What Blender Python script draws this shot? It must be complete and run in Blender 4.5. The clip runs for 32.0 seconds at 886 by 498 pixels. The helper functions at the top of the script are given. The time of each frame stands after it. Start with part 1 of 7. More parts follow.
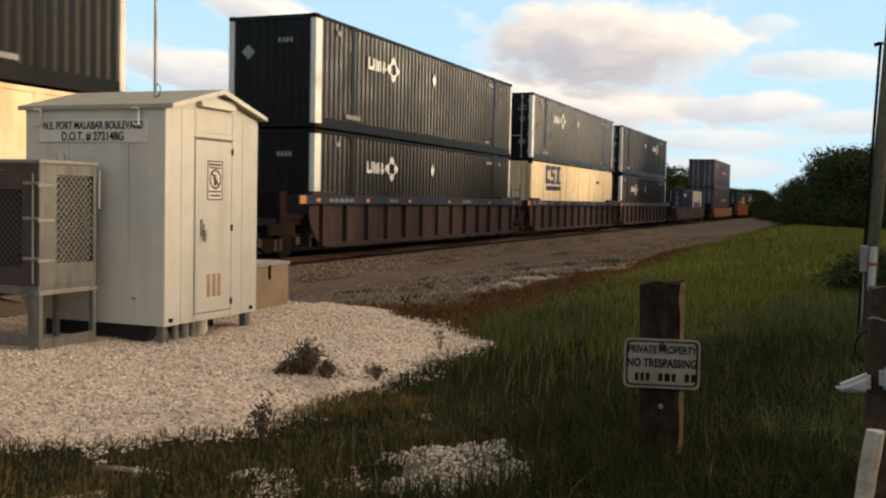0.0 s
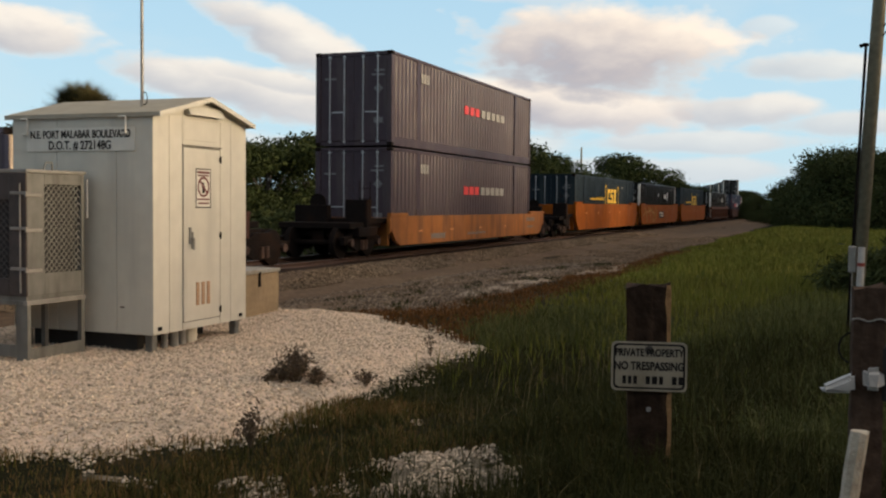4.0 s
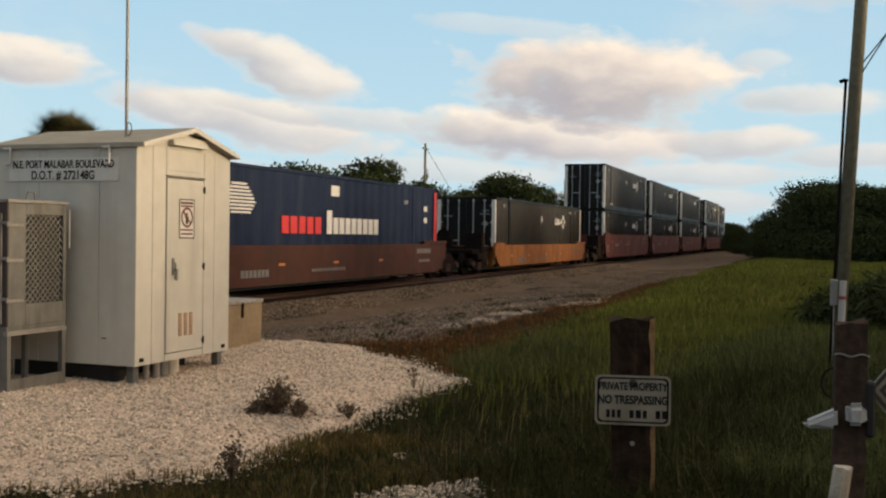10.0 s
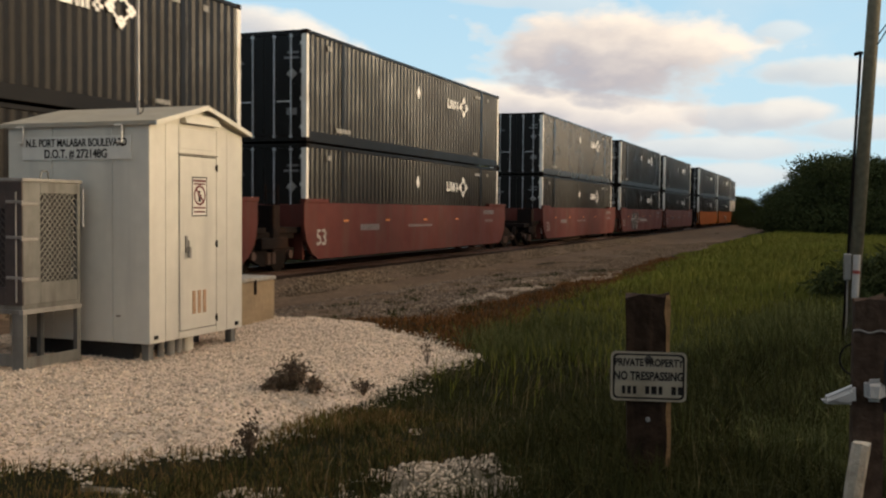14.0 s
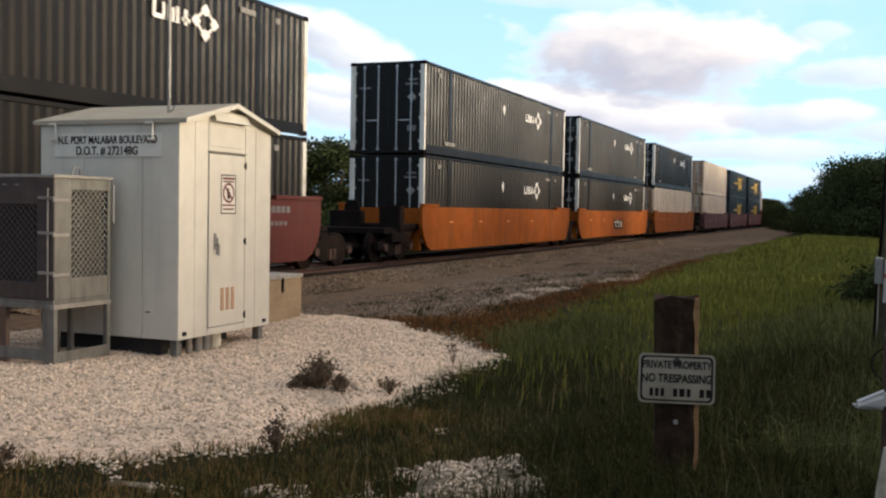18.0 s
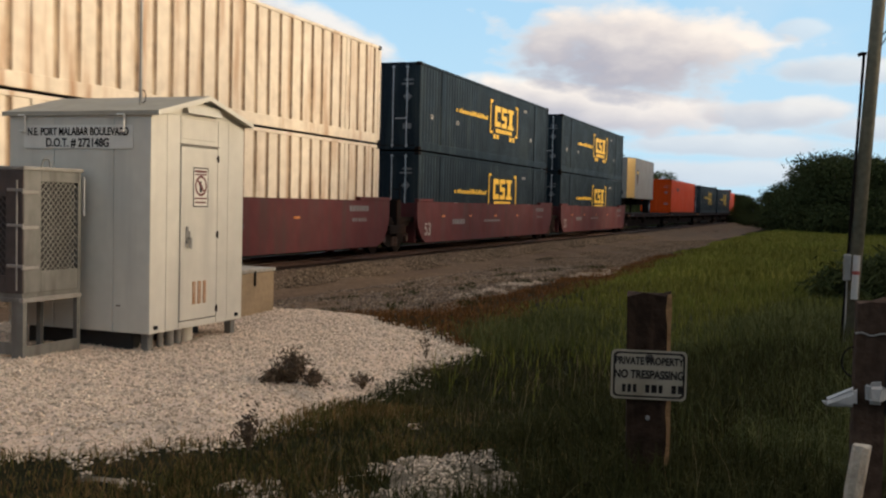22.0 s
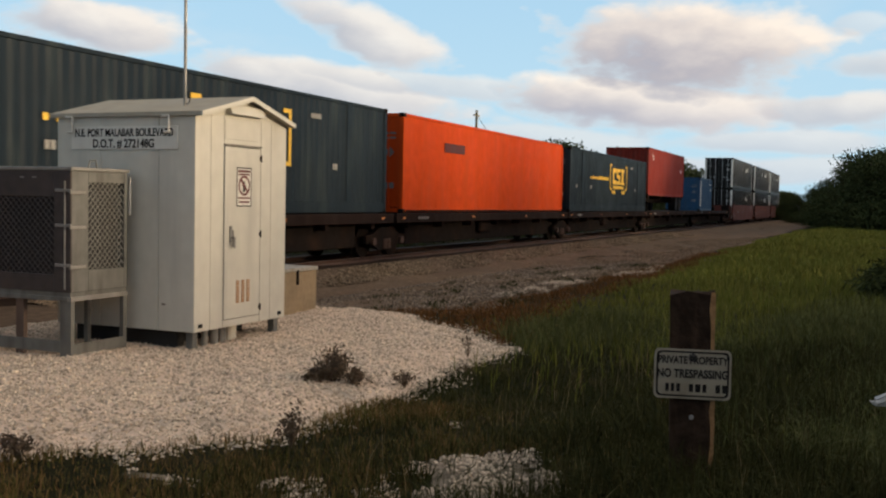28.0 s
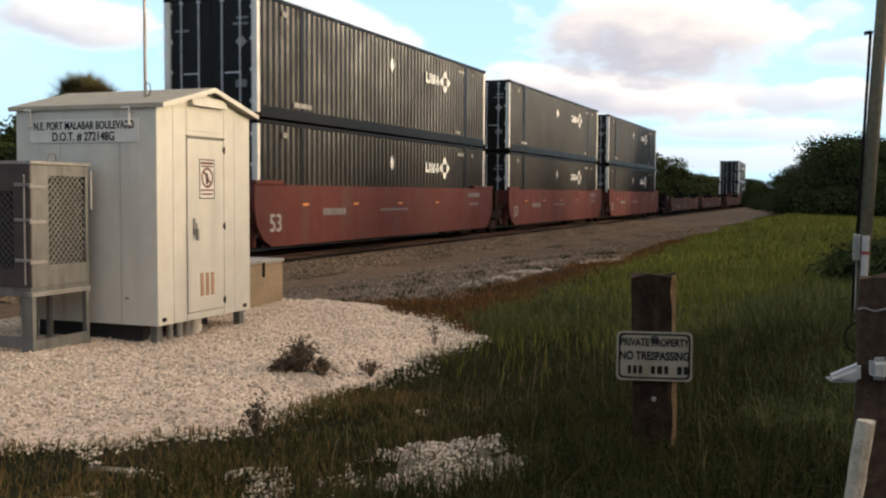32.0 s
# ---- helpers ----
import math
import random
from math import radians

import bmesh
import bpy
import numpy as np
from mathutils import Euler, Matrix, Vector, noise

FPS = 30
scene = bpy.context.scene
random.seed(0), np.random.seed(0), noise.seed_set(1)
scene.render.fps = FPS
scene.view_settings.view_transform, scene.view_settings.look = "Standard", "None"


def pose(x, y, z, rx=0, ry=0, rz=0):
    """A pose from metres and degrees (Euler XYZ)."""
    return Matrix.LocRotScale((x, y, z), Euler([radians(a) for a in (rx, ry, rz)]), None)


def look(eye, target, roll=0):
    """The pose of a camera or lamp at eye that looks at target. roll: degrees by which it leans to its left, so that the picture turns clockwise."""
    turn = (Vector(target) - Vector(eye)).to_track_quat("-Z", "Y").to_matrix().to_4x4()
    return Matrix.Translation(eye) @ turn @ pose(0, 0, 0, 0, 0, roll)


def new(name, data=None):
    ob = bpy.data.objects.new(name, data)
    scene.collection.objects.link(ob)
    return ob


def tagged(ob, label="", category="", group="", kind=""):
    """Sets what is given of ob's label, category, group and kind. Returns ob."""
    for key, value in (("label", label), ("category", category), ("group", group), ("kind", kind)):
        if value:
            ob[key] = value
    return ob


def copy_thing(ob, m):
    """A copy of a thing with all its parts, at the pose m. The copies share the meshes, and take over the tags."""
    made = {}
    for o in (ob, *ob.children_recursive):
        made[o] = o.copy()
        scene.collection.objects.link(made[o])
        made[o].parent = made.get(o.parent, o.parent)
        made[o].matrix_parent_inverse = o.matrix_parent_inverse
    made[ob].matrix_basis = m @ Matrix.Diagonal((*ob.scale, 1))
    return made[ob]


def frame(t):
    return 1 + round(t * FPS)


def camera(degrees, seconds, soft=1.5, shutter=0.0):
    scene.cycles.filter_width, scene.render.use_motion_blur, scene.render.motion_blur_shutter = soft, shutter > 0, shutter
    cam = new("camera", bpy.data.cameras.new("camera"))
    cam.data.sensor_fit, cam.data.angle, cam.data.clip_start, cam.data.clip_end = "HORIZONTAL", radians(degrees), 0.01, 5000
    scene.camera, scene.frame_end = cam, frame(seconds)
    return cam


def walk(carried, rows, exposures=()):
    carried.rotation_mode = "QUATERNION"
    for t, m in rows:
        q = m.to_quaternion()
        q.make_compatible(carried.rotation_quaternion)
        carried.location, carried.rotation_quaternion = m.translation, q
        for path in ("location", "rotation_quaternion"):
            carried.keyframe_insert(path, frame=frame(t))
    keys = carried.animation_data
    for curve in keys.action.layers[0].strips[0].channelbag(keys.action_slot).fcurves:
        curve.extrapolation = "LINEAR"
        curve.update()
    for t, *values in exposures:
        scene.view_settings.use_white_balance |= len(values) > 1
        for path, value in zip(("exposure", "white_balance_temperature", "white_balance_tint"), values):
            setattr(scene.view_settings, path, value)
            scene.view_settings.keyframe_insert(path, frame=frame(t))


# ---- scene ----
# ---- the camera and its way: X runs along the track away from it, Y across to the track ----
cam = camera(47.14, 32.0, soft=2.2, shutter=0.12)
PATH = [
    (0.0, pose(-0.001, 0.002, 1.622, 87.19, -1.17, -68.36)),
    (0.5, pose(-0.000, 0.000, 1.623, 87.33, -1.64, -68.35)),
    (1.0, pose(0.000, -0.001, 1.620, 87.66, -1.18, -68.56)),
    (1.5, pose(0.009, -0.024, 1.635, 87.71, -1.19, -68.63)),
    (2.0, pose(0.011, -0.028, 1.640, 87.72, -0.86, -68.49)),
    (2.5, pose(0.014, -0.035, 1.638, 87.43, -0.70, -68.70)),
    (3.0, pose(0.010, -0.024, 1.640, 87.12, -0.62, -69.13)),
    (3.5, pose(0.013, -0.034, 1.631, 87.47, -0.50, -68.79)),
    (5.5, pose(0.011, -0.027, 1.622, 87.41, -0.72, -68.90)),
    (6.0, pose(0.010, -0.026, 1.624, 87.23, -0.34, -68.69)),
    (6.5, pose(0.008, -0.020, 1.630, 87.14, -0.07, -69.68)),
    (7.0, pose(0.007, -0.017, 1.630, 87.23, -0.28, -70.03)),
    (7.5, pose(0.009, -0.023, 1.631, 87.31, -0.24, -69.74)),
    (8.0, pose(0.010, -0.025, 1.627, 87.28, -0.47, -69.79)),
    (8.5, pose(0.011, -0.029, 1.629, 87.27, -0.57, -69.44)),
    (9.0, pose(0.010, -0.027, 1.638, 86.35, 0.26, -68.55)),
    (9.5, pose(0.020, -0.049, 1.623, 88.50, -1.11, -70.00)),
    (10.0, pose(0.012, -0.031, 1.640, 89.20, -0.81, -69.71)),
    (10.5, pose(0.009, -0.023, 1.643, 89.29, -0.36, -69.93)),
    (11.0, pose(0.004, -0.010, 1.652, 88.68, -0.65, -69.13)),
    (11.5, pose(0.002, -0.005, 1.654, 88.51, -0.25, -68.20)),
    (12.0, pose(0.008, -0.019, 1.644, 88.68, -0.43, -67.33)),
    (12.5, pose(0.014, -0.037, 1.637, 89.13, -0.34, -66.97)),
    (13.0, pose(0.012, -0.031, 1.648, 89.26, -0.39, -68.43)),
    (13.5, pose(0.008, -0.019, 1.644, 88.44, -0.70, -68.46)),
    (14.0, pose(0.000, -0.000, 1.652, 87.80, -0.49, -69.18)),
    (14.5, pose(-0.005, 0.013, 1.658, 87.79, -0.47, -68.81)),
    (16.5, pose(-0.000, 0.000, 1.659, 88.11, -0.96, -66.88)),
    (17.0, pose(0.002, -0.005, 1.653, 88.12, -0.19, -66.81)),
    (17.5, pose(-0.005, 0.012, 1.657, 88.04, -0.75, -67.53)),
    (18.0, pose(-0.004, 0.011, 1.651, 87.76, -0.99, -67.69)),
    (18.5, pose(-0.008, 0.020, 1.655, 87.26, -1.37, -68.12)),
    (19.0, pose(-0.012, 0.029, 1.657, 86.90, -1.64, -69.36)),
    (19.5, pose(-0.015, 0.037, 1.660, 86.93, -1.66, -70.36)),
    (20.0, pose(-0.012, 0.032, 1.662, 87.44, -1.50, -70.51)),
    (20.5, pose(-0.012, 0.031, 1.664, 87.69, -1.29, -70.50)),
    (21.0, pose(-0.011, 0.027, 1.669, 87.32, -0.86, -68.81)),
    (21.5, pose(-0.010, 0.025, 1.668, 87.15, -1.07, -68.67)),
    (22.0, pose(-0.009, 0.023, 1.665, 87.42, -1.37, -69.24)),
    (22.5, pose(-0.011, 0.027, 1.673, 87.41, -1.39, -69.45)),
    (23.0, pose(-0.006, 0.016, 1.662, 87.44, -1.18, -69.39)),
    (23.5, pose(-0.009, 0.022, 1.665, 87.54, -1.35, -69.83)),
    (24.0, pose(-0.007, 0.018, 1.665, 87.43, -1.11, -69.56)),
    (24.5, pose(-0.011, 0.029, 1.668, 86.86, -1.37, -70.06)),
    (25.0, pose(-0.014, 0.034, 1.663, 86.90, -1.51, -69.12)),
    (25.5, pose(-0.010, 0.025, 1.661, 87.18, -1.22, -68.72)),
    (27.5, pose(-0.007, 0.019, 1.665, 87.30, -0.79, -67.05)),
    (28.0, pose(-0.008, 0.020, 1.665, 87.29, -1.12, -66.89)),
    (28.5, pose(-0.008, 0.019, 1.661, 87.01, -1.23, -66.92)),
    (29.0, pose(-0.005, 0.014, 1.665, 87.07, -0.66, -66.41)),
    (29.5, pose(-0.005, 0.013, 1.665, 86.89, -0.78, -66.44)),
    (30.0, pose(-0.005, 0.012, 1.662, 86.94, -0.88, -67.24)),
    (30.5, pose(-0.005, 0.012, 1.656, 87.02, -0.74, -67.78)),
    (31.0, pose(-0.002, 0.005, 1.661, 86.76, -0.53, -68.03)),
    (31.5, pose(0.000, -0.001, 1.654, 86.86, -0.47, -68.38)),
    (32.0, pose(0.009, -0.022, 1.634, 86.86, -0.32, -68.65)),
]
EXPOSURES = [(t, stops, kelvin, 10) for t, stops, kelvin in (
    (0.0, 0.25, 6200), (3.0, 0.1, 6200), (6.0, 0.0, 6300), (11.0, 0.0, 6350), (12.0, 0.12, 6350), (13.0, 0.05, 6300), (14.0, 0.1, 6300), (17.0, 0.35, 5650), (19.0, 0.45, 5650), (20.0, 0.45, 5650),
    (21.0, 0.14, 5750), (22.0, 0.05, 5850), (23.0, 0.32, 5800), (24.0, 0.28, 5800), (25.0, 0.0, 5950), (28.0, 0.0, 6000), (30.0, 0.08, 6000), (31.0, 0.15, 6000), (32.0, 0.45, 5950))]
walk(cam, PATH, EXPOSURES)

# ---- world, sun ----
SUN_AZ, SUN_EL = radians(-80.0), radians(9.0)


def nodes_of(tree):
    tree.nodes.clear()

    def add(kind, **values):
        node = tree.nodes.new(kind)
        for key, value in values.items():
            if key in ("operation", "blend_type", "data_type", "use_clamp", "sky_type", "noise_dimensions", "feature", "bands_direction",
                       "sun_disc", "sun_elevation", "sun_rotation", "air_density", "dust_density", "ozone_density", "altitude", "clamp_factor", "wave_profile"):
                if key == "operation":
                    node.operation = value
                elif key == "blend_type":
                    node.blend_type = value
                elif key == "data_type":
                    node.data_type = value
                elif key == "use_clamp":
                    node.use_clamp = value
                elif key == "sky_type":
                    node.sky_type = value
                elif key == "noise_dimensions":
                    node.noise_dimensions = value
                elif key == "feature":
                    node.feature = value
                elif key == "sun_disc":
                    node.sun_disc = value
                elif key == "sun_elevation":
                    node.sun_elevation = value
                elif key == "sun_rotation":
                    node.sun_rotation = value
                elif key == "air_density":
                    node.air_density = value
                elif key == "dust_density":
                    node.dust_density = value
                elif key == "ozone_density":
                    node.ozone_density = value
        return node
    return add, tree.links.new


def node_tools(add, link):
    def math_node(op, a, b=None, c=None, clamp=False):
        nd = add("ShaderNodeMath", operation=op, use_clamp=clamp)
        for i, v in enumerate((a, b, c)):
            if v is None:
                continue
            if isinstance(v, (int, float)):
                nd.inputs[i].default_value = v
            else:
                link(v, nd.inputs[i])
        return nd.outputs[0]

    def mix(fac, a, b):
        nd = add("ShaderNodeMix", data_type="RGBA")
        for i, v in ((0, fac), (6, a), (7, b)):
            if isinstance(v, tuple):
                nd.inputs[i].default_value = (*v, 1)
            elif isinstance(v, (int, float)):
                nd.inputs[i].default_value = v
            else:
                link(v, nd.inputs[i])
        return nd.outputs[2]

    return math_node, mix


def cloud_noise(add, link, coord):
    wob = []
    for scale, seed in ((5.0, 0.0), (13.0, 7.3), (34.0, 3.1)):
        mp = add("ShaderNodeMapping")
        link(coord, mp.inputs[0])
        mp.inputs["Location"].default_value = (seed, seed * 1.7, seed * 0.6)
        mp.inputs["Scale"].default_value = (1.0, 1.0, 2.2)
        nz = add("ShaderNodeTexNoise", noise_dimensions="3D")
        nz.inputs["Scale"].default_value = scale
        nz.inputs["Detail"].default_value = 5.0
        link(mp.outputs[0], nz.inputs["Vector"])
        wob.append(nz.outputs[0])
    return wob


def drifting_clouds():
    """Evening cumulus ahead, far beyond everything, which drifts slowly to the right."""
    m = bpy.data.materials.new("evening_cumulus")
    m.use_nodes = True
    add, link = nodes_of(m.node_tree)
    math_node, mix = node_tools(add, link)
    unit = add("ShaderNodeVectorMath", operation="NORMALIZE")
    link(add("ShaderNodeTexCoord").outputs["Object"], unit.inputs[0])
    coord = unit.outputs[0]
    split = add("ShaderNodeSeparateXYZ")
    link(coord, split.inputs[0])
    x, y, z = split.outputs
    az = math_node("MULTIPLY", math_node("ARCTAN2", y, x), 180 / math.pi)
    el = math_node("MULTIPLY", math_node("ARCSINE", z), 180 / math.pi)
    wob = cloud_noise(add, link, coord)
    ragged = math_node("ADD", math_node("MULTIPLY", math_node("SUBTRACT", wob[1], 0.5), 1.5),
                       math_node("MULTIPLY", math_node("SUBTRACT", wob[2], 0.5), 0.45))
    total, shade = None, None
    # one bank of cloud a row: direction, height over the horizon, half width, half height, thickness
    for a0, e0, ra, re, dense, tilt in CLOUDS:
        da = math_node("DIVIDE", math_node("SUBTRACT", az, a0), ra)
        de = math_node("DIVIDE", math_node("SUBTRACT", math_node("SUBTRACT", el, e0), math_node("MULTIPLY", math_node("SUBTRACT", az, a0), tilt)), re)
        rr = math_node("SQRT", math_node("ADD", math_node("MULTIPLY", da, da), math_node("MULTIPLY", de, de)))
        body = math_node("ADD", math_node("SUBTRACT", 1.05, rr), ragged)
        body = math_node("MULTIPLY", math_node("SMOOTH_MIN", math_node("MULTIPLY", math_node("MAXIMUM", body, 0.0), 2.7), 1.0, 0.5), dense, clamp=True)
        low = math_node("ADD", math_node("MULTIPLY", de, -0.62), math_node("MULTIPLY", da, 0.38))
        low = math_node("MULTIPLY", body, math_node("ADD", low, math_node("ADD", math_node("MULTIPLY", ragged, -0.8), 0.45), clamp=True))
        total = body if total is None else math_node("MAXIMUM", total, body)
        shade = low if shade is None else math_node("MAXIMUM", shade, low)
    wisp = math_node("MULTIPLY", math_node("SUBTRACT", math_node("ADD", math_node("MULTIPLY", wob[0], 0.75), math_node("MULTIPLY", wob[1], 0.35)), 0.545), 2.2, clamp=True)
    wisp = math_node("MULTIPLY", wisp, math_node("DIVIDE", el, 9.0, clamp=True))
    lit = mix(wob[1], (0.98, 0.80, 0.64), (1.12, 0.97, 0.78))
    colour = mix(shade, lit, (0.42, 0.40, 0.435))
    colour = mix(math_node("MULTIPLY", math_node("DIVIDE", math_node("SUBTRACT", 7.0, el), 6.0, clamp=True), 0.55), colour, (0.62, 0.60, 0.64))
    glow = add("ShaderNodeEmission")
    link(colour, glow.inputs[0])
    clear = add("ShaderNodeBsdfTransparent")
    blend = add("ShaderNodeMixShader")
    link(math_node("MAXIMUM", total, math_node("MULTIPLY", wisp, 0.35)), blend.inputs[0])
    link(clear.outputs[0], blend.inputs[1])
    link(glow.outputs[0], blend.inputs[2])
    link(blend.outputs[0], add("ShaderNodeOutputMaterial").inputs[0])
    bm = bmesh.new()
    far, nu, nv = 2600.0, 24, 8
    grid = [[bm.verts.new((far * math.cos(radians(e)) * math.cos(radians(a)), far * math.cos(radians(e)) * math.sin(radians(a)), far * math.sin(radians(e))))
             for e in np.linspace(0.3, 24.0, nv)] for a in np.linspace(-26.0, 72.0, nu)]
    for i in range(nu - 1):
        for j in range(nv - 1):
            bm.faces.new((grid[i][j], grid[i][j + 1], grid[i + 1][j + 1], grid[i + 1][j]))
    me = bpy.data.meshes.new("backdrop")
    bm.to_mesh(me)
    bm.free()
    me.materials.append(m)
    return tagged(new("backdrop", me), "soft cream and mauve evening cumulus clouds drifting over the track", "clouds", kind="structure")


def sky():
    world = bpy.data.worlds.new("evening_sky")
    scene.world = world
    world.use_nodes = True
    add, link = nodes_of(world.node_tree)

    math_node, mix = node_tools(add, link)
    coord = add("ShaderNodeTexCoord").outputs["Generated"]
    base = add("ShaderNodeTexSky", sky_type="NISHITA", sun_disc=False, sun_elevation=SUN_EL, sun_rotation=math.pi / 2 - SUN_AZ,
               dust_density=1.5, air_density=1.0)
    gain = add("ShaderNodeVectorMath", operation="SCALE")
    link(base.outputs[0], gain.inputs[0])
    gain.inputs["Scale"].default_value = SKY_GAIN
    split = add("ShaderNodeSeparateXYZ")
    link(coord, split.inputs[0])
    x, y, z = split.outputs
    az = math_node("MULTIPLY", math_node("ARCTAN2", y, x), 180 / math.pi)      # degrees to the left of the track
    el = math_node("MULTIPLY", math_node("ARCSINE", z), 180 / math.pi)
    # the milky blue of a humid evening over the clear-sky colour
    up = math_node("DIVIDE", el, 32.0, clamp=True)
    veil = mix(up, (0.66, 0.885, 0.975), (0.29, 0.58, 0.84))
    clear = mix(0.80, gain.outputs[0], veil)
    wob = cloud_noise(add, link, coord)
    # loose cloud all round the sky
    loose = math_node("MULTIPLY", math_node("SUBTRACT", math_node("ADD", math_node("MULTIPLY", wob[0], 0.75), math_node("MULTIPLY", wob[1], 0.35)), 0.545), 4.5, clamp=True)
    # (not ahead, where the drifting clouds hang)
    aside = math_node("SUBTRACT", math_node("DIVIDE", math_node("ABSOLUTE", math_node("SUBTRACT", az, 22.0)), 12.0), 3.6, clamp=True)
    band = math_node("MULTIPLY", math_node("MULTIPLY", loose, aside), math_node("MULTIPLY", math_node("SUBTRACT", math_node("DIVIDE", el, 8.0), -0.2), 0.62, clamp=True))
    lit = mix(wob[1], (1.00, 0.77, 0.65), (1.18, 1.00, 0.86))
    col = mix(math_node("MULTIPLY", band, 0.75), clear, lit)
    # overhead and behind, unseen: broad cloud lit from below, added to warm the shade
    high = math_node("MULTIPLY", math_node("DIVIDE", math_node("SUBTRACT", el, 17.0), 16.0, clamp=True), math_node("MULTIPLY", math_node("ADD", wob[0], 0.45), 0.85, clamp=True))
    toward = add("ShaderNodeVectorMath", operation="DOT_PRODUCT")
    link(coord, toward.inputs[0])
    toward.inputs[1].default_value = (math.cos(SUN_AZ) * math.cos(SUN_EL), math.sin(SUN_AZ) * math.cos(SUN_EL), math.sin(SUN_EL))
    sunward = math_node("ADD", math_node("MULTIPLY", toward.outputs["Value"], 0.6), 0.5, clamp=True)
    col = mix(high, col, mix(sunward, (0.28, 0.27, 0.27), mix(wob[1], (0.72, 0.57, 0.44), (1.15, 0.93, 0.72))))
    # the warm glow low down where the sun goes under
    glow = math_node("POWER", math_node("MAXIMUM", toward.outputs["Value"], 0.0), 16.0)
    add_glow = add("ShaderNodeMix", data_type="RGBA", blend_type="ADD")
    link(glow, add_glow.inputs[0])
    link(col, add_glow.inputs[6])
    add_glow.inputs[7].default_value = (5.6, 3.5, 1.75, 1)
    back = add("ShaderNodeBackground")
    link(add_glow.outputs[2], back.inputs[0])
    back.inputs[1].default_value = SKY_STRENGTH
    out = add("ShaderNodeOutputWorld")
    link(back.outputs[0], out.inputs[0])


SKY_GAIN, SKY_STRENGTH = 0.12, 1.0
CLOUDS = [
    (11.0, 8.7, 8.2, 2.7, 1.0, 0.06), (14.5, 5.5, 9.0, 1.5, 0.95, 0.06), (3.8, 5.2, 4.6, 1.0, 0.75, 0.0), (29.3, 9.0, 5.2, 1.5, 0.8, 0.30),
    (31.0, 6.0, 9.6, 1.5, 0.8, 0.16), (43.5, 8.8, 5.4, 1.4, 0.85, 0.12), (3.4, 9.6, 1.6, 0.7, 0.4, 0.0), (21.0, 3.6, 8.0, 0.9, 0.5, 0.05),
    (6.2, 3.5, 7.0, 0.7, 0.6, 0.0), (-1.0, 13.5, 9.0, 1.6, 0.4, 0.0), (38.0, 14.5, 10.0, 1.6, 0.4, 0.0),
    (25.0, 6.4, 9.0, 0.8, 0.55, 0.08), (1.5, 7.4, 5.0, 0.9, 0.6, 0.0), (10.0, 2.0, 11.0, 0.8, 0.55, 0.0), (36.0, 3.6, 9.0, 0.9, 0.5, 0.06), (-2.0, 4.4, 6.0, 0.8, 0.6, 0.0), (17.0, 11.6, 6.0, 0.6, 0.3, 0.1),
]
sky()
clouds = drifting_clouds()
sun = new("sun", bpy.data.lights.new("sun", "SUN"))
sun.data.energy, sun.data.angle, sun.data.color = 3.4, radians(5), (1.0, 0.76, 0.47)
sun.matrix_world = look((0, 0, 0), (-math.cos(SUN_AZ) * math.cos(SUN_EL), -math.sin(SUN_AZ) * math.cos(SUN_EL), -math.sin(SUN_EL)))


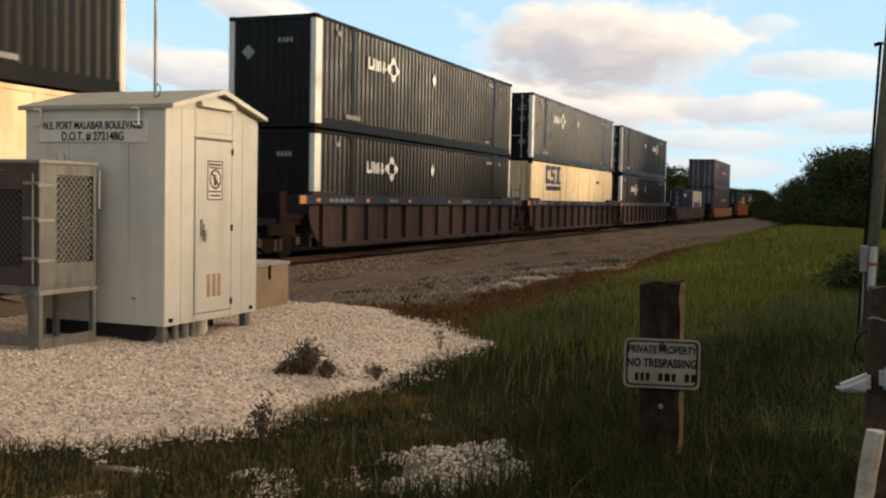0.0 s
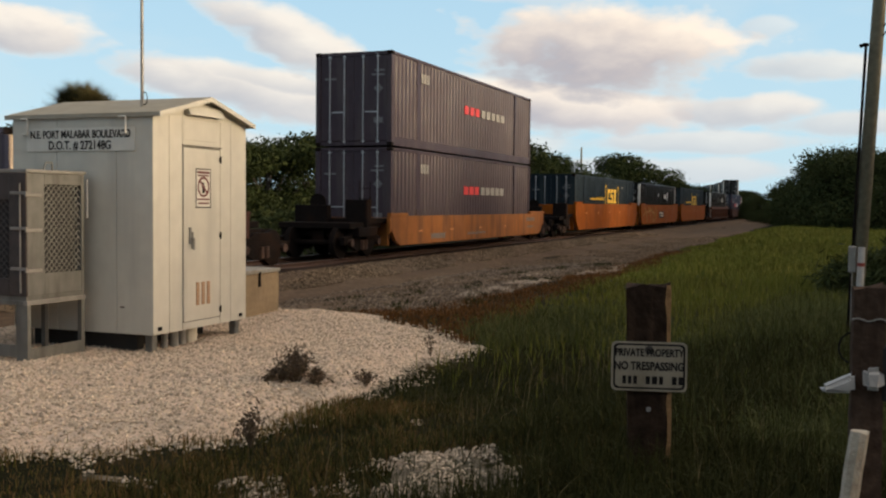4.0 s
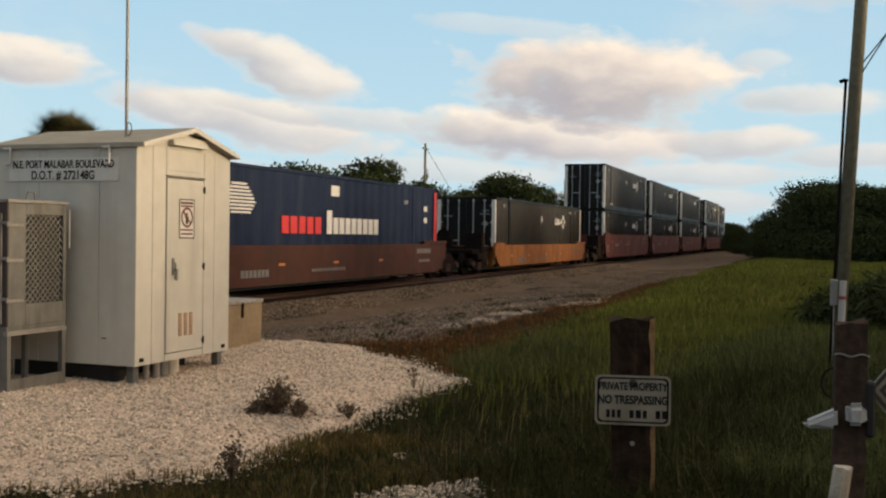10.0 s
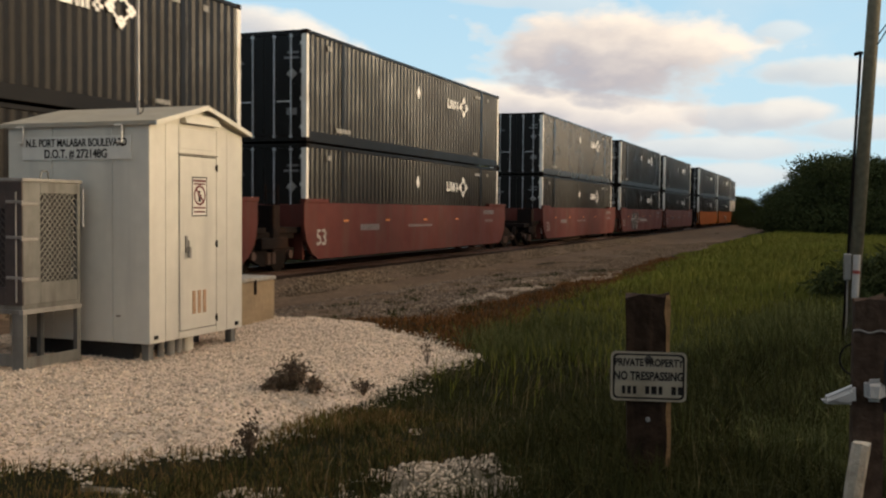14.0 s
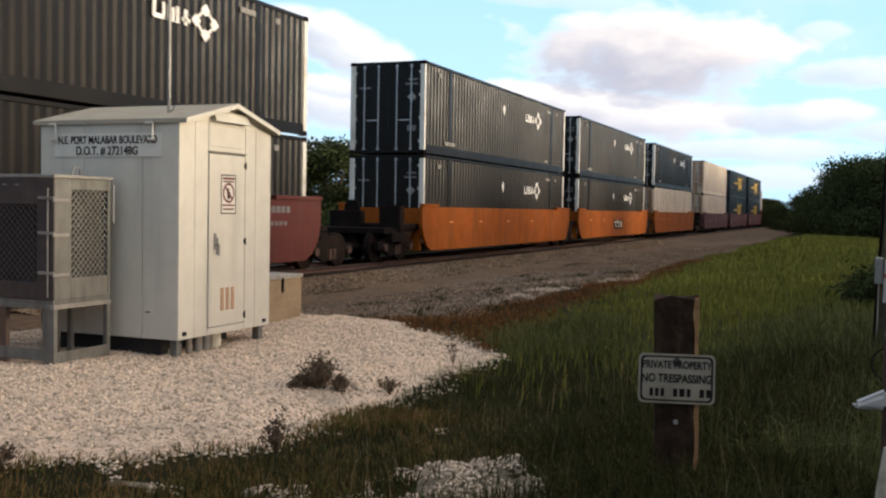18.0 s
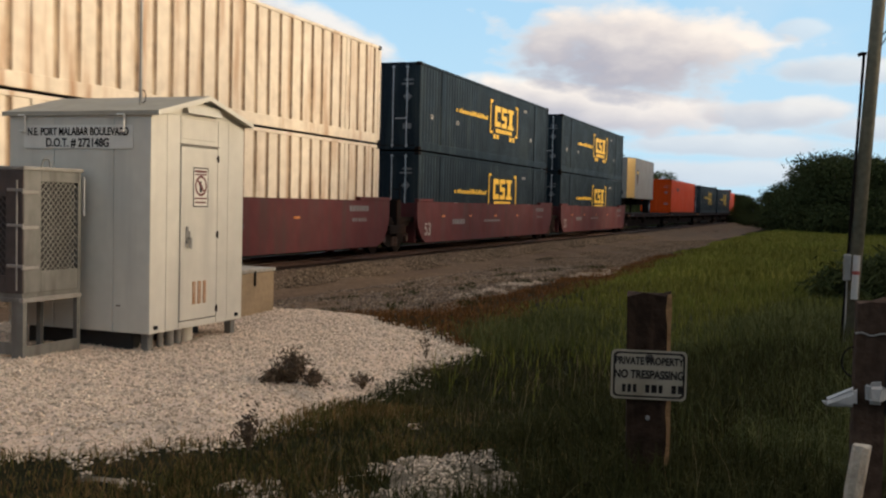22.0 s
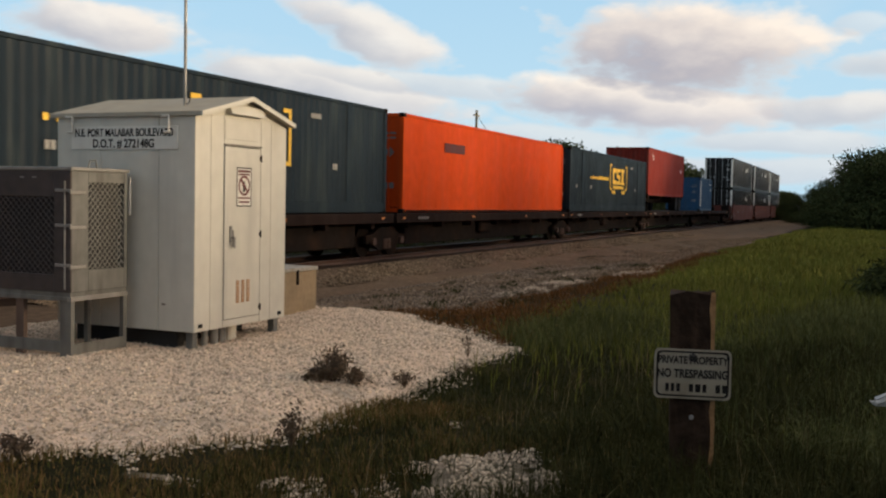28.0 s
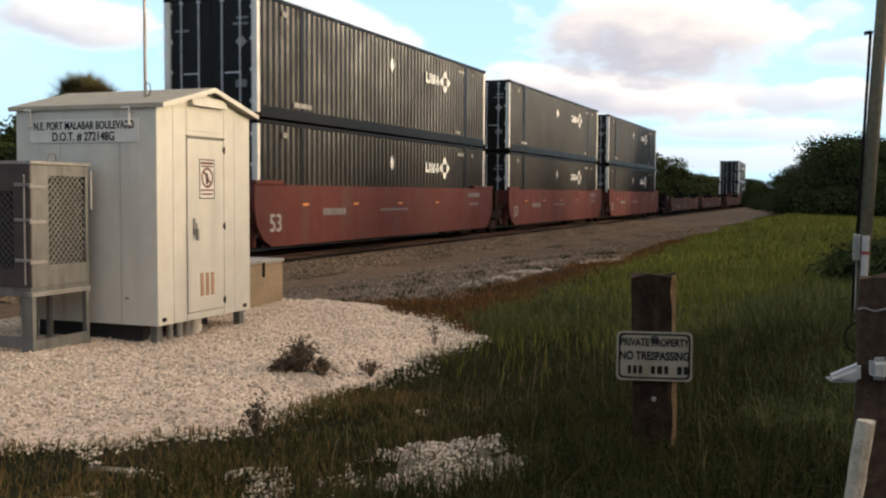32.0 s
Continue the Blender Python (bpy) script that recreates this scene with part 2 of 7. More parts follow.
# ---- materials ----
def mat(name, base, rough=0.6, metal=0.0, var=0.18, grain=18.0, bump=0.0, bump_scale=60.0, stain=None, stain_amount=0.0, stain_scale=1.2,
        streak=False, island=0.0, island_colour=None, by_object=0.0, spec=0.5):
    m = bpy.data.materials.new(name)
    m.use_nodes = True
    add, link = nodes_of(m.node_tree)
    out = add("ShaderNodeOutputMaterial")
    bsdf = add("ShaderNodeBsdfPrincipled")
    link(bsdf.outputs[0], out.inputs[0])
    bsdf.inputs["Metallic"].default_value = metal
    bsdf.inputs["Specular IOR Level"].default_value = spec
    coord = add("ShaderNodeTexCoord").outputs["Object"]

    def noise_of(scale, detail=4.0, squash=None):
        src = coord
        if squash:
            mp = add("ShaderNodeMapping")
            link(coord, mp.inputs[0])
            mp.inputs["Scale"].default_value = squash
            src = mp.outputs[0]
        nz = add("ShaderNodeTexNoise", noise_dimensions="3D")
        nz.inputs["Scale"].default_value = scale
        nz.inputs["Detail"].default_value = detail
        link(src, nz.inputs["Vector"])
        return nz.outputs[0]

    def mixed(fac, a, b, blend="MIX"):
        nd = add("ShaderNodeMix", data_type="RGBA", blend_type=blend)
        for i, v in ((0, fac), (6, a), (7, b)):
            if isinstance(v, tuple):
                nd.inputs[i].default_value = (*v, 1)
            elif isinstance(v, (int, float)):
                nd.inputs[i].default_value = v
            else:
                link(v, nd.inputs[i])
        return nd.outputs[2]

    def ramp(src, lo, hi):
        nd = add("ShaderNodeMapRange")
        link(src, nd.inputs[0])
        nd.inputs[1].default_value, nd.inputs[2].default_value = lo, hi
        return nd.outputs[0]

    dark = tuple(c * (1 - var) for c in base)
    light = tuple(min(1, c * (1 + var)) for c in base)
    col = mixed(ramp(noise_of(grain), 0.3, 0.7), dark, light)
    col = mixed(ramp(noise_of(grain / 11.0, 3.0), 0.25, 0.75), mixed(0.5, col, dark), col)
    if island_colour is not None:
        geo = add("ShaderNodeNewGeometry")
        col = mixed(geo.outputs["Random Per Island"], col, island_colour)
    elif island:
        geo = add("ShaderNodeNewGeometry")
        col = mixed(ramp(geo.outputs["Random Per Island"], 0.0, 1.0), mixed(island, col, (0.0, 0.0, 0.0)), col)
    if by_object:
        info = add("ShaderNodeObjectInfo")
        col = mixed(info.outputs["Random"], mixed(by_object, col, (0.0, 0.0, 0.0)), col)
    rough_src = ramp(noise_of(grain / 3.0), 0.2, 0.8)
    if stain is not None:
        squash = (1.0, 1.0, 0.12) if streak else None
        patch = ramp(noise_of(stain_scale * (4.0 if streak else 1.0), 6.0, squash), 0.62 - 0.25 * stain_amount, 0.80 - 0.15 * stain_amount)
        col = mixed(patch, col, stain)
    link(col, bsdf.inputs["Base Color"])
    rr = add("ShaderNodeMapRange")
    link(rough_src, rr.inputs[0])
    rr.inputs[3].default_value, rr.inputs[4].default_value = max(0.03, rough - 0.1), min(1.0, rough + 0.1)
    link(rr.outputs[0], bsdf.inputs["Roughness"])
    if bump:
        bp = add("ShaderNodeBump")
        bp.inputs["Strength"].default_value = min(1.0, bump)
        bp.inputs["Distance"].default_value = 0.01
        link(noise_of(bump_scale, 5.0), bp.inputs["Height"])
        link(bp.outputs[0], bsdf.inputs["Normal"])
    return m


M = {}
RUST = (0.10, 0.045, 0.02)
M["grass_soil"] = mat("grass_soil", (0.020, 0.019, 0.008), 1.0, var=0.45, grain=9.0, bump=1.0, bump_scale=14.0, stain=(0.065, 0.045, 0.022), stain_amount=0.4, stain_scale=0.9, spec=0.03)
M["grass"] = mat("grass_blades", (0.110, 0.128, 0.020), 0.9, var=0.5, grain=0.38, island_colour=(0.175, 0.168, 0.036), spec=0.08)
M["turf"] = mat("patchy_turf_blades", (0.085, 0.092, 0.024), 0.95, var=0.5, grain=1.4, island_colour=(0.20, 0.120, 0.050), spec=0.05)
M["tall_grass"] = mat("tall_grass_blades", (0.064, 0.076, 0.021), 0.95, var=0.5, grain=0.55, island_colour=(0.118, 0.122, 0.048), spec=0.05)
M["weed"] = mat("dark_green_blades", (0.026, 0.031, 0.009), 0.95, var=0.45, grain=0.9, island_colour=(0.050, 0.050, 0.018), spec=0.05)
M["straw"] = mat("dry_straw_stalks", (0.22, 0.17, 0.085), 0.9, var=0.3, grain=3.0, spec=0.05)
M["red_grass"] = mat("reddish_grass", (0.18, 0.078, 0.026), 0.9, var=0.35, grain=2.5, island_colour=(0.075, 0.045, 0.016), spec=0.08)
M["gravel"] = mat("white_limestone_gravel", (0.68, 0.535, 0.41), 0.95, spec=0.08, var=0.22, grain=30.0, bump=1.0, bump_scale=42.0, stain=(0.36, 0.31, 0.25), stain_amount=0.35, stain_scale=1.6)
M["thin_gravel"] = mat("thin_trodden_gravel", (0.29, 0.24, 0.185), 0.95, spec=0.05, var=0.5, grain=24.0, bump=1.0, bump_scale=40.0, stain=(0.05, 0.045, 0.025), stain_amount=0.9, stain_scale=3.0)
M["stone"] = mat("limestone_pebbles", (0.88, 0.715, 0.545), 0.95, spec=0.08, var=0.18, grain=25.0, island=0.66)
# rusty dark ballast, with the shade under the train mixed into its colour
M["ballast"] = mat("shade_dark_ballast", (0.042, 0.028, 0.020), 0.95, spec=0.04, var=0.4, grain=20.0, bump=1.0, bump_scale=24.0, stain=(0.030, 0.020, 0.015), stain_amount=0.4, stain_scale=0.7)
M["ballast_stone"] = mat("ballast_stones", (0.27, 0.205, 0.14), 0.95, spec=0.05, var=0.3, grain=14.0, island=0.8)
M["road"] = mat("sandy_service_road", (0.150, 0.108, 0.074), 1.0, spec=0.02, var=0.3, grain=7.0, bump=0.9, bump_scale=25.0, stain=(0.095, 0.068, 0.050), stain_amount=0.6, stain_scale=0.55)
M["pale_stone"] = mat("weathered_pale_stones", (0.47, 0.385, 0.295), 0.95, var=0.25, grain=20.0, island=0.5, spec=0.05)
M["grey_stone"] = mat("grey_road_stones", (0.27, 0.215, 0.165), 0.95, var=0.3, grain=20.0, island=0.7, spec=0.05)
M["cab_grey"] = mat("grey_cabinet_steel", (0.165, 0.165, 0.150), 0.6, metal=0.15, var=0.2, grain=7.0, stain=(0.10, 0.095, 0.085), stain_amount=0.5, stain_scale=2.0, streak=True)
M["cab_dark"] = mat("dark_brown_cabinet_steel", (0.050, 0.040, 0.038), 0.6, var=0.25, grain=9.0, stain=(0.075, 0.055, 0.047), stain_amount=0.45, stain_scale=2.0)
M["vent_rust"] = mat("rust_tan_louvre", (0.40, 0.225, 0.115), 0.7, var=0.25, grain=18.0)
M["brown_wood"] = mat("brown_weathered_timber", (0.078, 0.052, 0.037), 0.95, spec=0.06, var=0.45, grain=16.0, bump=1.0, bump_scale=30.0, stain=(0.035, 0.024, 0.018), stain_amount=0.5, stain_scale=3.0, streak=True)
M["spray"] = mat("faded_yellow_spray", (0.38, 0.27, 0.09), 0.7, var=0.3, grain=6.0)
M["hut_paint"] = mat("cream_painted_steel", (0.58, 0.56, 0.485), 0.42, var=0.07, grain=5.0, stain=(0.47, 0.455, 0.40), stain_amount=0.35, stain_scale=0.8, streak=True, spec=0.3)
M["hut_roof"] = mat("weathered_roof_sheet", (0.38, 0.35, 0.28), 0.95, spec=0.05, var=0.12, grain=6.0, stain=(0.36, 0.34, 0.29), stain_amount=0.5)
M["seam"] = mat("dark_gap", (0.05, 0.045, 0.04), 0.8)
M["black_paint"] = mat("black_letter_paint", (0.012, 0.011, 0.011), 0.7, var=0.2, spec=0.1)
M["sign_white"] = mat("white_sign_sheet", (0.66, 0.645, 0.58), 0.4, var=0.06, grain=9.0, stain=(0.56, 0.54, 0.48), stain_amount=0.35)
M["old_sign"] = mat("weathered_sign_face", (0.27, 0.24, 0.18), 0.6, var=0.12, grain=12.0, stain=(0.16, 0.135, 0.09), stain_amount=0.5, stain_scale=6.0)
M["notice_red"] = mat("faded_dark_red_print", (0.13, 0.030, 0.025), 0.5, var=0.2)
M["red_paint"] = mat("red_sign_paint", (0.26, 0.04, 0.03), 0.5, var=0.15)
M["galv"] = mat("galvanised_steel", (0.27, 0.26, 0.24), 0.55, metal=0.25, var=0.15, grain=9.0, stain=(0.20, 0.19, 0.17), stain_amount=0.45, stain_scale=2.0)
M["dark_in"] = mat("near_black_matt", (0.020, 0.019, 0.018), 0.8)
M["brown_panel"] = mat("brown_louvre_panel", (0.13, 0.085, 0.065), 0.6, var=0.2, grain=14.0, stain=(0.09, 0.06, 0.045), stain_amount=0.5)
M["concrete"] = mat("stained_concrete", (0.30, 0.22, 0.13), 0.9, var=0.15, grain=14.0, bump=0.5, bump_scale=50.0, stain=(0.17, 0.13, 0.08), stain_amount=0.55, stain_scale=1.6)
M["lid_concrete"] = mat("grey_weathered_lid", (0.34, 0.32, 0.275), 0.9, var=0.2, grain=16.0, bump=0.4, bump_scale=50.0, stain=(0.20, 0.16, 0.11), stain_amount=0.5, stain_scale=3.0)
M["pvc"] = mat("cream_plastic_pipe", (0.62, 0.58, 0.47), 0.45, var=0.08)
M["old_wood"] = mat("weathered_tie_wood", (0.034, 0.022, 0.015), 0.95, spec=0.06, var=0.45, grain=16.0, bump=1.0, bump_scale=30.0, stain=(0.070, 0.044, 0.028), stain_amount=0.45, stain_scale=3.0, streak=True)
M["split_wood"] = mat("pale_split_wood", (0.30, 0.175, 0.08), 0.9, spec=0.1, var=0.3, grain=22.0, bump=0.8, bump_scale=40.0)
M["pole_wood"] = mat("treated_pole_wood", (0.185, 0.168, 0.115), 0.85, var=0.25, grain=14.0, bump=0.6, bump_scale=30.0)
M["white_pole"] = mat("flaking_white_paint", (0.52, 0.46, 0.36), 0.85, var=0.15, grain=30.0, bump=0.8, bump_scale=60.0, stain=(0.26, 0.21, 0.15), stain_amount=0.6, stain_scale=9.0)
M["white_plastic"] = mat("white_plastic", (0.42, 0.41, 0.39), 0.5, var=0.08)
M["steel"] = mat("worn_dark_steel", (0.011, 0.0082, 0.0072), 0.88, spec=0.07, metal=0.0, var=0.3, grain=12.0, stain=(0.024, 0.013, 0.0085), stain_amount=0.4)
M["rail"] = mat("rusty_rail", (0.060, 0.031, 0.021), 0.7, metal=0.3, var=0.25, grain=14.0)
M["rail_top"] = mat("polished_rail_head", (0.14, 0.12, 0.105), 0.45, metal=0.6, var=0.1)
M["tie"] = mat("creosoted_tie", (0.055, 0.043, 0.034), 0.9, var=0.35, grain=16.0, bump=0.8, by_object=0.4)
M["leaf"] = mat("tree_leaves", (0.024, 0.035, 0.012), 0.9, var=0.3, grain=0.6, island_colour=(0.044, 0.055, 0.018), spec=0.08)
M["dark_leaf"] = mat("dark_wood_leaves", (0.036, 0.048, 0.019), 0.92, var=0.35, grain=0.35, island_colour=(0.058, 0.068, 0.024), spec=0.06)
M["palm_leaf"] = mat("palm_fronds", (0.125, 0.112, 0.050), 0.8, var=0.3, grain=1.5, island=0.5, spec=0.1)
M["bark"] = mat("grey_bark", (0.075, 0.062, 0.048), 0.95, var=0.35, grain=10.0, bump=0.8)
M["shrub"] = mat("dry_shrub_twigs", (0.125, 0.078, 0.048), 0.9, var=0.3, island_colour=(0.080, 0.060, 0.032))
M["amber"] = mat("amber_reflector", (0.50, 0.19, 0.04), 0.5, var=0.15)
M["yellow"] = mat("yellow_lettering", (0.72, 0.45, 0.03), 0.5, var=0.08, grain=4.0)
M["white_mark"] = mat("white_lettering", (0.70, 0.69, 0.66), 0.5, var=0.06, grain=4.0)
M["dull_mark"] = mat("faded_marking", (0.27, 0.26, 0.24), 0.6, var=0.15, grain=4.0)
M["faint_mark"] = mat("worn_small_marking", (0.15, 0.15, 0.15), 0.6, var=0.2, grain=4.0)
M["navy_mark"] = mat("navy_lettering", (0.030, 0.040, 0.085), 0.5, var=0.1)
M["red_mark"] = mat("red_lettering", (0.55, 0.035, 0.035), 0.5, var=0.1)
# bare metal; the low sun's gold is put into its base colour
M["chrome"] = mat("gold_tinted_metal", (0.50, 0.38, 0.17), 0.48, metal=0.9, var=0.08)
M["post_white"] = mat("white_corner_post", (0.64, 0.62, 0.56), 0.4, var=0.08, grain=5.0, stain=(0.40, 0.36, 0.29), stain_amount=0.35)
M["rod"] = mat("galvanised_lock_rod", (0.42, 0.42, 0.42), 0.4, metal=0.6, var=0.1)
# rust stain plus the shade of the groove, mixed into one colour
M["slot_stain_shade"] = mat("stained_shaded_groove", (0.30, 0.215, 0.135), 0.75, var=0.35, grain=6.0, stain=(0.48, 0.38, 0.26), stain_amount=0.5, stain_scale=1.5, streak=True)
DIRT = (0.10, 0.085, 0.07)
for key, base, rough, stain in (
        ("c_black", (0.0088, 0.0076, 0.0066), 0.37, (0.0118, 0.0100, 0.0085)),
        # lighter than c_black: the low sun's sheen on the sides is mixed in
        ("c_grey", (0.022, 0.0175, 0.0125), 0.29, (0.045, 0.037, 0.027)),
        ("c_cream", (0.72, 0.58, 0.36), 0.45, (0.42, 0.30, 0.17)),
        ("c_white", (0.60, 0.53, 0.425), 0.5, (0.33, 0.20, 0.11)),
        ("c_green", (0.011, 0.018, 0.025), 0.5, (0.030, 0.040, 0.042)),
        # blue darkened for the shade this container stands in
        ("c_blue", (0.013, 0.020, 0.047), 0.5, (0.026, 0.034, 0.060)),
        ("c_navy", (0.020, 0.024, 0.045), 0.42, (0.05, 0.05, 0.06)),
        ("c_maroon", (0.052, 0.037, 0.047), 0.45, (0.075, 0.058, 0.060)),
        ("c_orange", (0.45, 0.052, 0.005), 0.55, (0.38, 0.055, 0.010)),
        ("c_brick", (0.175, 0.025, 0.016), 0.55, (0.13, 0.030, 0.022)),
        ("c_sky", (0.017, 0.062, 0.135), 0.5, (0.030, 0.062, 0.115)),
        ("c_silver", (0.28, 0.265, 0.24), 0.45, (0.28, 0.255, 0.22)),
        ("c_rusty", (0.50, 0.41, 0.29), 0.6, (0.22, 0.11, 0.055)),
        ("s_red", (0.090, 0.022, 0.015), 0.55, (0.080, 0.035, 0.025)),
        ("s_orange", (0.245, 0.068, 0.007), 0.6, (0.17, 0.050, 0.008)),
        ("s_brown", (0.105, 0.038, 0.020), 0.6, (0.07, 0.035, 0.022)),
        # darker copy of s_brown: shade on these wagons is put into the paint
        ("s_rust", (0.062, 0.023, 0.014), 0.65, (0.045, 0.022, 0.015)),
        ("s_dark", (0.032, 0.020, 0.018), 0.65, (0.058, 0.030, 0.022)),
        ("s_blue", (0.016, 0.020, 0.036), 0.55, (0.03, 0.026, 0.028)),
        ("s_maroon", (0.085, 0.021, 0.020), 0.55, (0.06, 0.030, 0.026)),
        ("s_yellow", (0.28, 0.105, 0.024), 0.55, (0.13, 0.055, 0.022)),
        ("s_flat", (0.013, 0.0075, 0.0065), 0.75, (0.020, 0.013, 0.011))):
    M[key] = mat(key[2:] + ("_container_paint" if key[0] == "c" else "_wagon_paint"), base, rough, var=0.14, grain=3.0, stain=stain,
                 stain_amount=0.95 if key == "c_rusty" else 0.4 if key[0] == "c" else 0.6, stain_scale=0.7, streak=True, spec={"c_black": 0.15, "c_grey": 0.26, "c_orange": 0.05, "c_brick": 0.06, "s_orange": 0.07, "s_flat": 0.05, "c_green": 0.10, "c_navy": 0.10, "c_blue": 0.12}.get(key, 0.2))


# ---- building helpers ----
def mesh_of(name, bm, material, smooth=False):
    me = bpy.data.meshes.new(name)
    bm.normal_update()
    bm.to_mesh(me)
    bm.free()
    if material is not None:
        me.materials.append(M[material])
    if smooth:
        me.shade_smooth()
    return me


def part(name, bm, material, parent, label="", smooth=False):
    ob = new(name, mesh_of(name, bm, material, smooth))
    ob.parent = parent
    if label:
        tagged(ob, label)
    return ob


def thing(name, label, category, group="", kind="", at=None):
    ob = new(name)
    tagged(ob, label, category, group, kind)
    if at is not None:
        ob.matrix_basis = at
    return ob


def box(bm, x0, x1, y0, y1, z0, z1, bevel=0.0):
    vs = [bm.verts.new((x, y, z)) for z in (z0, z1) for y in (y0, y1) for x in (x0, x1)]
    fs = [bm.faces.new([vs[i] for i in f]) for f in ((0, 2, 3, 1), (4, 5, 7, 6), (0, 1, 5, 4), (2, 6, 7, 3), (0, 4, 6, 2), (1, 3, 7, 5))]
    if bevel:
        edges = list({e for f in fs for e in f.edges})
        bmesh.ops.bevel(bm, geom=edges, offset=bevel, segments=1, affect="EDGES", profile=0.5)
    return vs


def boxes(*dims, bevel=0.0):
    bm = bmesh.new()
    for dm in dims:
        box(bm, *dm, bevel=bevel)
    return bm


def rod(bm, a, b, r0, r1=None, sides=10, caps=True):
    a, b = Vector(a), Vector(b)
    r1 = r0 if r1 is None else r1
    q = (b - a).to_track_quat("Z", "Y")
    rings = []
    for p, r in ((a, r0), (b, r1)):
        rings.append([bm.verts.new(p + q @ Vector((r * math.cos(2 * math.pi * i / sides), r * math.sin(2 * math.pi * i / sides), 0))) for i in range(sides)])
    for i in range(sides):
        j = (i + 1) % sides
        bm.faces.new((rings[0][i], rings[0][j], rings[1][j], rings[1][i]))
    if caps:
        bm.faces.new(list(reversed(rings[0])))
        bm.faces.new(rings[1])


def prism(bm, outline, y0, y1):
    """An outline of (x, z), drawn out from y0 to y1."""
    a = [bm.verts.new((x, y0, z)) for x, z in outline]
    b = [bm.verts.new((x, y1, z)) for x, z in outline]
    k = len(outline)
    for i in range(k):
        j = (i + 1) % k
        bm.faces.new((a[i], a[j], b[j], b[i]))
    bm.faces.new(list(reversed(a)))
    bm.faces.new(b)
    bmesh.ops.recalc_face_normals(bm, faces=bm.faces[:])


def letters(name, text, size, material, parent, at, align="CENTER", width=1.0, bold=0.016):
    cu = bpy.data.curves.new(name, "FONT")
    cu.body, cu.size, cu.align_x, cu.align_y, cu.extrude, cu.offset = text, size, align, "CENTER", 0.0015, size * bold
    cu.materials.append(M[material])
    ob = new(name, cu)
    ob.parent = parent
    ob.matrix_basis = at @ Matrix.Diagonal((width, 1, 1, 1))
    return ob


FACE_RIGHT = pose(0, 0, 0, 90, 0, 0)        # writing that is read from the -Y side
FACE_NEAR = pose(0, 0, 0, 90, 0, -90)       # writing that is read from the -X side


# ---- the ground ----
RAIL_Z, TRACK_Y, BEND_AT, BEND_R = 0.02, 14.20, 132.0, 430.0


def smooth(a, b, v):
    v = np.clip((v - a) / (np.asarray(b) - np.asarray(a)), 0.0, 1.0)
    return v * v * (3 - 2 * v)


def ripple(x, y, k, seed=0.0):
    return (np.sin(x * k + seed) * np.cos(y * k * 1.31 + seed * 2.1) + np.sin((x + y) * k * 0.57 + seed * 3.3) * 0.7 + np.sin((x - 1.7 * y) * k * 1.9 + seed) * 0.35) / 2.0


def track_point(s):
    """Place and heading of the track's middle, s metres on; it bends away to the left in the distance."""
    if s <= BEND_AT:
        return s, TRACK_Y, 0.0
    a = min((s - BEND_AT) / BEND_R, 1.25)
    rest = s - BEND_AT - a * BEND_R
    x = BEND_AT + BEND_R * math.sin(a) + rest * math.cos(a)
    y = TRACK_Y + BEND_R * (1 - math.cos(a)) + rest * math.sin(a)
    return x, y, a


def off_track(x, y):
    """Distance to the side of the track's middle, to its right."""
    x, y = np.asarray(x, float), np.asarray(y, float)
    straight = TRACK_Y - y
    bend = np.hypot(x - BEND_AT, y - (TRACK_Y + BEND_R)) - BEND_R
    return np.where(x < BEND_AT, straight, bend)


def ground_z(x, y):
    x, y = np.asarray(x, float), np.asarray(y, float)
    o = off_track(x, y)
    wide = 1.4 * smooth(13.4, 15.5, x)
    z = -0.30 * smooth(8.2 + wide, 5.2 + wide * 0.7, np.abs(o)) - 0.10 * smooth(2.5, -2.0, y) * smooth(7.0, 14.0, x)
    z = z + 0.05 * ripple(x, y, 0.55) * smooth(3.5, 9.0, np.hypot(x, y)) + 0.015 * ripple(x, y, 2.3, 1.0)
    return z


def level_z(x, y):
    """The made-up ground of the hut's pad."""
    x, y = np.asarray(x, float), np.asarray(y, float)
    return 0.05 * ripple(x, y, 0.55) * smooth(3.5, 9.0, np.hypot(x, y)) + 0.015 * ripple(x, y, 2.3, 1.0) - 0.02 * smooth(6.0, 10.0, y)


def pad_mask(x, y):
    """Above nought on the white gravel round the hut."""
    x, y = np.asarray(x, float), np.asarray(y, float)
    edge = 0.16 * ripple(x, y, 2.1, 4.0) + 0.10 * ripple(x, y, 5.7, 2.0)
    m = np.minimum(y - (3.48 + 0.02 * x), 13.5 - x)
    m = np.minimum(m, (y - 3.5) * 0.72 - (x - 10.55) * 0.68 + 0.12)
    m = np.minimum(m, (x - 5.05) * 0.72 + (y - 4.55) * 0.68)
    m = np.minimum(m, 10.2 - y)
    return m + edge


def patch_mask(x, y):
    x, y = np.asarray(x, float), np.asarray(y, float)
    r = np.hypot((x - 5.55) / 0.78, (y - 2.10) / 0.54)
    r2 = np.hypot((x - 4.95) / 0.34, (y - 3.15) / 0.16)
    r3 = np.hypot((x - 4.80) / 0.20, (y - 3.85) / 0.42)
    return np.maximum(np.maximum(0.85 - r, 0.40 - r2), 0.40 - r3) + 0.35 * ripple(x, y, 6.0, 1.0) + 0.2 * ripple(x, y, 13.0, 3.0)


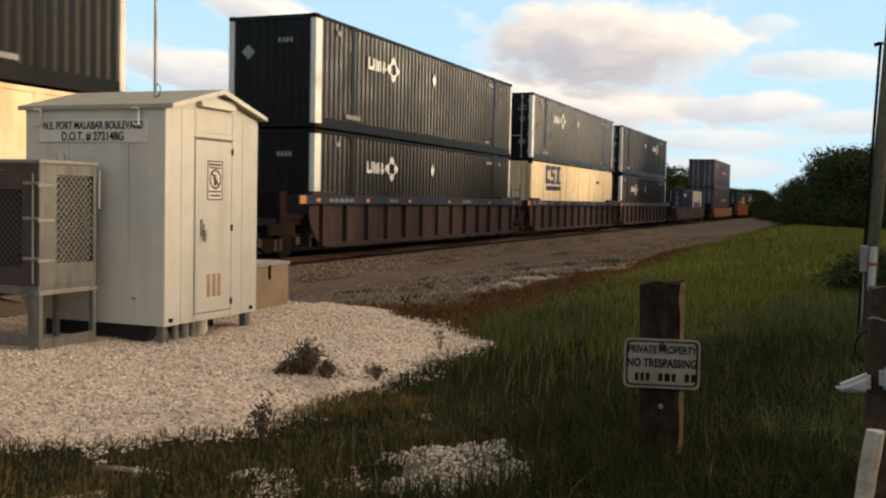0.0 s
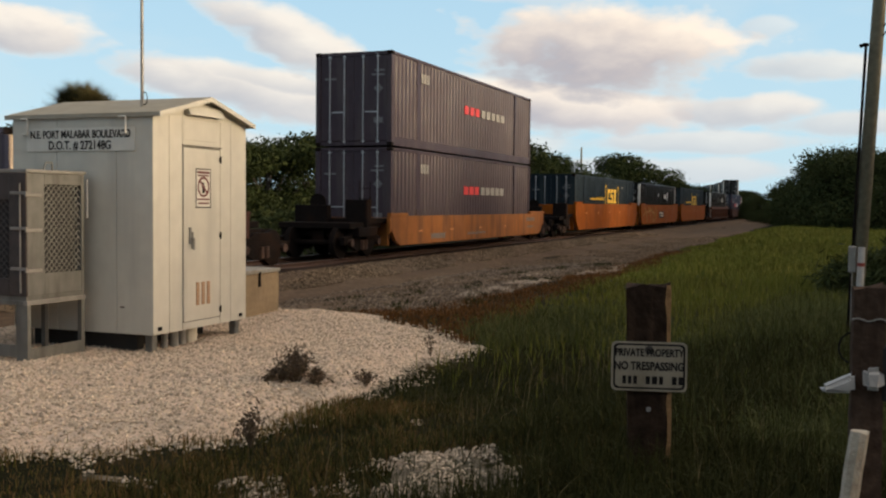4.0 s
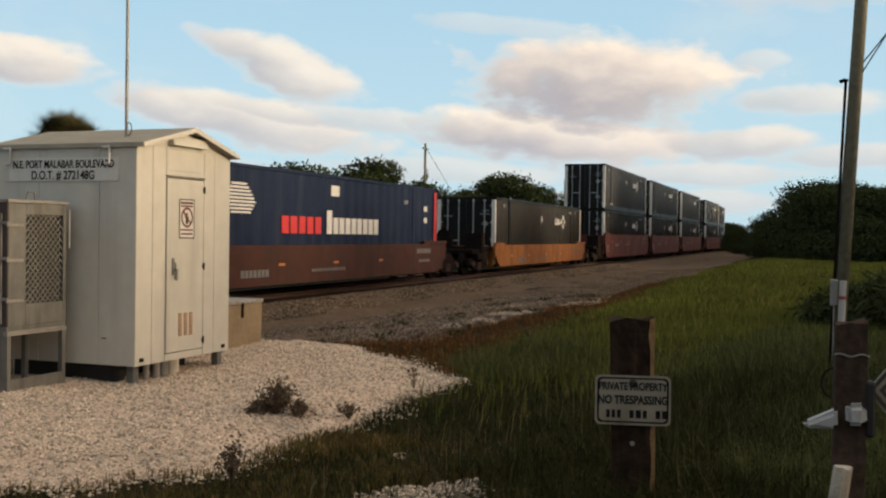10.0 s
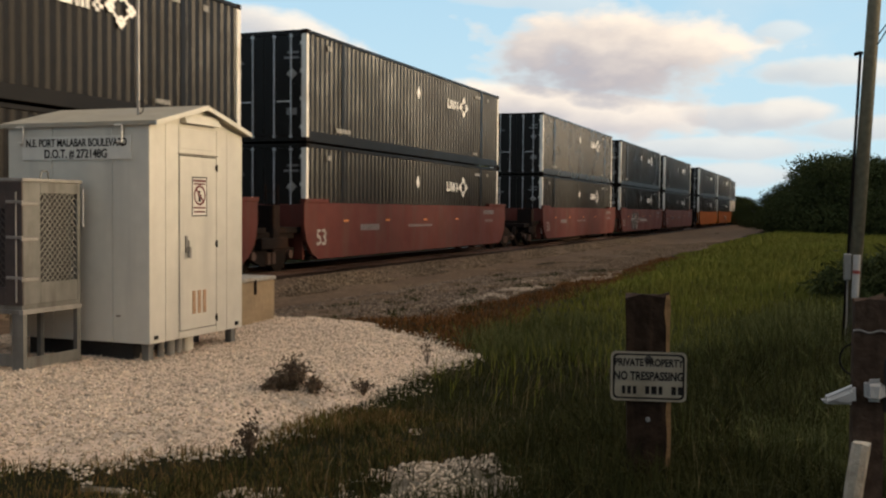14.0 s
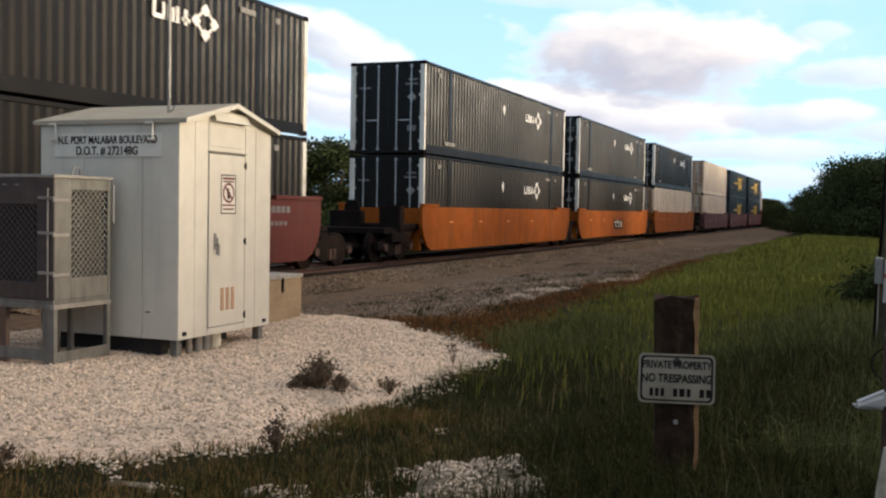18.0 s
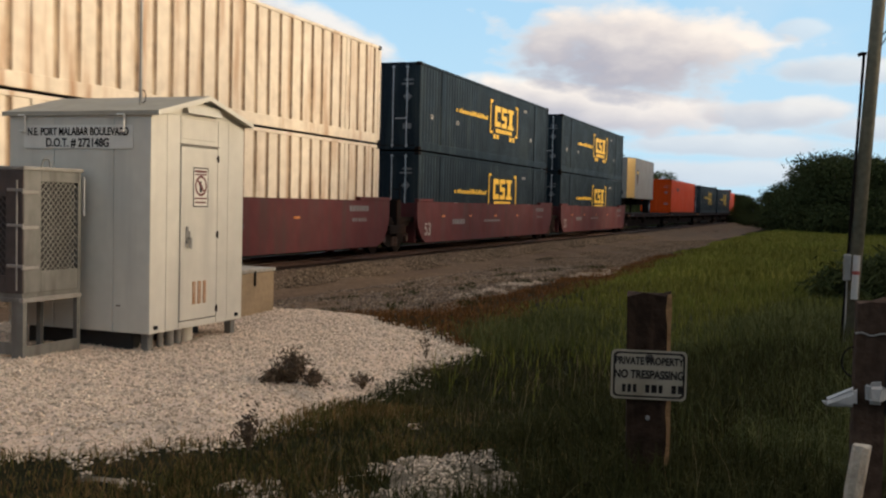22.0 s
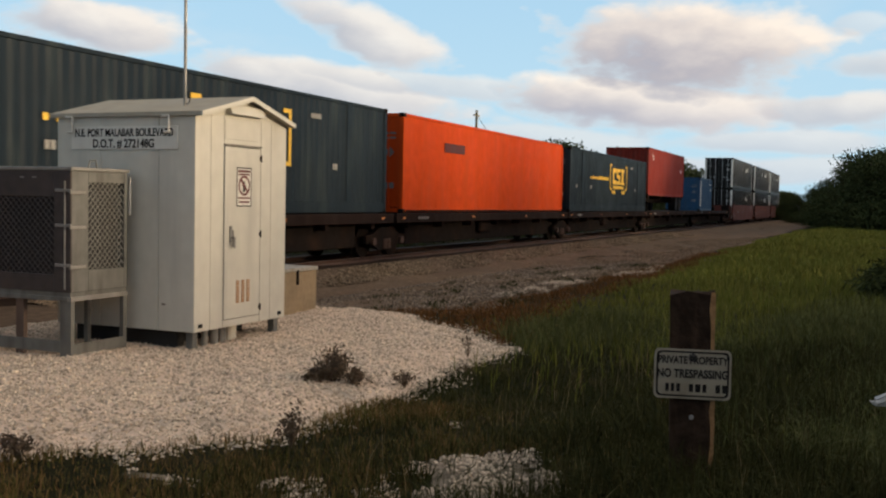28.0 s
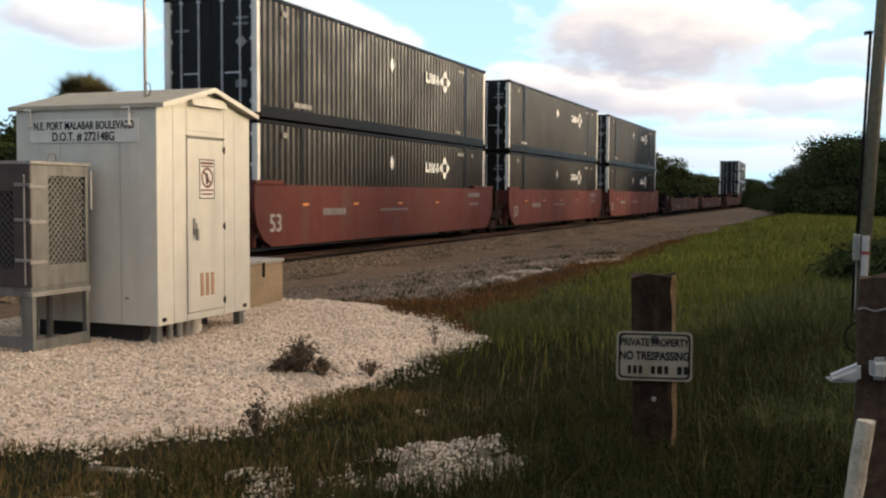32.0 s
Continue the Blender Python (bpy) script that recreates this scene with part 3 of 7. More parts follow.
def sheet(name, xs, ys, height, material, label, category, smooth_it=True, keep=None):
    gx, gy = np.meshgrid(xs, ys, indexing="ij")
    gz = height(gx, gy)
    nx, ny = gx.shape
    idx = np.arange(nx * ny).reshape(nx, ny)
    quads = np.stack([idx[:-1, :-1], idx[1:, :-1], idx[1:, 1:], idx[:-1, 1:]], -1).reshape(-1, 4)
    if keep is not None:
        ok = keep(gx, gy).ravel()
        quads = quads[ok[quads].any(1)]
    me = bpy.data.meshes.new(name)
    me.from_pydata(np.stack([gx, gy, gz], -1).reshape(-1, 3).tolist(), [], quads.tolist())
    me.materials.append(M[material])
    if smooth_it:
        me.shade_smooth()
    ob = new(name, me)
    return tagged(ob, label, category, kind="structure")


def spread(*spans):
    out = []
    for a, b, step in spans:
        out += list(np.arange(a, b, step))
    return np.array(out)


sheet("ground", spread((-900, -60, 60), (-60, -4, 4), (-4, 2, 0.5), (2, 20, 0.16), (20, 60, 0.8), (60, 250, 5), (250, 1600, 90)),
      spread((-900, -60, 60), (-60, -8, 3), (-8, 10, 0.2), (10, 20, 0.5), (20, 80, 5), (80, 1000, 70)), ground_z, "grass_soil",
      "mown and rough green grass ground beside the track", "ground")
sheet("gravel_pad", np.arange(3.0, 14.4, 0.12), np.arange(2.6, 10.6, 0.12),
      lambda x, y: level_z(x, y) - 0.05 + 0.15 * smooth(-0.35, 0.9, pad_mask(x, y)) - 0.25 * smooth(0.2, -0.8, pad_mask(x, y)) + 0.012 * ripple(x, y, 7.0), "gravel",
      "pale limestone gravel pad around the signal hut", "gravel")
sheet("gravel_patch", np.arange(3.8, 7.4, 0.07), np.arange(1.3, 4.2, 0.07),
      lambda x, y: ground_z(x, y) - 0.03 + 0.05 * smooth(-0.3, 0.4, patch_mask(x, y)) - 0.1 * smooth(0.0, -0.6, patch_mask(x, y)), "thin_gravel",
      "thin worn patch of white gravel in grass", "gravel")


def along(name, offsets, heights, material, label, category, s0=-740.0, s1=900.0, kind="structure", uneven=0.0):
    """A strip that follows the track: offsets are metres to the right of its middle."""
    ss = np.concatenate([np.arange(s0, -40, 20.0), np.arange(-40, 60, 0.5), np.arange(60, 170, 2.0), np.arange(170, s1, 10.0)])
    verts, faces = [], []
    k = len(offsets)
    for s in ss:
        x, y, a = track_point(float(s))
        for o, h in zip(offsets, heights):
            w = uneven * float(ripple(s * 1.0, o * 3.0, 1.7, 2.0))
            verts.append((x + math.sin(a) * o, y - math.cos(a) * o, h + w))
    for i in range(len(ss) - 1):
        for j in range(k - 1):
            a = i * k + j
            faces.append((a, a + 1, a + k + 1, a + k))
    me = bpy.data.meshes.new(name)
    me.from_pydata(verts, [], faces)
    me.materials.append(M[material])
    me.shade_smooth()
    ob = new(name, me)
    if kind:
        tagged(ob, label, category, kind=kind)
    return ob


along("service_road", [9.6, 8.9, 7.6, 6.9, 6.2, 5.5, 4.8, 4.0, 3.1, 2.6, 2.15, 1.95], [-0.30, -0.075, -0.09, -0.13, -0.19, -0.235, -0.262, -0.25, -0.17, -0.10, -0.045, -0.12], "road", "rutted grey sand and gravel service road along the track", "road", uneven=0.05)
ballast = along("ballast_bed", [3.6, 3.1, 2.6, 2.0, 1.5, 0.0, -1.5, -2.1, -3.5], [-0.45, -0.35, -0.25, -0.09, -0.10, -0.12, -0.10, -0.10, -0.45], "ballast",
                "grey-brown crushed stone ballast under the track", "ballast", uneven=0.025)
GAUGE = 0.76
for side in (1, -1):
    o = side * GAUGE
    prof = [(0.07, -0.15), (0.07, -0.135), (0.012, -0.12), (0.012, -0.035), (0.036, -0.03), (0.036, 0.0), (-0.036, 0.0), (-0.036, -0.03), (-0.012, -0.035), (-0.012, -0.12), (-0.07, -0.135), (-0.07, -0.15)]
    rail = along("rail", [o + p[0] for p in prof], [RAIL_Z + p[1] for p in prof], "rail", "rusty brown steel rail with polished head", "rail", kind="")
    tagged(rail, "rusty brown steel rail with polished head", "rail", group="rails of the track")
    head = along("rail_head", [o + 0.03, o - 0.03], [RAIL_Z + 0.003] * 2, "rail_top", "", "", kind="")
    head.parent = rail

# ---- the signal hut ----
HX, HY, HA, HB, HZ0, HZ1 = 8.60, 6.465, 1.745, 1.83, 0.25, 2.545


def signal_hut():
    hut = thing("signal_hut", "cream painted steel railway signal hut on short legs, door closed", "hut", at=pose(HX, HY, 0))
    z0, z1 = HZ0, HZ1
    part("floor_frame", boxes((0.035, HA - 0.035, 0.035, HB - 0.035, z0, z0 + 0.046)), "hut_paint", hut)
    # walls of folded panels with narrow seams
    def panels(name, cuts, make):
        for a, b in zip(cuts[:-1], cuts[1:]):
            bm = bmesh.new()
            make(bm, a + 0.0025, b - 0.0025)
            part(name, bm, "hut_paint", hut)
    part("wall_core", boxes((0.03, HA - 0.03, 0.03, HB - 0.03, z0 + 0.05, z1)), "seam", hut)
    panels("side_panel", (0.0, 0.27, 0.50), lambda bm, a, b: box(bm, a, b, 0.0, 0.028, z0, z1 - 0.02, bevel=0.004))
    panels("side_panel", (1.21, 1.42, HA), lambda bm, a, b: box(bm, a, b, 0.0, 0.028, z0, z1 - 0.02, bevel=0.004))
    part("side_panel", boxes((0.504, 1.206, 0.0, 0.028, 2.215, z1 + 0.10), bevel=0.004), "hut_paint", hut)
    part("side_panel", boxes((0.504, 1.206, 0.0, 0.028, z0, 0.325), bevel=0.004), "hut_paint", hut)
    panels("end_panel", (0.0, 0.46, 1.23, HB), lambda bm, a, b: box(bm, 0.0, 0.028, a, b, z0, z1 - 0.02, bevel=0.004))
    panels("end_panel", (0.0, 0.6, 1.2, HB), lambda bm, a, b: box(bm, HA - 0.028, HA, a, b, z0, z1 - 0.02, bevel=0.004))
    panels("back_panel", (0.0, 0.6, 1.2, HA), lambda bm, a, b: box(bm, a, b, HB - 0.028, HB, z0, z1 - 0.02, bevel=0.004))
    # low gable over the door, the ridge runs back from it
    bm = bmesh.new()
    e = 0.03
    mid = HA / 2 + 0.02
    prism(bm, [(-e, z1 - 0.01), (mid, z1 + 0.225), (HA + e, z1 - 0.01), (HA + e, z1 - 0.055), (HA + e - 0.02, z1 - 0.055), (HA + e - 0.02, z1 - 0.03), (mid, z1 + 0.195), (-e + 0.02, z1 - 0.03), (-e + 0.02, z1 - 0.055), (-e, z1 - 0.055)], -0.10, HB + 0.08)
    part("roof", bm, "hut_roof", hut, "shallow gabled sheet roof with turned-down edge")
    bm = bmesh.new()
    prism(bm, [(0.0, z1 - 0.02), (mid, z1 + 0.19), (HA, z1 - 0.02)], 0.004, 0.028)
    part("gable", bm, "hut_paint", hut)
    bm = bmesh.new()
    prism(bm, [(0.0, z1 - 0.02), (mid, z1 + 0.19), (HA, z1 - 0.02)], HB - 0.028, HB - 0.004)
    part("gable", bm, "hut_paint", hut)
    # the rim along the gable edge
    bm = bmesh.new()
    prism(bm, [(-e, z1 - 0.012), (mid, z1 + 0.223), (HA + e, z1 - 0.012), (HA + e, z1 - 0.058), (mid, z1 + 0.172), (-e, z1 - 0.058)], -0.112, -0.096)
    part("roof_rim", bm, "hut_paint", hut)
    # door
    door = part("door", boxes((0.515, 1.195, -0.006, 0.024, 0.335, 2.205), bevel=0.004), "hut_paint", hut, "closed flush cream steel door")
    part("handle", boxes((0.600, 0.640, -0.020, -0.005, 1.17, 1.35), (0.612, 0.628, -0.065, -0.018, 1.215, 1.235), (0.605, 0.635, -0.07, -0.055, 1.11, 1.235), bevel=0.004), "galv", door, "grey steel latch handle")
    bm = bmesh.new()
    rod(bm, (0.66, -0.012, 1.30), (0.66, -0.012, 1.12), 0.012)
    part("padlock_hasp", bm, "galv", door)
    for z in (2.10, 1.25, 0.42):
        bm = bmesh.new()
        rod(bm, (1.203, -0.010, z - 0.04), (1.203, -0.010, z + 0.04), 0.010)
        box(bm, 1.175, 1.20, -0.011, -0.006, z - 0.02, z + 0.02)
        part("hinge", bm, "steel", door)
    for i in range(3):
        x = 0.735 + i * 0.10
        for j in range(9):
            z = 0.50 + j * 0.028
            bm = bmesh.new()
            box(bm, x, x + 0.055, -0.0125, -0.006, z, z + 0.023)
            part("louvre", bm, "vent_rust", door)
    part("top_panel", boxes((0.52, 1.19, -0.004, 0.024, 2.285, 2.50), bevel=0.004), "hut_paint", hut)
    part("drip_strip", boxes((0.49, 1.215, -0.014, 0.004, 2.224, 2.233)), "seam", hut)
    bm = bmesh.new()
    for x0, x1, y0, y1, za, zb in ((0.53, 1.17, -0.085, 0.0, 2.555, 2.655),):
        vs = box(bm, x0, x1, y0, y1, za, zb, bevel=0.0)
        for vtx in vs:
            if vtx.co.y < -0.01 and vtx.co.z > 2.6:
                vtx.co.y += 0.045
    part("vent_hood", bm, "hut_paint", hut, "small cream sheet vent hood over the door")
    # notice on the door
    notice = part("door_notice", boxes((0.725, 1.005, -0.0105, -0.0065, 1.56, 1.99), bevel=0.002), "sign_white", door, "white notice with a red prohibition ring")
    part("notice_border", boxes((0.725, 1.005, -0.0125, -0.0105, 1.56, 1.572), (0.725, 1.005, -0.0125, -0.0105, 1.978, 1.99), (0.725, 0.735, -0.0125, -0.0105, 1.572, 1.978), (0.995, 1.005, -0.0125, -0.0105, 1.572, 1.978)), "black_paint", door)
    bm = bmesh.new()
    n = 28
    rim = []
    for i in range(n):
        a = 2 * math.pi * i / n
        rim.append([bm.verts.new((0.865 + r * math.cos(a), y, 1.79 + r * math.sin(a))) for r in (0.112, 0.086) for y in (-0.0135,)])
    for i in range(n):
        j = (i + 1) % n
        bm.faces.new((rim[i][0], rim[j][0], rim[j][1], rim[i][1]))
    dx = 0.068
    vs = [bm.verts.new((0.865 + p, -0.0137, 1.79 + q)) for p, q in ((-dx - 0.01, dx - 0.01), (-dx + 0.01, dx + 0.01), (dx + 0.01, -dx + 0.01), (dx - 0.01, -dx - 0.01))]
    bm.faces.new(vs)
    part("ring", bm, "notice_red", door, "dark red prohibition ring and bar")
    part("pictogram", boxes((0.845, 0.885, -0.0128, -0.0108, 1.72, 1.80), (0.852, 0.878, -0.0128, -0.0108, 1.81, 1.84), (0.83, 0.90, -0.0128, -0.0108, 1.785, 1.80)), "black_paint", door)
    for xa, xb, za, zb in ((0.75, 0.98, 1.935, 1.96), (0.76, 0.97, 1.905, 1.922), (0.75, 0.98, 1.645, 1.663), (0.765, 0.965, 1.60, 1.62)):
        part("lettering_bar", boxes((xa, xb, -0.0128, -0.0108, za, zb)), "notice_red", door)
    # name board on the end wall
    board = part("name_board", boxes((-0.012, -0.002, 0.215, 1.625, 2.145, 2.39), bevel=0.002), "sign_white", hut, "grey-white name board with black letters")
    letters("board_line", "N.E. PORT MALABAR BOULEVARD", 0.115, "black_paint", board, Matrix.Translation((-0.0135, 0.92, 2.318)) @ FACE_NEAR, width=0.745, bold=0.02)
    letters("board_line", "D.O.T. # 272148G", 0.125, "black_paint", board, Matrix.Translation((-0.0135, 0.92, 2.203)) @ FACE_NEAR, width=0.85, bold=0.022)
    for y in (0.30, 1.58):
        bm = bmesh.new()
        for p, q in (((-0.05, y, 2.490), (-0.05, y, 2.325)), ((-0.05, y, 2.490), (-0.05, y + 0.085, 2.490)), ((-0.05, y, 2.325), (-0.05, y + 0.06, 2.325)), ((0.01, y + 0.085, 2.490), (-0.05, y + 0.085, 2.490)), ((0.01, y + 0.06, 2.325), (-0.05, y + 0.06, 2.325))):
            rod(bm, p, q, 0.012, sides=8)
        part("lifting_loop", bm, "post_white", hut)
    for x, y in ((0.10, -0.002), (1.62, -0.002)):
        part("drain_block", boxes((x - 0.03, x + 0.03, y - 0.012, y + 0.004, 0.29, 0.33), bevel=0.003), "black_paint", hut)
    part("tab", boxes((-0.008, 0.002, 0.36, 0.41, 0.52, 0.535)), "brown_panel", hut)
    for x, y in ((0.07, 0.07), (HA - 0.12, 0.07), (0.07, HB - 0.12), (HA - 0.12, HB - 0.12)):
        part("leg", boxes((x, x + 0.09, y, y + 0.09, -0.10, z0), bevel=0.006), "cab_grey", hut)
    # near-black block added to stand in for the shade under the hut
    part("footing", boxes((0.25, HA - 0.25, 0.42, HB - 0.05, -0.12, z0 - 0.002), (0.12, 0.25, 0.30, HB - 0.16, -0.12, z0 - 0.004), bevel=0.01), "dark_in", hut, "added dark block for the shade under the hut floor")
    for x, r, m in ((0.40, 0.035, "galv"), (0.56, 0.05, "galv"), (0.70, 0.05, "galv"), (0.86, 0.075, "pvc")):
        bm = bmesh.new()
        rod(bm, (x, 0.16, -0.10), (x, 0.16, z0 + 0.02), r, sides=14)
        part("conduit", bm, m, hut, smooth=False)
    # aerial on the roof
    mast = bmesh.new()
    rod(mast, (0.35, 0.40, z1 - 0.05), (0.35, 0.40, 6.6), 0.018, 0.013, sides=8)
    mast_ob = part("aerial_mast", mast, "galv", hut, "thin grey aerial mast")
    bm = bmesh.new()
    pts = [(0.35, 0.37 - 0.035 * math.sin(a), z1 + 0.17 + 0.07 * math.cos(a)) for a in np.linspace(0, 2 * math.pi, 11)]
    for p, q in zip(pts[:-1], pts[1:]):
        rod(bm, p, q, 0.005, sides=5, caps=False)
    part("cable_loop", bm, "black_paint", mast_ob)
    return hut


def mesh_cabinet():
    """The raised ventilated cabinet on an angle-iron stand in front of the hut's end wall."""
    cx, cy, w, dp = 7.65, 7.22, 1.90, 0.80
    cab = thing("generator_cabinet", "dark grey steel cabinet with expanded mesh panels on a stand", "cabinet", at=pose(cx, cy, 0))
    zb, zt = 0.70, 1.89
    part("back_panel", boxes((dp - 0.02, dp, 0, w, zb, zt)), "cab_grey", cab)
    part("floor_pan", boxes((0, dp, 0, w, zb - 0.05, zb + 0.01)), "cab_grey", cab)
    top = bmesh.new()
    box(top, -0.02, dp + 0.02, -0.03, w, zt, zt + 0.035, bevel=0.006)
    part("lid", top, "galv", cab, "pale grey sheet lid")
    # near-black box stands in for the shaded inside behind the mesh
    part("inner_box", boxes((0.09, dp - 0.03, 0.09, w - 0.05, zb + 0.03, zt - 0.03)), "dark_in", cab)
    # end facing the door side: frame and mesh
    part("end_frame", boxes((0.0, 0.235, -0.012, 0.02, zb, zt), (dp - 0.045, dp, -0.012, 0.02, zb, zt), (0.235, dp - 0.045, -0.012, 0.02, zb, zb + 0.21), (0.235, dp - 0.045, -0.012, 0.02, zt - 0.11, zt), bevel=0.004), "cab_grey", cab, "grey end frame")
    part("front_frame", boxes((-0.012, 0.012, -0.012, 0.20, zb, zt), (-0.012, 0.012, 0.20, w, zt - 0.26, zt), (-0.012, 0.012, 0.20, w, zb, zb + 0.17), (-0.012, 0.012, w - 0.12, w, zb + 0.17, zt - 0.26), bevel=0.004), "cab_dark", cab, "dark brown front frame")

    def expanded(origin, du, out, nu, nz, step_u, step_z, half):
        """Zigzag strands, leaning out at their lower edge, that meet as flat diamonds."""
        bm = bmesh.new()
        along_u, lean, up = Vector(du), Vector(out) * 0.001, Vector((0, 0, half))
        for j in range(nz):
            for i in range(nu):
                u0 = i * step_u + (step_u / 2 if j % 2 else 0.0)
                for k in range(2):
                    a = Vector(origin) + along_u * (u0 + k * step_u / 2) + Vector((0, 0, (j + k) * step_z))
                    b = Vector(origin) + along_u * (u0 + (k + 1) * step_u / 2) + Vector((0, 0, (j + 1 - k) * step_z))
                    bm.faces.new([bm.verts.new(p) for p in (a - up + lean, b - up + lean, b + up - lean, a + up - lean)])
        return bm
    part("end_mesh", expanded((0.235, -0.002, zb + 0.215), (1, 0, 0), (0, -1, 0), 7, 25, 0.0695, 0.0346, 0.0085), "cab_grey", cab, "expanded metal mesh")
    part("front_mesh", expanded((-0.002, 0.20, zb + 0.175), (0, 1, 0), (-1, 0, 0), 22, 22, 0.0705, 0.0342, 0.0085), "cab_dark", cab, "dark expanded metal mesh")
    for z in (zt - 0.23, zt - 0.57, zt - 0.96):
        part("hinge_strap", boxes((-0.03, 0.19, -0.030, -0.012, z, z + 0.030), (-0.030, -0.012, -0.030, 0.17, z + 0.02, z + 0.05), bevel=0.003), "galv", cab, "pale hinge strap round the corner")
    bm = bmesh.new()
    rod(bm, (-0.022, 0.05, zb + 0.03), (-0.022, 0.05, zt - 0.10), 0.009, sides=6)
    part("latch_rod", bm, "galv", cab)
    bm = bmesh.new()
    rod(bm, (dp + 0.03, -0.02, zb + 0.75), (dp + 0.03, -0.02, zt - 0.05), 0.012, sides=8)
    part("lift_bar", bm, "white_plastic", cab)
    bm = bmesh.new()
    rod(bm, (0.24, 0.0, zt + 0.03), (0.27, 0.0, zt + 0.11), 0.008, sides=6)
    rod(bm, (0.27, 0.0, zt + 0.11), (0.35, 0.0, zt + 0.11), 0.008, sides=6)
    rod(bm, (0.35, 0.0, zt + 0.11), (0.36, 0.0, zt + 0.03), 0.008, sides=6)
    part("lifting_loop", bm, "cab_grey", cab)
    for y in (0.42, 0.58):
        part("label_plate", boxes((-0.0155, -0.0115, y, y + 0.055, zt - 0.075, zt - 0.062)), "galv", cab)
    # stand
    for x in (0.0, dp - 0.05):
        for y in (-0.01, w - 0.06):
            part("leg", boxes((x, x + 0.05, y, y + 0.008, -0.08, zb - 0.05), (x, x + 0.008, y + 0.008, y + (0.14 if x == 0 and y < 0 else 0.05), -0.08, zb - 0.05)), "cab_grey", cab)
    part("leg", boxes((dp - 0.10, dp - 0.05, 0.42, 0.47, -0.08, zb - 0.05)), "cab_grey", cab)
    part("leg", boxes((0.02, 0.07, 0.62, 0.72, -0.08, zb - 0.05)), "brown_panel", cab, "rusty brown middle leg")
    part("stand_rail", boxes((-0.01, dp + 0.01, -0.02, 0.03, zb - 0.09, zb - 0.045), bevel=0.003), "galv", cab)
    part("stand_rail", boxes((-0.01, 0.04, 0.03, w, zb - 0.09, zb - 0.045), bevel=0.003), "cab_grey", cab)
    part("stand_rail", boxes((0.05, dp - 0.05, -0.012, 0.0, 0.07, 0.19), bevel=0.003), "cab_grey", cab)
    part("stand_rail", boxes((0.0, 0.012, 0.13, w - 0.06, 0.10, 0.22), bevel=0.003), "cab_grey", cab)
    return cab


def concrete_vault():
    v = thing("concrete_vault", "small stained concrete cable vault with a lid, beside the hut", "cable vault", at=pose(11.62, 7.28, -0.02))
    part("body", boxes((0, 0.88, 0, 0.95, 0, 0.68), bevel=0.012), "concrete", v)
    part("lid", boxes((-0.015, 0.895, -0.015, 0.965, 0.68, 0.73), bevel=0.008), "lid_concrete", v, "thin concrete lid")
    part("hasp", boxes((0.33, 0.37, -0.022, 0.0, 0.50, 0.70), bevel=0.004), "steel", v)
    return v


signal_hut()
mesh_cabinet()
concrete_vault()


# ---- the post with its notice, and the corner posts ----
def rough_post(bm, w, d, z0, z1, seed, lean=(0.0, 0.0), rings=14):
    rnd = random.Random(seed)
    rows = []
    outline = [(-0.5, -0.5), (-0.18, -0.53), (0.2, -0.5), (0.5, -0.5), (0.52, 0.0), (0.5, 0.5), (0.1, 0.52), (-0.5, 0.5), (-0.52, 0.1)]
    for i in range(rings + 1):
        f = i / rings
        z = z0 + (z1 - z0) * f
        row = []
        for k, (a, b) in enumerate(outline):
            j = 1 + rnd.uniform(-0.035, 0.035)
            top = rnd.uniform(-0.025, 0.012) if i == rings else 0.0
            row.append(bm.verts.new((a * w * j + lean[0] * f, b * d * j + lean[1] * f, z + top)))
        rows.append(row)
    k = len(outline)
    for r0, r1 in zip(rows[:-1], rows[1:]):
        for i in range(k):
            bm.faces.new((r0[i], r0[(i + 1) % k], r1[(i + 1) % k], r1[i]))
    cap = rows[-1]
    c = bm.verts.new(sum((v.co for v in cap), Vector()) / k + Vector((0, 0, -0.02)))
    for i in range(k):
        bm.faces.new((cap[i], cap[(i + 1) % k], c))


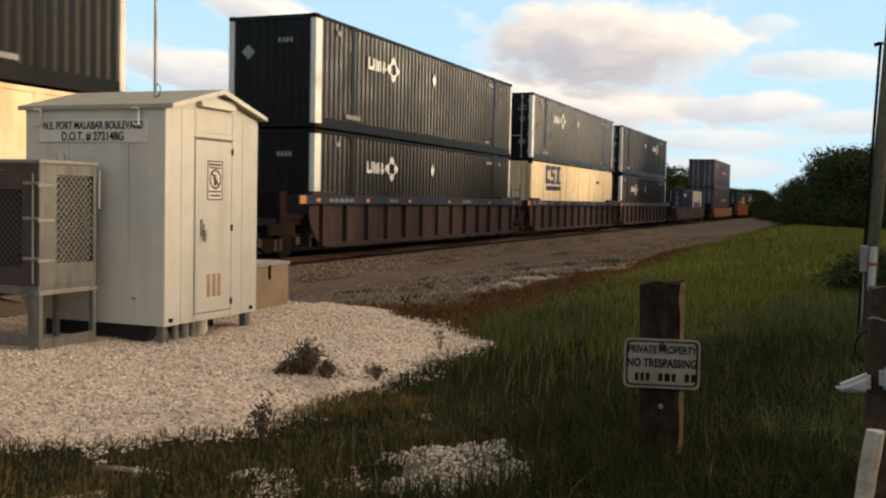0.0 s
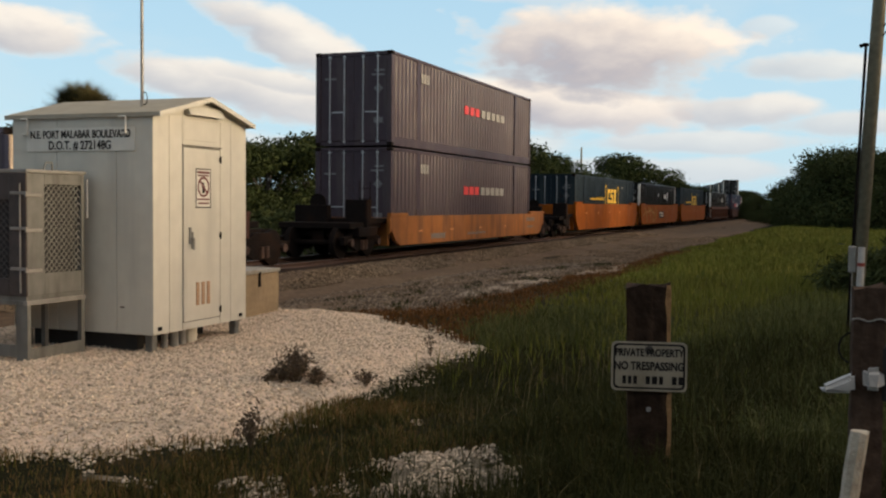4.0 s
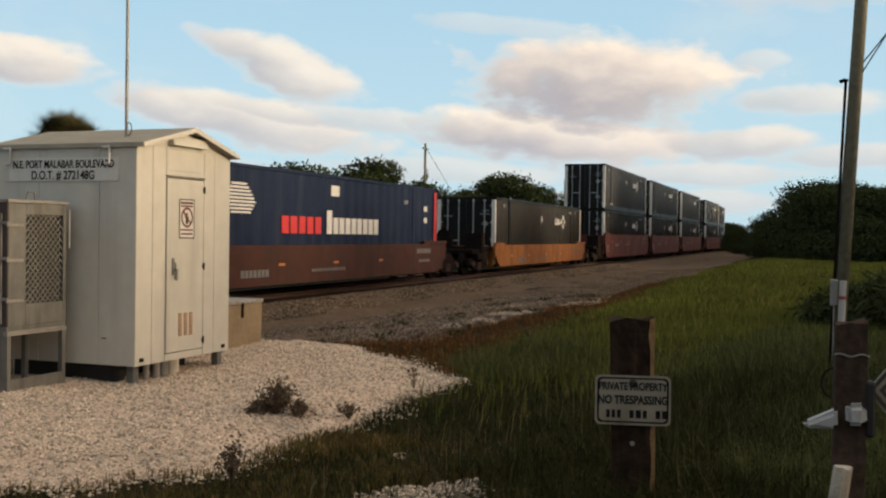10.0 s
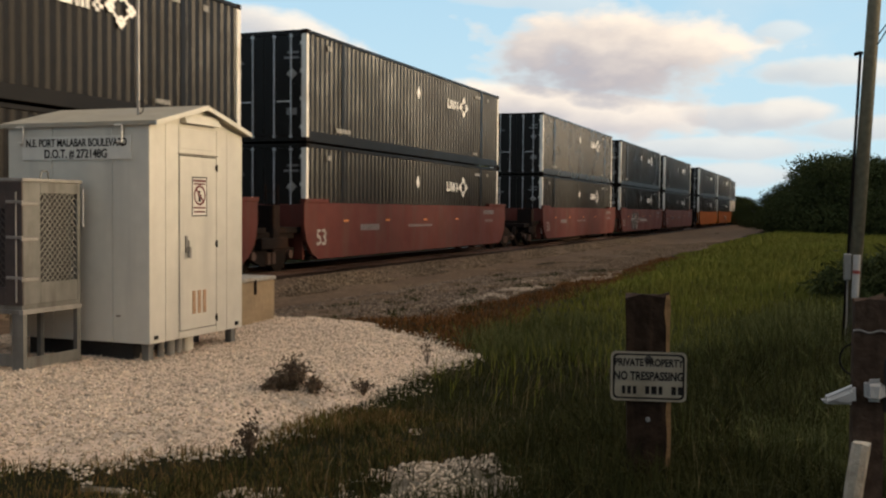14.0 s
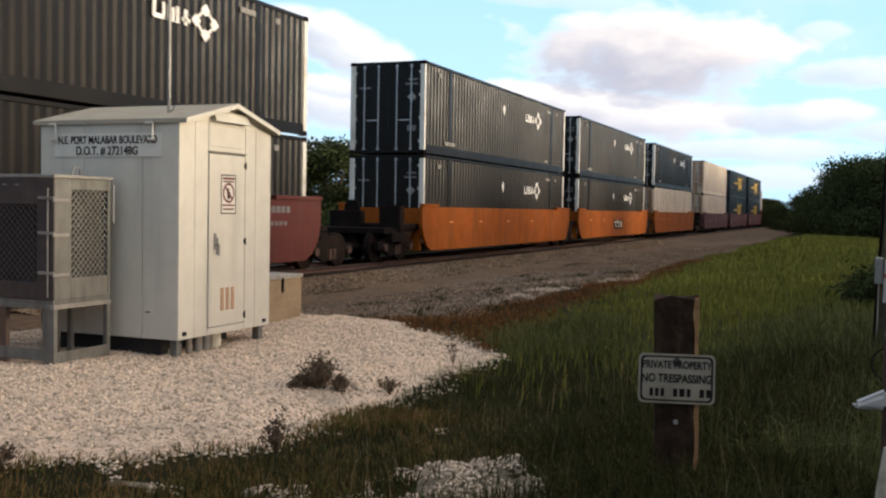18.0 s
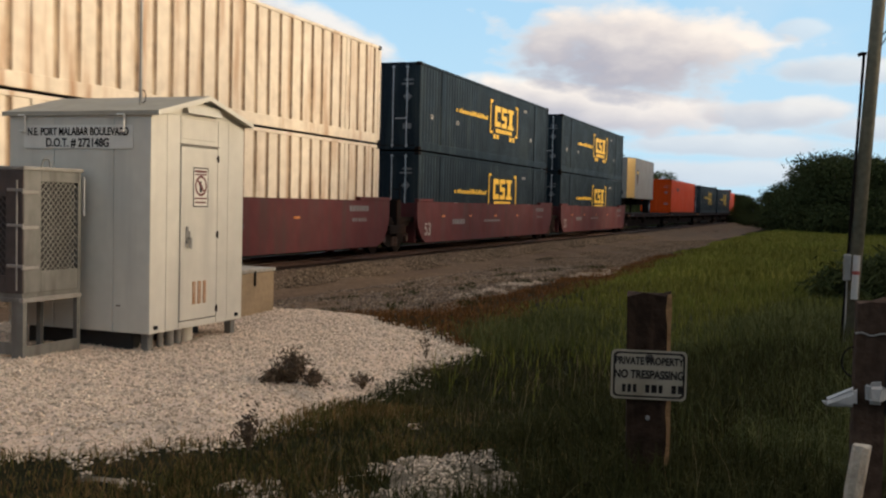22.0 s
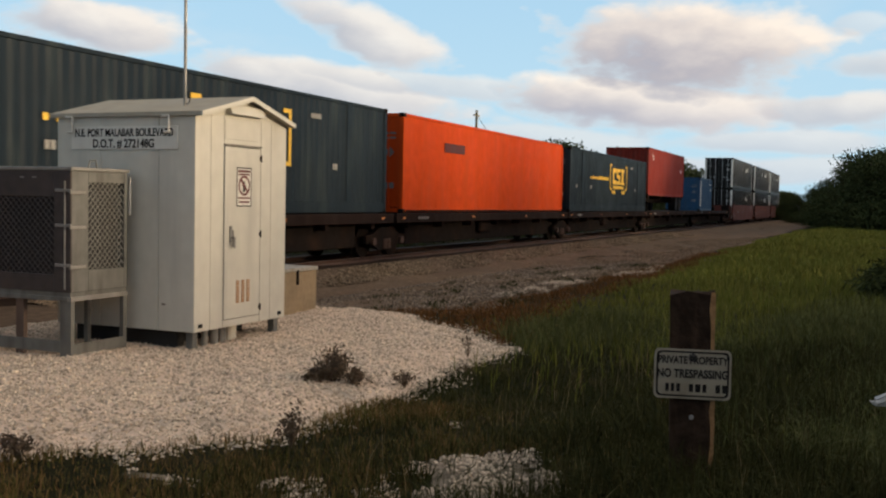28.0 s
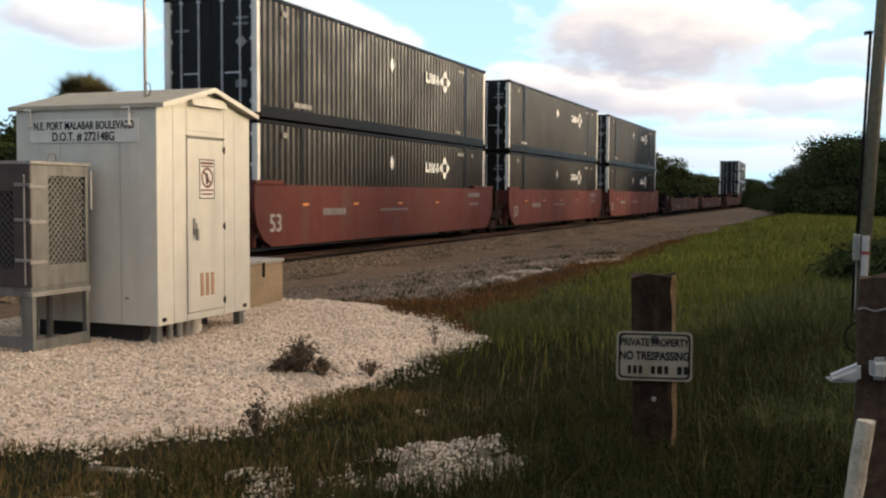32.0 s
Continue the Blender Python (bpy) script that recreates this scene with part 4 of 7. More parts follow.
def notice_post():
    ang = 9.0
    p = thing("notice_post", "old dark timber tie set upright, carrying a weathered notice", "post", at=pose(5.99, 0.962, 0, -1.4, 0, ang))
    bm = bmesh.new()
    rough_post(bm, 0.19, 0.242, -0.25, 1.175, 3)
    part("timber", bm, "old_wood", p)
    bm = bmesh.new()
    rnd = random.Random(5)
    rows = []
    for i in range(15):
        z = -0.2 + 1.37 * i / 14
        y = -0.119 + rnd.uniform(-0.004, 0.004)
        rows.append([bm.verts.new(q) for q in ((-0.099, y - 0.010, z), (-0.099, y + 0.020 + rnd.uniform(-0.012, 0.008), z), (0.06, y - 0.012, z))])
    for a, b in zip(rows[:-1], rows[1:]):
        bm.faces.new((a[1], a[0], b[0], b[1]))
        bm.faces.new((a[0], a[2], b[2], b[0]))
    part("split_face", bm, "split_wood", p, "pale split edge of the timber")
    # notice: hangs on the face towards the crossing
    nt = bmesh.new()
    w, h, r = 0.430, 0.285, 0.03
    pts = []
    for cx, cy, a0 in ((w / 2 - r, h / 2 - r, 0), (-w / 2 + r, h / 2 - r, 90), (-w / 2 + r, -h / 2 + r, 180), (w / 2 - r, -h / 2 + r, 270)):
        for i in range(6):
            a = radians(a0 + 18 * i)
            pts.append((cx + r * math.cos(a), cy + r * math.sin(a)))
    prism(nt, pts, -0.002, 0.002)
    sign = part("notice", nt, "old_sign", p, "weathered metal notice with dark border and lettering")
    sign.matrix_basis = Matrix.Translation((-0.118, -0.005, 0.702)) @ pose(0, 0, 0, 0, 2.2, 0) @ pose(0, 0, 0, 0, 0, -90 + 4) @ pose(0, 0, 0, 0, 1.3, 0)
    rim = bmesh.new()
    inner = [(x * 0.895, z * 0.845) for x, z in pts]
    outer = [(x * 0.945, z * 0.915) for x, z in pts]
    a = [rim.verts.new((x, -0.0032, z)) for x, z in outer]
    b = [rim.verts.new((x, -0.0032, z)) for x, z in inner]
    for i in range(len(a)):
        j = (i + 1) % len(a)
        rim.faces.new((a[i], a[j], b[j], b[i]))
    part("border", rim, "black_paint", sign)
    letters("notice_line", "PRIVATE PROPERTY", 0.060, "black_paint", sign, Matrix.Translation((0, -0.0036, 0.078)) @ FACE_RIGHT, width=0.74, bold=0.028)
    letters("notice_line", "NO TRESPASSING", 0.066, "black_paint", sign, Matrix.Translation((0, -0.0036, 0.0)) @ FACE_RIGHT, width=0.76, bold=0.03)
    x = -0.150
    for wd in (0.020, 0.020, 0.020, 0.0, 0.024, 0.030, 0.022, 0.0, 0.026, 0.026):
        if wd:
            part("lettering_bar", boxes((x, x + wd, -0.0036, -0.0026, -0.102, -0.056)), "black_paint", sign)
        x += (wd or 0.028) + 0.011
    hole = bmesh.new()
    rod(hole, (0.0, -0.0045, 0.095), (0.0, -0.003, 0.095), 0.026, sides=9)
    part("bullet_dent", hole, "seam", sign)
    bm = bmesh.new()
    rod(bm, (-0.10, 0.0, 0.45), (-0.112, 0.0, 0.45), 0.014, sides=8)
    part("bolt", bm, "galv", p)
    return p


def corner_post():
    p = thing("corner_post", "weathered brown timber corner post with wire and white brackets", "post", at=pose(4.60, -0.165, 0, 0, 0, 4))
    bm = bmesh.new()
    rough_post(bm, 0.12, 0.122, -0.25, 1.31, 11)
    part("timber", bm, "brown_wood", p)
    for z, y0, y1 in ((0.905, 0.055, 0.185), (0.925, -0.055, 0.02)):
        bm = bmesh.new()
        vs = box(bm, -0.13, -0.055, y0, y1, z - 0.045, z + 0.048)
        for v in vs:
            if v.co.y > (y0 + y1) / 2 and v.co.z > z and y0 > 0:
                v.co.z -= 0.068
        bmesh.ops.bevel(bm, geom=bm.edges[:], offset=0.020, segments=3, affect="EDGES")
        chip = random.Random(int(z * 1000))
        for v in bm.verts:
            v.co += Vector((chip.uniform(-0.005, 0.005), chip.uniform(-0.006, 0.006), chip.uniform(-0.006, 0.006)))
        part("lamp_bracket", bm, "white_plastic", p, "chipped white bracket")
    bm = bmesh.new()
    box(bm, -0.075, 0.0, -0.095, -0.055, 0.83, 1.06, bevel=0.01)
    part("hinge_plate", bm, "dark_in", p, "black iron hinge plate")
    wire = bmesh.new()
    pts = [(-0.068, 0.068 - 0.136 * i / 10, 1.165 + 0.006 * math.sin(i)) for i in range(11)]
    for a, b in zip(pts[:-1], pts[1:]):
        rod(wire, a, b, 0.004, sides=5, caps=False)
    part("wire", wire, "galv", p)
    loop = bmesh.new()
    pts = [(-0.05, 0.060 + 0.055 * math.sin(a), 1.045 + 0.065 * math.cos(a)) for a in np.linspace(0.2, 2.9, 9)]
    for a, b in zip(pts[:-1], pts[1:]):
        rod(loop, a, b, 0.004, sides=5, caps=False)
    part("wire_loop", loop, "black_paint", p)
    return p


def white_stake():
    p = thing("white_stake", "leaning wooden stake with flaking white paint", "stake", at=pose(4.30, -0.10, 0))
    bm = bmesh.new()
    rings, rnd = [], random.Random(8)
    for i in range(13):
        f = i / 12
        z = -0.2 + 0.945 * f
        rings.append([bm.verts.new((0.040 * math.cos(a) * (1 + rnd.uniform(-0.12, 0.12)), 0.078 - 0.116 * f + 0.036 * math.sin(a) * (1 + rnd.uniform(-0.06, 0.06)), z + (rnd.uniform(-0.008, 0.008) if i == 12 else 0))) for a in np.linspace(0, 2 * math.pi, 9)[:-1]])
    for r0, r1 in zip(rings[:-1], rings[1:]):
        for i in range(8):
            bm.faces.new((r0[i], r0[(i + 1) % 8], r1[(i + 1) % 8], r1[i]))
    bm.faces.new(rings[-1])
    part("stake", bm, "white_pole", p)
    return p


def utility_pole():
    # leans a little away from the track
    p = thing("utility_pole", "leaning wooden utility pole with conduit riser and meter box", "utility pole", at=pose(13.0, -0.245, -0.1))
    bm = bmesh.new()
    lean = Vector((0.0, -0.046, 1.0))
    rod(bm, (0, 0, 0), lean * 9.5, 0.084, 0.066, sides=14)
    part("shaft", bm, "pole_wood", p, smooth=True)
    bm = bmesh.new()
    a, b = Vector((-0.05, 0.072, 0.0)), Vector((-0.05, 0.110, 0.0)) + lean * 3.62
    rod(bm, a, b, 0.017, sides=8)
    rod(bm, b, b + Vector((0.0, 0.0, 0.03)), 0.030, sides=8)
    rod(bm, b + Vector((0, 0.0, 0.02)), b + Vector((0, 0.07, 0.0)), 0.022, sides=8)
    part("conduit_riser", bm, "steel", p)
    box_ = part("meter_box", boxes((-0.22, -0.10, -0.015, 0.075, 0.97, 1.28), bevel=0.012), "galv", p, "grey meter box")
    bm = bmesh.new()
    rod(bm, (-0.24, -0.055, 0.76), (-0.24, -0.067, 1.27), 0.040, sides=12)
    pipe = part("white_marker", bm, "white_plastic", p, "white plastic marker tube with red band")
    bm = bmesh.new()
    rod(bm, (-0.24, -0.062, 1.05), (-0.24, -0.063, 1.09), 0.0415, sides=12)
    part("red_band", bm, "red_paint", pipe)
    bm = bmesh.new()
    rod(bm, (-0.18, 0.03, 0.0), (-0.18, 0.03, 0.97), 0.010, sides=6)
    part("ground_pipe", bm, "galv", p)
    wire = bmesh.new()
    for k in range(2):
        a = Vector((0, -0.05, 0)) + lean * (3.70 + 0.12 * k)
        pts = [a + Vector((-2.5 * f, -1.6 * f - 0.5 * k * f, 2.4 * f + 0.6 * f * f)) for f in np.linspace(0, 1, 8)]
        for q, r in zip(pts[:-1], pts[1:]):
            rod(wire, q, r, 0.008, sides=5, caps=False)
    part("service_wire", wire, "black_paint", p)
    return p


def warning_plate():
    p = thing("warning_plate", "worn diamond-shaped patterned plate on a thin stake", "sign plate", at=pose(4.72, -0.345, 0, 0, 0, 0))
    bm = bmesh.new()
    prism(bm, [(0, 0.87), (0.115, 1.0), (0, 1.14), (-0.115, 1.0)], -0.004, 0.004)
    bmesh.ops.rotate(bm, verts=bm.verts[:], cent=(0, 0, 0), matrix=Matrix.Rotation(radians(-75), 3, "Z"))
    plate = part("plate", bm, "old_sign", p)
    for outer, inner in ((0.92, 0.74), (0.55, 0.36)):
        bm = bmesh.new()
        rim = [[bm.verts.new((0.115 * k * a, -0.006, 1.005 + 0.135 * k * b)) for a, b in ((-1, 0), (0, -1), (1, 0), (0, 1))] for k in (outer, inner)]
        for i in range(4):
            j = (i + 1) % 4
            bm.faces.new((rim[0][i], rim[0][j], rim[1][j], rim[1][i]))
        bmesh.ops.rotate(bm, verts=bm.verts[:], cent=(0, 0, 0), matrix=Matrix.Rotation(radians(-75), 3, "Z"))
        part("diamond_ring", bm, "seam", plate)
    bm = bmesh.new()
    rod(bm, (0.012, 0, -0.2), (0.012, 0, 1.05), 0.012, sides=6)
    part("stake", bm, "steel", p)
    return p


notice_post()
corner_post()
white_stake()
utility_pole()
warning_plate()


# ---- the train ----
WIDE, SPEED = 2.64, 20.04
HALF = WIDE / 2
MOVERS = []          # (thing, metres along the track at the start, metres to its own origin)


def rolls(ob, s0, y=0.0, z=0.0):
    MOVERS.append((ob, s0, y, z))
    return ob


def corrugated(length, z0, z1, y, pitch, depth, outward, x0=0.0, flat=0.30, slot=0):
    """A pressed wall along X whose outer ridges lie at y; outward is -1 or 1."""
    bm = bmesh.new()
    n = max(2, int(length / pitch))
    step = length / n
    xs = []
    for i in range(n):
        a = x0 + i * step
        xs += [(a, 0.0), (a + step * flat, 0.0), (a + step * 0.5 * (1 + slot), depth), (a + step * (0.5 * (1 + slot) + flat * (1 - slot)), depth)] if not slot else \
              [(a, 0.0), (a + step * 0.36, 0.0), (a + step * 0.40, depth), (a + step * 0.60, depth), (a + step * 0.64, 0.0)]
    xs.append((x0 + length, 0.0))
    low = [bm.verts.new((x, y - outward * d, z0)) for x, d in xs]
    top = [bm.verts.new((x, y - outward * d, z1)) for x, d in xs]
    for i in range(len(xs) - 1):
        f = (low[i], low[i + 1], top[i + 1], top[i])
        bm.faces.new(f if outward < 0 else f[::-1])
    return bm


def darken_slots(me, depth):
    """Rust stain and recess shade share one darker colour in the pressed grooves."""
    me.materials.append(M["slot_stain_shade"])
    out = max(abs(v.co.y) for v in me.vertices)
    for p in me.polygons:
        if abs(p.center.y) < out - depth * 0.2:
            p.material_index = 1


def mark_block(dims, side_y=-HALF):
    """Flat painted shapes on the wall towards the service road: rows of x0, x1, z0, z1."""
    bm = bmesh.new()
    for x0, x1, z0, z1 in dims:
        box(bm, x0, x1, side_y - 0.007, side_y + 0.004, z0, z1)
    return bm


def marks(name, rows, material, parent, side_y=-HALF):
    """Each painted shape a part of its own."""
    for row in rows:
        part(name, mark_block([row], side_y), material, parent)


def diamond(bm, cx, cz, w, h, y=-HALF, hollow=0.0):
    out = [(cx - w, cz), (cx, cz - h), (cx + w, cz), (cx, cz + h)]
    a = [bm.verts.new((x, y - 0.008, z)) for x, z in out]
    if hollow:
        b = [bm.verts.new((cx + (x - cx) * hollow, y - 0.008, cz + (z - cz) * hollow)) for x, z in out]
        for i in range(4):
            j = (i + 1) % 4
            bm.faces.new((a[i], a[j], b[j], b[i]))
    else:
        bm.faces.new(a)


def emblem_white(box_, x, z, k=1.0):
    """Four blocks and a ring of lozenges."""
    rows = [(x, x + 0.09 * k, z - 0.17 * k, z + 0.17 * k), (x + 0.09 * k, x + 0.36 * k, z - 0.17 * k, z - 0.08 * k), (x + 0.30 * k, x + 0.38 * k, z - 0.08 * k, z + 0.17 * k),
                     (x + 0.46 * k, x + 0.54 * k, z - 0.17 * k, z + 0.16 * k), (x + 0.60 * k, x + 0.68 * k, z - 0.17 * k, z + 0.12 * k), (x + 0.74 * k, x + 0.82 * k, z - 0.17 * k, z + 0.16 * k),
                     (x + 0.92 * k, x + 1.20 * k, z - 0.10 * k, z - 0.02 * k), (x + 1.0 * k, x + 1.10 * k, z - 0.17 * k, z + 0.15 * k)]
    for a, b in ((0, 3), (3, 4), (4, 5), (5, 6), (6, 8)):
        part("emblem", mark_block(rows[a:b]), "white_mark", box_)
    bm = bmesh.new()
    c = x + 1.72 * k
    for a in range(4):
        dx, dz = (0.32, 0, -0.32, 0)[a] * k, (0, 0.26, 0, -0.26)[a] * k
        diamond(bm, c + dx, z + dz, 0.16 * k, 0.14 * k, hollow=0.38)
    diamond(bm, c, z, 0.40 * k, 0.33 * k, hollow=0.76)
    part("emblem", bm, "white_mark", box_)


def emblem_yellow(box_, x, z, material="yellow", bracket=True, k=1.0):
    rows = [(x, x + 0.26 * k, z - 0.42 * k, z + 0.42 * k), (x + 0.26 * k, x + 0.74 * k, z + 0.20 * k, z + 0.42 * k), (x + 0.26 * k, x + 0.74 * k, z - 0.42 * k, z - 0.20 * k),
            (x + 0.90 * k, x + 1.60 * k, z + 0.24 * k, z + 0.42 * k), (x + 0.90 * k, x + 1.60 * k, z - 0.09 * k, z + 0.09 * k), (x + 0.90 * k, x + 1.60 * k, z - 0.42 * k, z - 0.24 * k),
            (x + 0.90 * k, x + 1.12 * k, z + 0.09 * k, z + 0.24 * k), (x + 1.38 * k, x + 1.60 * k, z - 0.24 * k, z - 0.09 * k),
            (x + 1.76 * k, x + 2.60 * k, z + 0.28 * k, z + 0.42 * k), (x + 1.76 * k, x + 2.60 * k, z - 0.42 * k, z - 0.28 * k), (x + 1.98 * k, x + 2.38 * k, z - 0.28 * k, z + 0.28 * k)]
    for a, b in ((0, 3), (3, 8), (8, 11)):
        part("emblem", mark_block(rows[a:b]), material, box_)
    if bracket:
        b = [(x - 0.62, x - 0.52, z - 0.72, z + 0.62), (x - 0.52, x - 0.28, z + 0.52, z + 0.62), (x - 0.52, x - 0.28, z - 0.72, z - 0.62),
             (x + 3.12, x + 3.22, z - 0.72, z + 0.62), (x + 2.88, x + 3.12, z + 0.52, z + 0.62), (x + 2.88, x + 3.12, z - 0.72, z - 0.62),
             ]
        part("bracket", mark_block(b[:3]), material, box_)
        part("bracket", mark_block(b[3:]), material, box_)
        marks("dot", [(x + a, x + a + 0.27, z - 0.92, z - 0.74) for a in (-0.15, 0.28, 2.05, 2.5)], material, box_)
        marks("caption_bar", [(x + 0.15 + 0.29 * i, x + 0.37 + 0.29 * i, z - 0.66, z - 0.50) for i in range(8)], material, box_)
        rnd = random.Random(4)
        cap, cx = [], x - 4.6
        while cx < x - 0.9:
            w = rnd.uniform(0.10, 0.20)
            cap.append((cx, cx + w, z - 0.25, z - 0.25 + rnd.choice((0.12, 0.12, 0.18))))
            cx += w + rnd.choice((0.05, 0.05, 0.05, 0.2))
        marks("tagline_letter", cap, material, box_)


def numbers(box_, x, z, n, h=0.12, material="dull_mark"):
    part("number_mark", mark_block([(x + i * h * 0.85, x + i * h * 0.85 + h * 0.6, z, z + h) for i in range(n)]), material, box_)


def freight_container(label, length=16.5, height=2.95, paint="c_black", posts="post_white", post_width=0.12, ribs=0.028, pitch=0.27, slot=0, domestic=True, emblem=None, emblem_x=10.5, doors=True, end_paint=None):
    """A box with its near end at X = 0, its floor at Z = 0 and the wall towards the service road at -Y."""
    c = thing("shipping_container", label, "container")
    end_paint = end_paint or paint
    rod_paint = end_paint if paint in ("c_orange", "c_sky") else "rod"
    rail_b, rail_t = (0.30, 0.10) if domestic else (0.16, 0.10)
    inset = 0.02
    for s in (-1, 1):
        y = s * HALF
        part("side_wall", corrugated(length - 0.30, rail_b, height - rail_t, y - s * inset, pitch, ribs, s, 0.15, slot=slot), paint, c)
        if slot:
            darken_slots(c.children[-1].data, ribs)
        bm = bmesh.new()
        ya, yb = sorted((y, y - s * 0.10))
        box(bm, 0.12, length - 0.12, ya, yb, 0.02, rail_b, bevel=0.012)
        part("bottom_rail", bm, paint, c)
        ya, yb = sorted((y, y - s * 0.07))
        part("top_rail", boxes((0.12, length - 0.12, ya, yb, height - rail_t, height - 0.01), bevel=0.01), paint, c)
        for x in (0.0, length - 0.16):
            ya, yb = sorted((y + s * 0.006, y - s * 0.16))
            part("corner_post", boxes((x, x + (post_width if x == 0 else 0.16), ya, yb, 0.12, height - 0.12), bevel=0.012), posts, c)
            for z in (0.0, height - 0.12):
                part("corner_casting", boxes((x - 0.004, x + 0.175, min(y + s * 0.01, y - s * 0.165), max(y + s * 0.01, y - s * 0.165), z, z + 0.12), bevel=0.012), "steel", c)
        if domestic:
            for x in (2.05, length - 2.35):
                ya, yb = sorted((y + s * 0.004, y - s * 0.07))
                part("lift_post", boxes((x, x + 0.22, ya, yb, rail_b - 0.05, height - 0.06), bevel=0.01), paint, c)
    part("roof", boxes((0.05, length - 0.05, -HALF + 0.06, HALF - 0.06, height - 0.05, height - 0.015)), paint, c)
    part("floor", boxes((0.05, length - 0.05, -HALF + 0.06, HALF - 0.06, 0.10, 0.18)), "steel", c)
    bm = corrugated(WIDE - 0.32, 0.15, height - 0.12, 0.0, 0.25, 0.04, 1, -HALF + 0.16)
    bmesh.ops.rotate(bm, verts=bm.verts[:], cent=(0, 0, 0), matrix=Matrix.Rotation(radians(-90), 3, "Z"))
    bmesh.ops.translate(bm, verts=bm.verts[:], vec=(length - 0.03, 0, 0))
    part("end_wall", bm, end_paint, c)
    part("end_header", boxes((0.02, 0.14, -HALF + 0.16, HALF - 0.16, height - 0.13, height - 0.01), bevel=0.008), end_paint, c)
    part("end_sill", boxes((0.02, 0.14, -HALF + 0.16, HALF - 0.16, 0.02, 0.14), bevel=0.008), end_paint, c)
    if doors:
        for y0, y1 in ((-HALF + 0.165, -0.006), (0.006, HALF - 0.165)):
            d = part("door", boxes((0.05, 0.09, y0, y1, 0.14, height - 0.13), bevel=0.006), end_paint, c)
            for f in (0.28, 0.72):
                y = y0 + (y1 - y0) * f
                bm = bmesh.new()
                rod(bm, (0.028, y, 0.10), (0.028, y, height - 0.09), 0.019, sides=6)
                box(bm, 0.02, 0.05, y - 0.05, y + 0.05, 0.12, 0.17)
                box(bm, 0.02, 0.05, y - 0.05, y + 0.05, height - 0.19, height - 0.14)
                part("lock_rod", bm, rod_paint, d)
            part("door_handle", boxes((0.012, 0.03, y0 + 0.3, y0 + 0.75, 1.05, 1.09), bevel=0.004), rod_paint, d)
            hy = y0 if y0 < -0.1 else y1
            for k in range(4):
                z = 0.35 + k * (height - 0.75) / 3
                part("hinge", boxes((0.03, 0.06, hy - 0.05, hy + 0.05, z, z + 0.09), bevel=0.004), "post_white" if posts == "post_white" else end_paint, d)
        for ya, yb, za, zb in ((-1.05, -0.72, height - 0.62, height - 0.56), (-1.05, -0.62, height - 0.76, height - 0.70), (-1.0, -0.70, 0.72, 0.90), (0.62, 1.02, height - 0.86, height - 0.80)):
            part("door_mark", boxes((0.042, 0.049, ya, yb, za, zb)), "faint_mark", c)
        bm = bmesh.new()
        vs = [bm.verts.new((0.044, -0.85 + a, height - 1.15 + b)) for a, b in ((0.16, 0), (0, 0.16), (-0.16, 0), (0, -0.16))]
        bm.faces.new(vs)
        part("door_decal", bm, "dull_mark" if paint == "c_black" else "faint_mark", c)
    else:
        bm = corrugated(WIDE - 0.32, 0.15, height - 0.12, 0.0, 0.25, 0.04, -1, -HALF + 0.16)
        bmesh.ops.rotate(bm, verts=bm.verts[:], cent=(0, 0, 0), matrix=Matrix.Rotation(radians(-90), 3, "Z"))
        bmesh.ops.translate(bm, verts=bm.verts[:], vec=(0.03, 0, 0))
        part("end_wall", bm, end_paint, c)
        if emblem == "white":
            bm = bmesh.new()
            bm.faces.new([bm.verts.new((0.012, 0.72 + a, height - 0.95 + b)) for a, b in ((0.2, 0), (0, 0.2), (-0.2, 0), (0, -0.2))])
            part("end_decal", bm, "dull_mark", c, "pale diamond decal")
            part("end_mark", boxes(*[(0.010, 0.018, y, y + 0.07, height - 0.72, height - 0.60) for y in (-0.62, -0.50, -0.38, -0.26)]), "dull_mark", c)
    if emblem == "white":
        emblem_white(c, emblem_x, height * 0.70)
        bm = bmesh.new()
        diamond(bm, emblem_x - 2.75 if emblem_x > 6 else 8.1, height * 0.72, 0.15, 0.24)
        part("decal", bm, "white_mark", c)
        numbers(c, length - 2.95, height * 0.86, 6)
        numbers(c, length - 1.5, height * 0.86, 2, 0.13)
        numbers(c, 1.75, 0.36, 9, 0.12)
        numbers(c, 1.2, height * 0.86, 2, 0.14)
        numbers(c, length - 3.2, 0.36, 6, 0.1)
    elif emblem == "yellow":
        emblem_yellow(c, 8.15, height * 0.63)
        numbers(c, 12.3, height * 0.80, 5)
        numbers(c, 1.0, height * 0.38, 2, 0.16)
        numbers(c, 3.6, height * 0.38, 2, 0.16)
        numbers(c, 13.4, height * 0.38, 2, 0.16)
    return c


def wheelset(parent, x, y_mid=0.0):
    bm = bmesh.new()
    for s in (-1, 1):
        y = y_mid + s * GAUGE
        rod(bm, (x, y - 0.062, 0.46), (x, y + 0.062, 0.46), 0.46, sides=28)
        rod(bm, (x, y - s * 0.09 - 0.015, 0.46), (x, y - s * 0.09 + 0.015, 0.46), 0.485, sides=28)
        rod(bm, (x, y - 0.075, 0.46), (x, y + 0.075, 0.46), 0.16, sides=12)
    rod(bm, (x, -1.0, 0.46), (x, 1.0, 0.46), 0.075, sides=10)
    return part("wheelset", bm, "steel", parent)


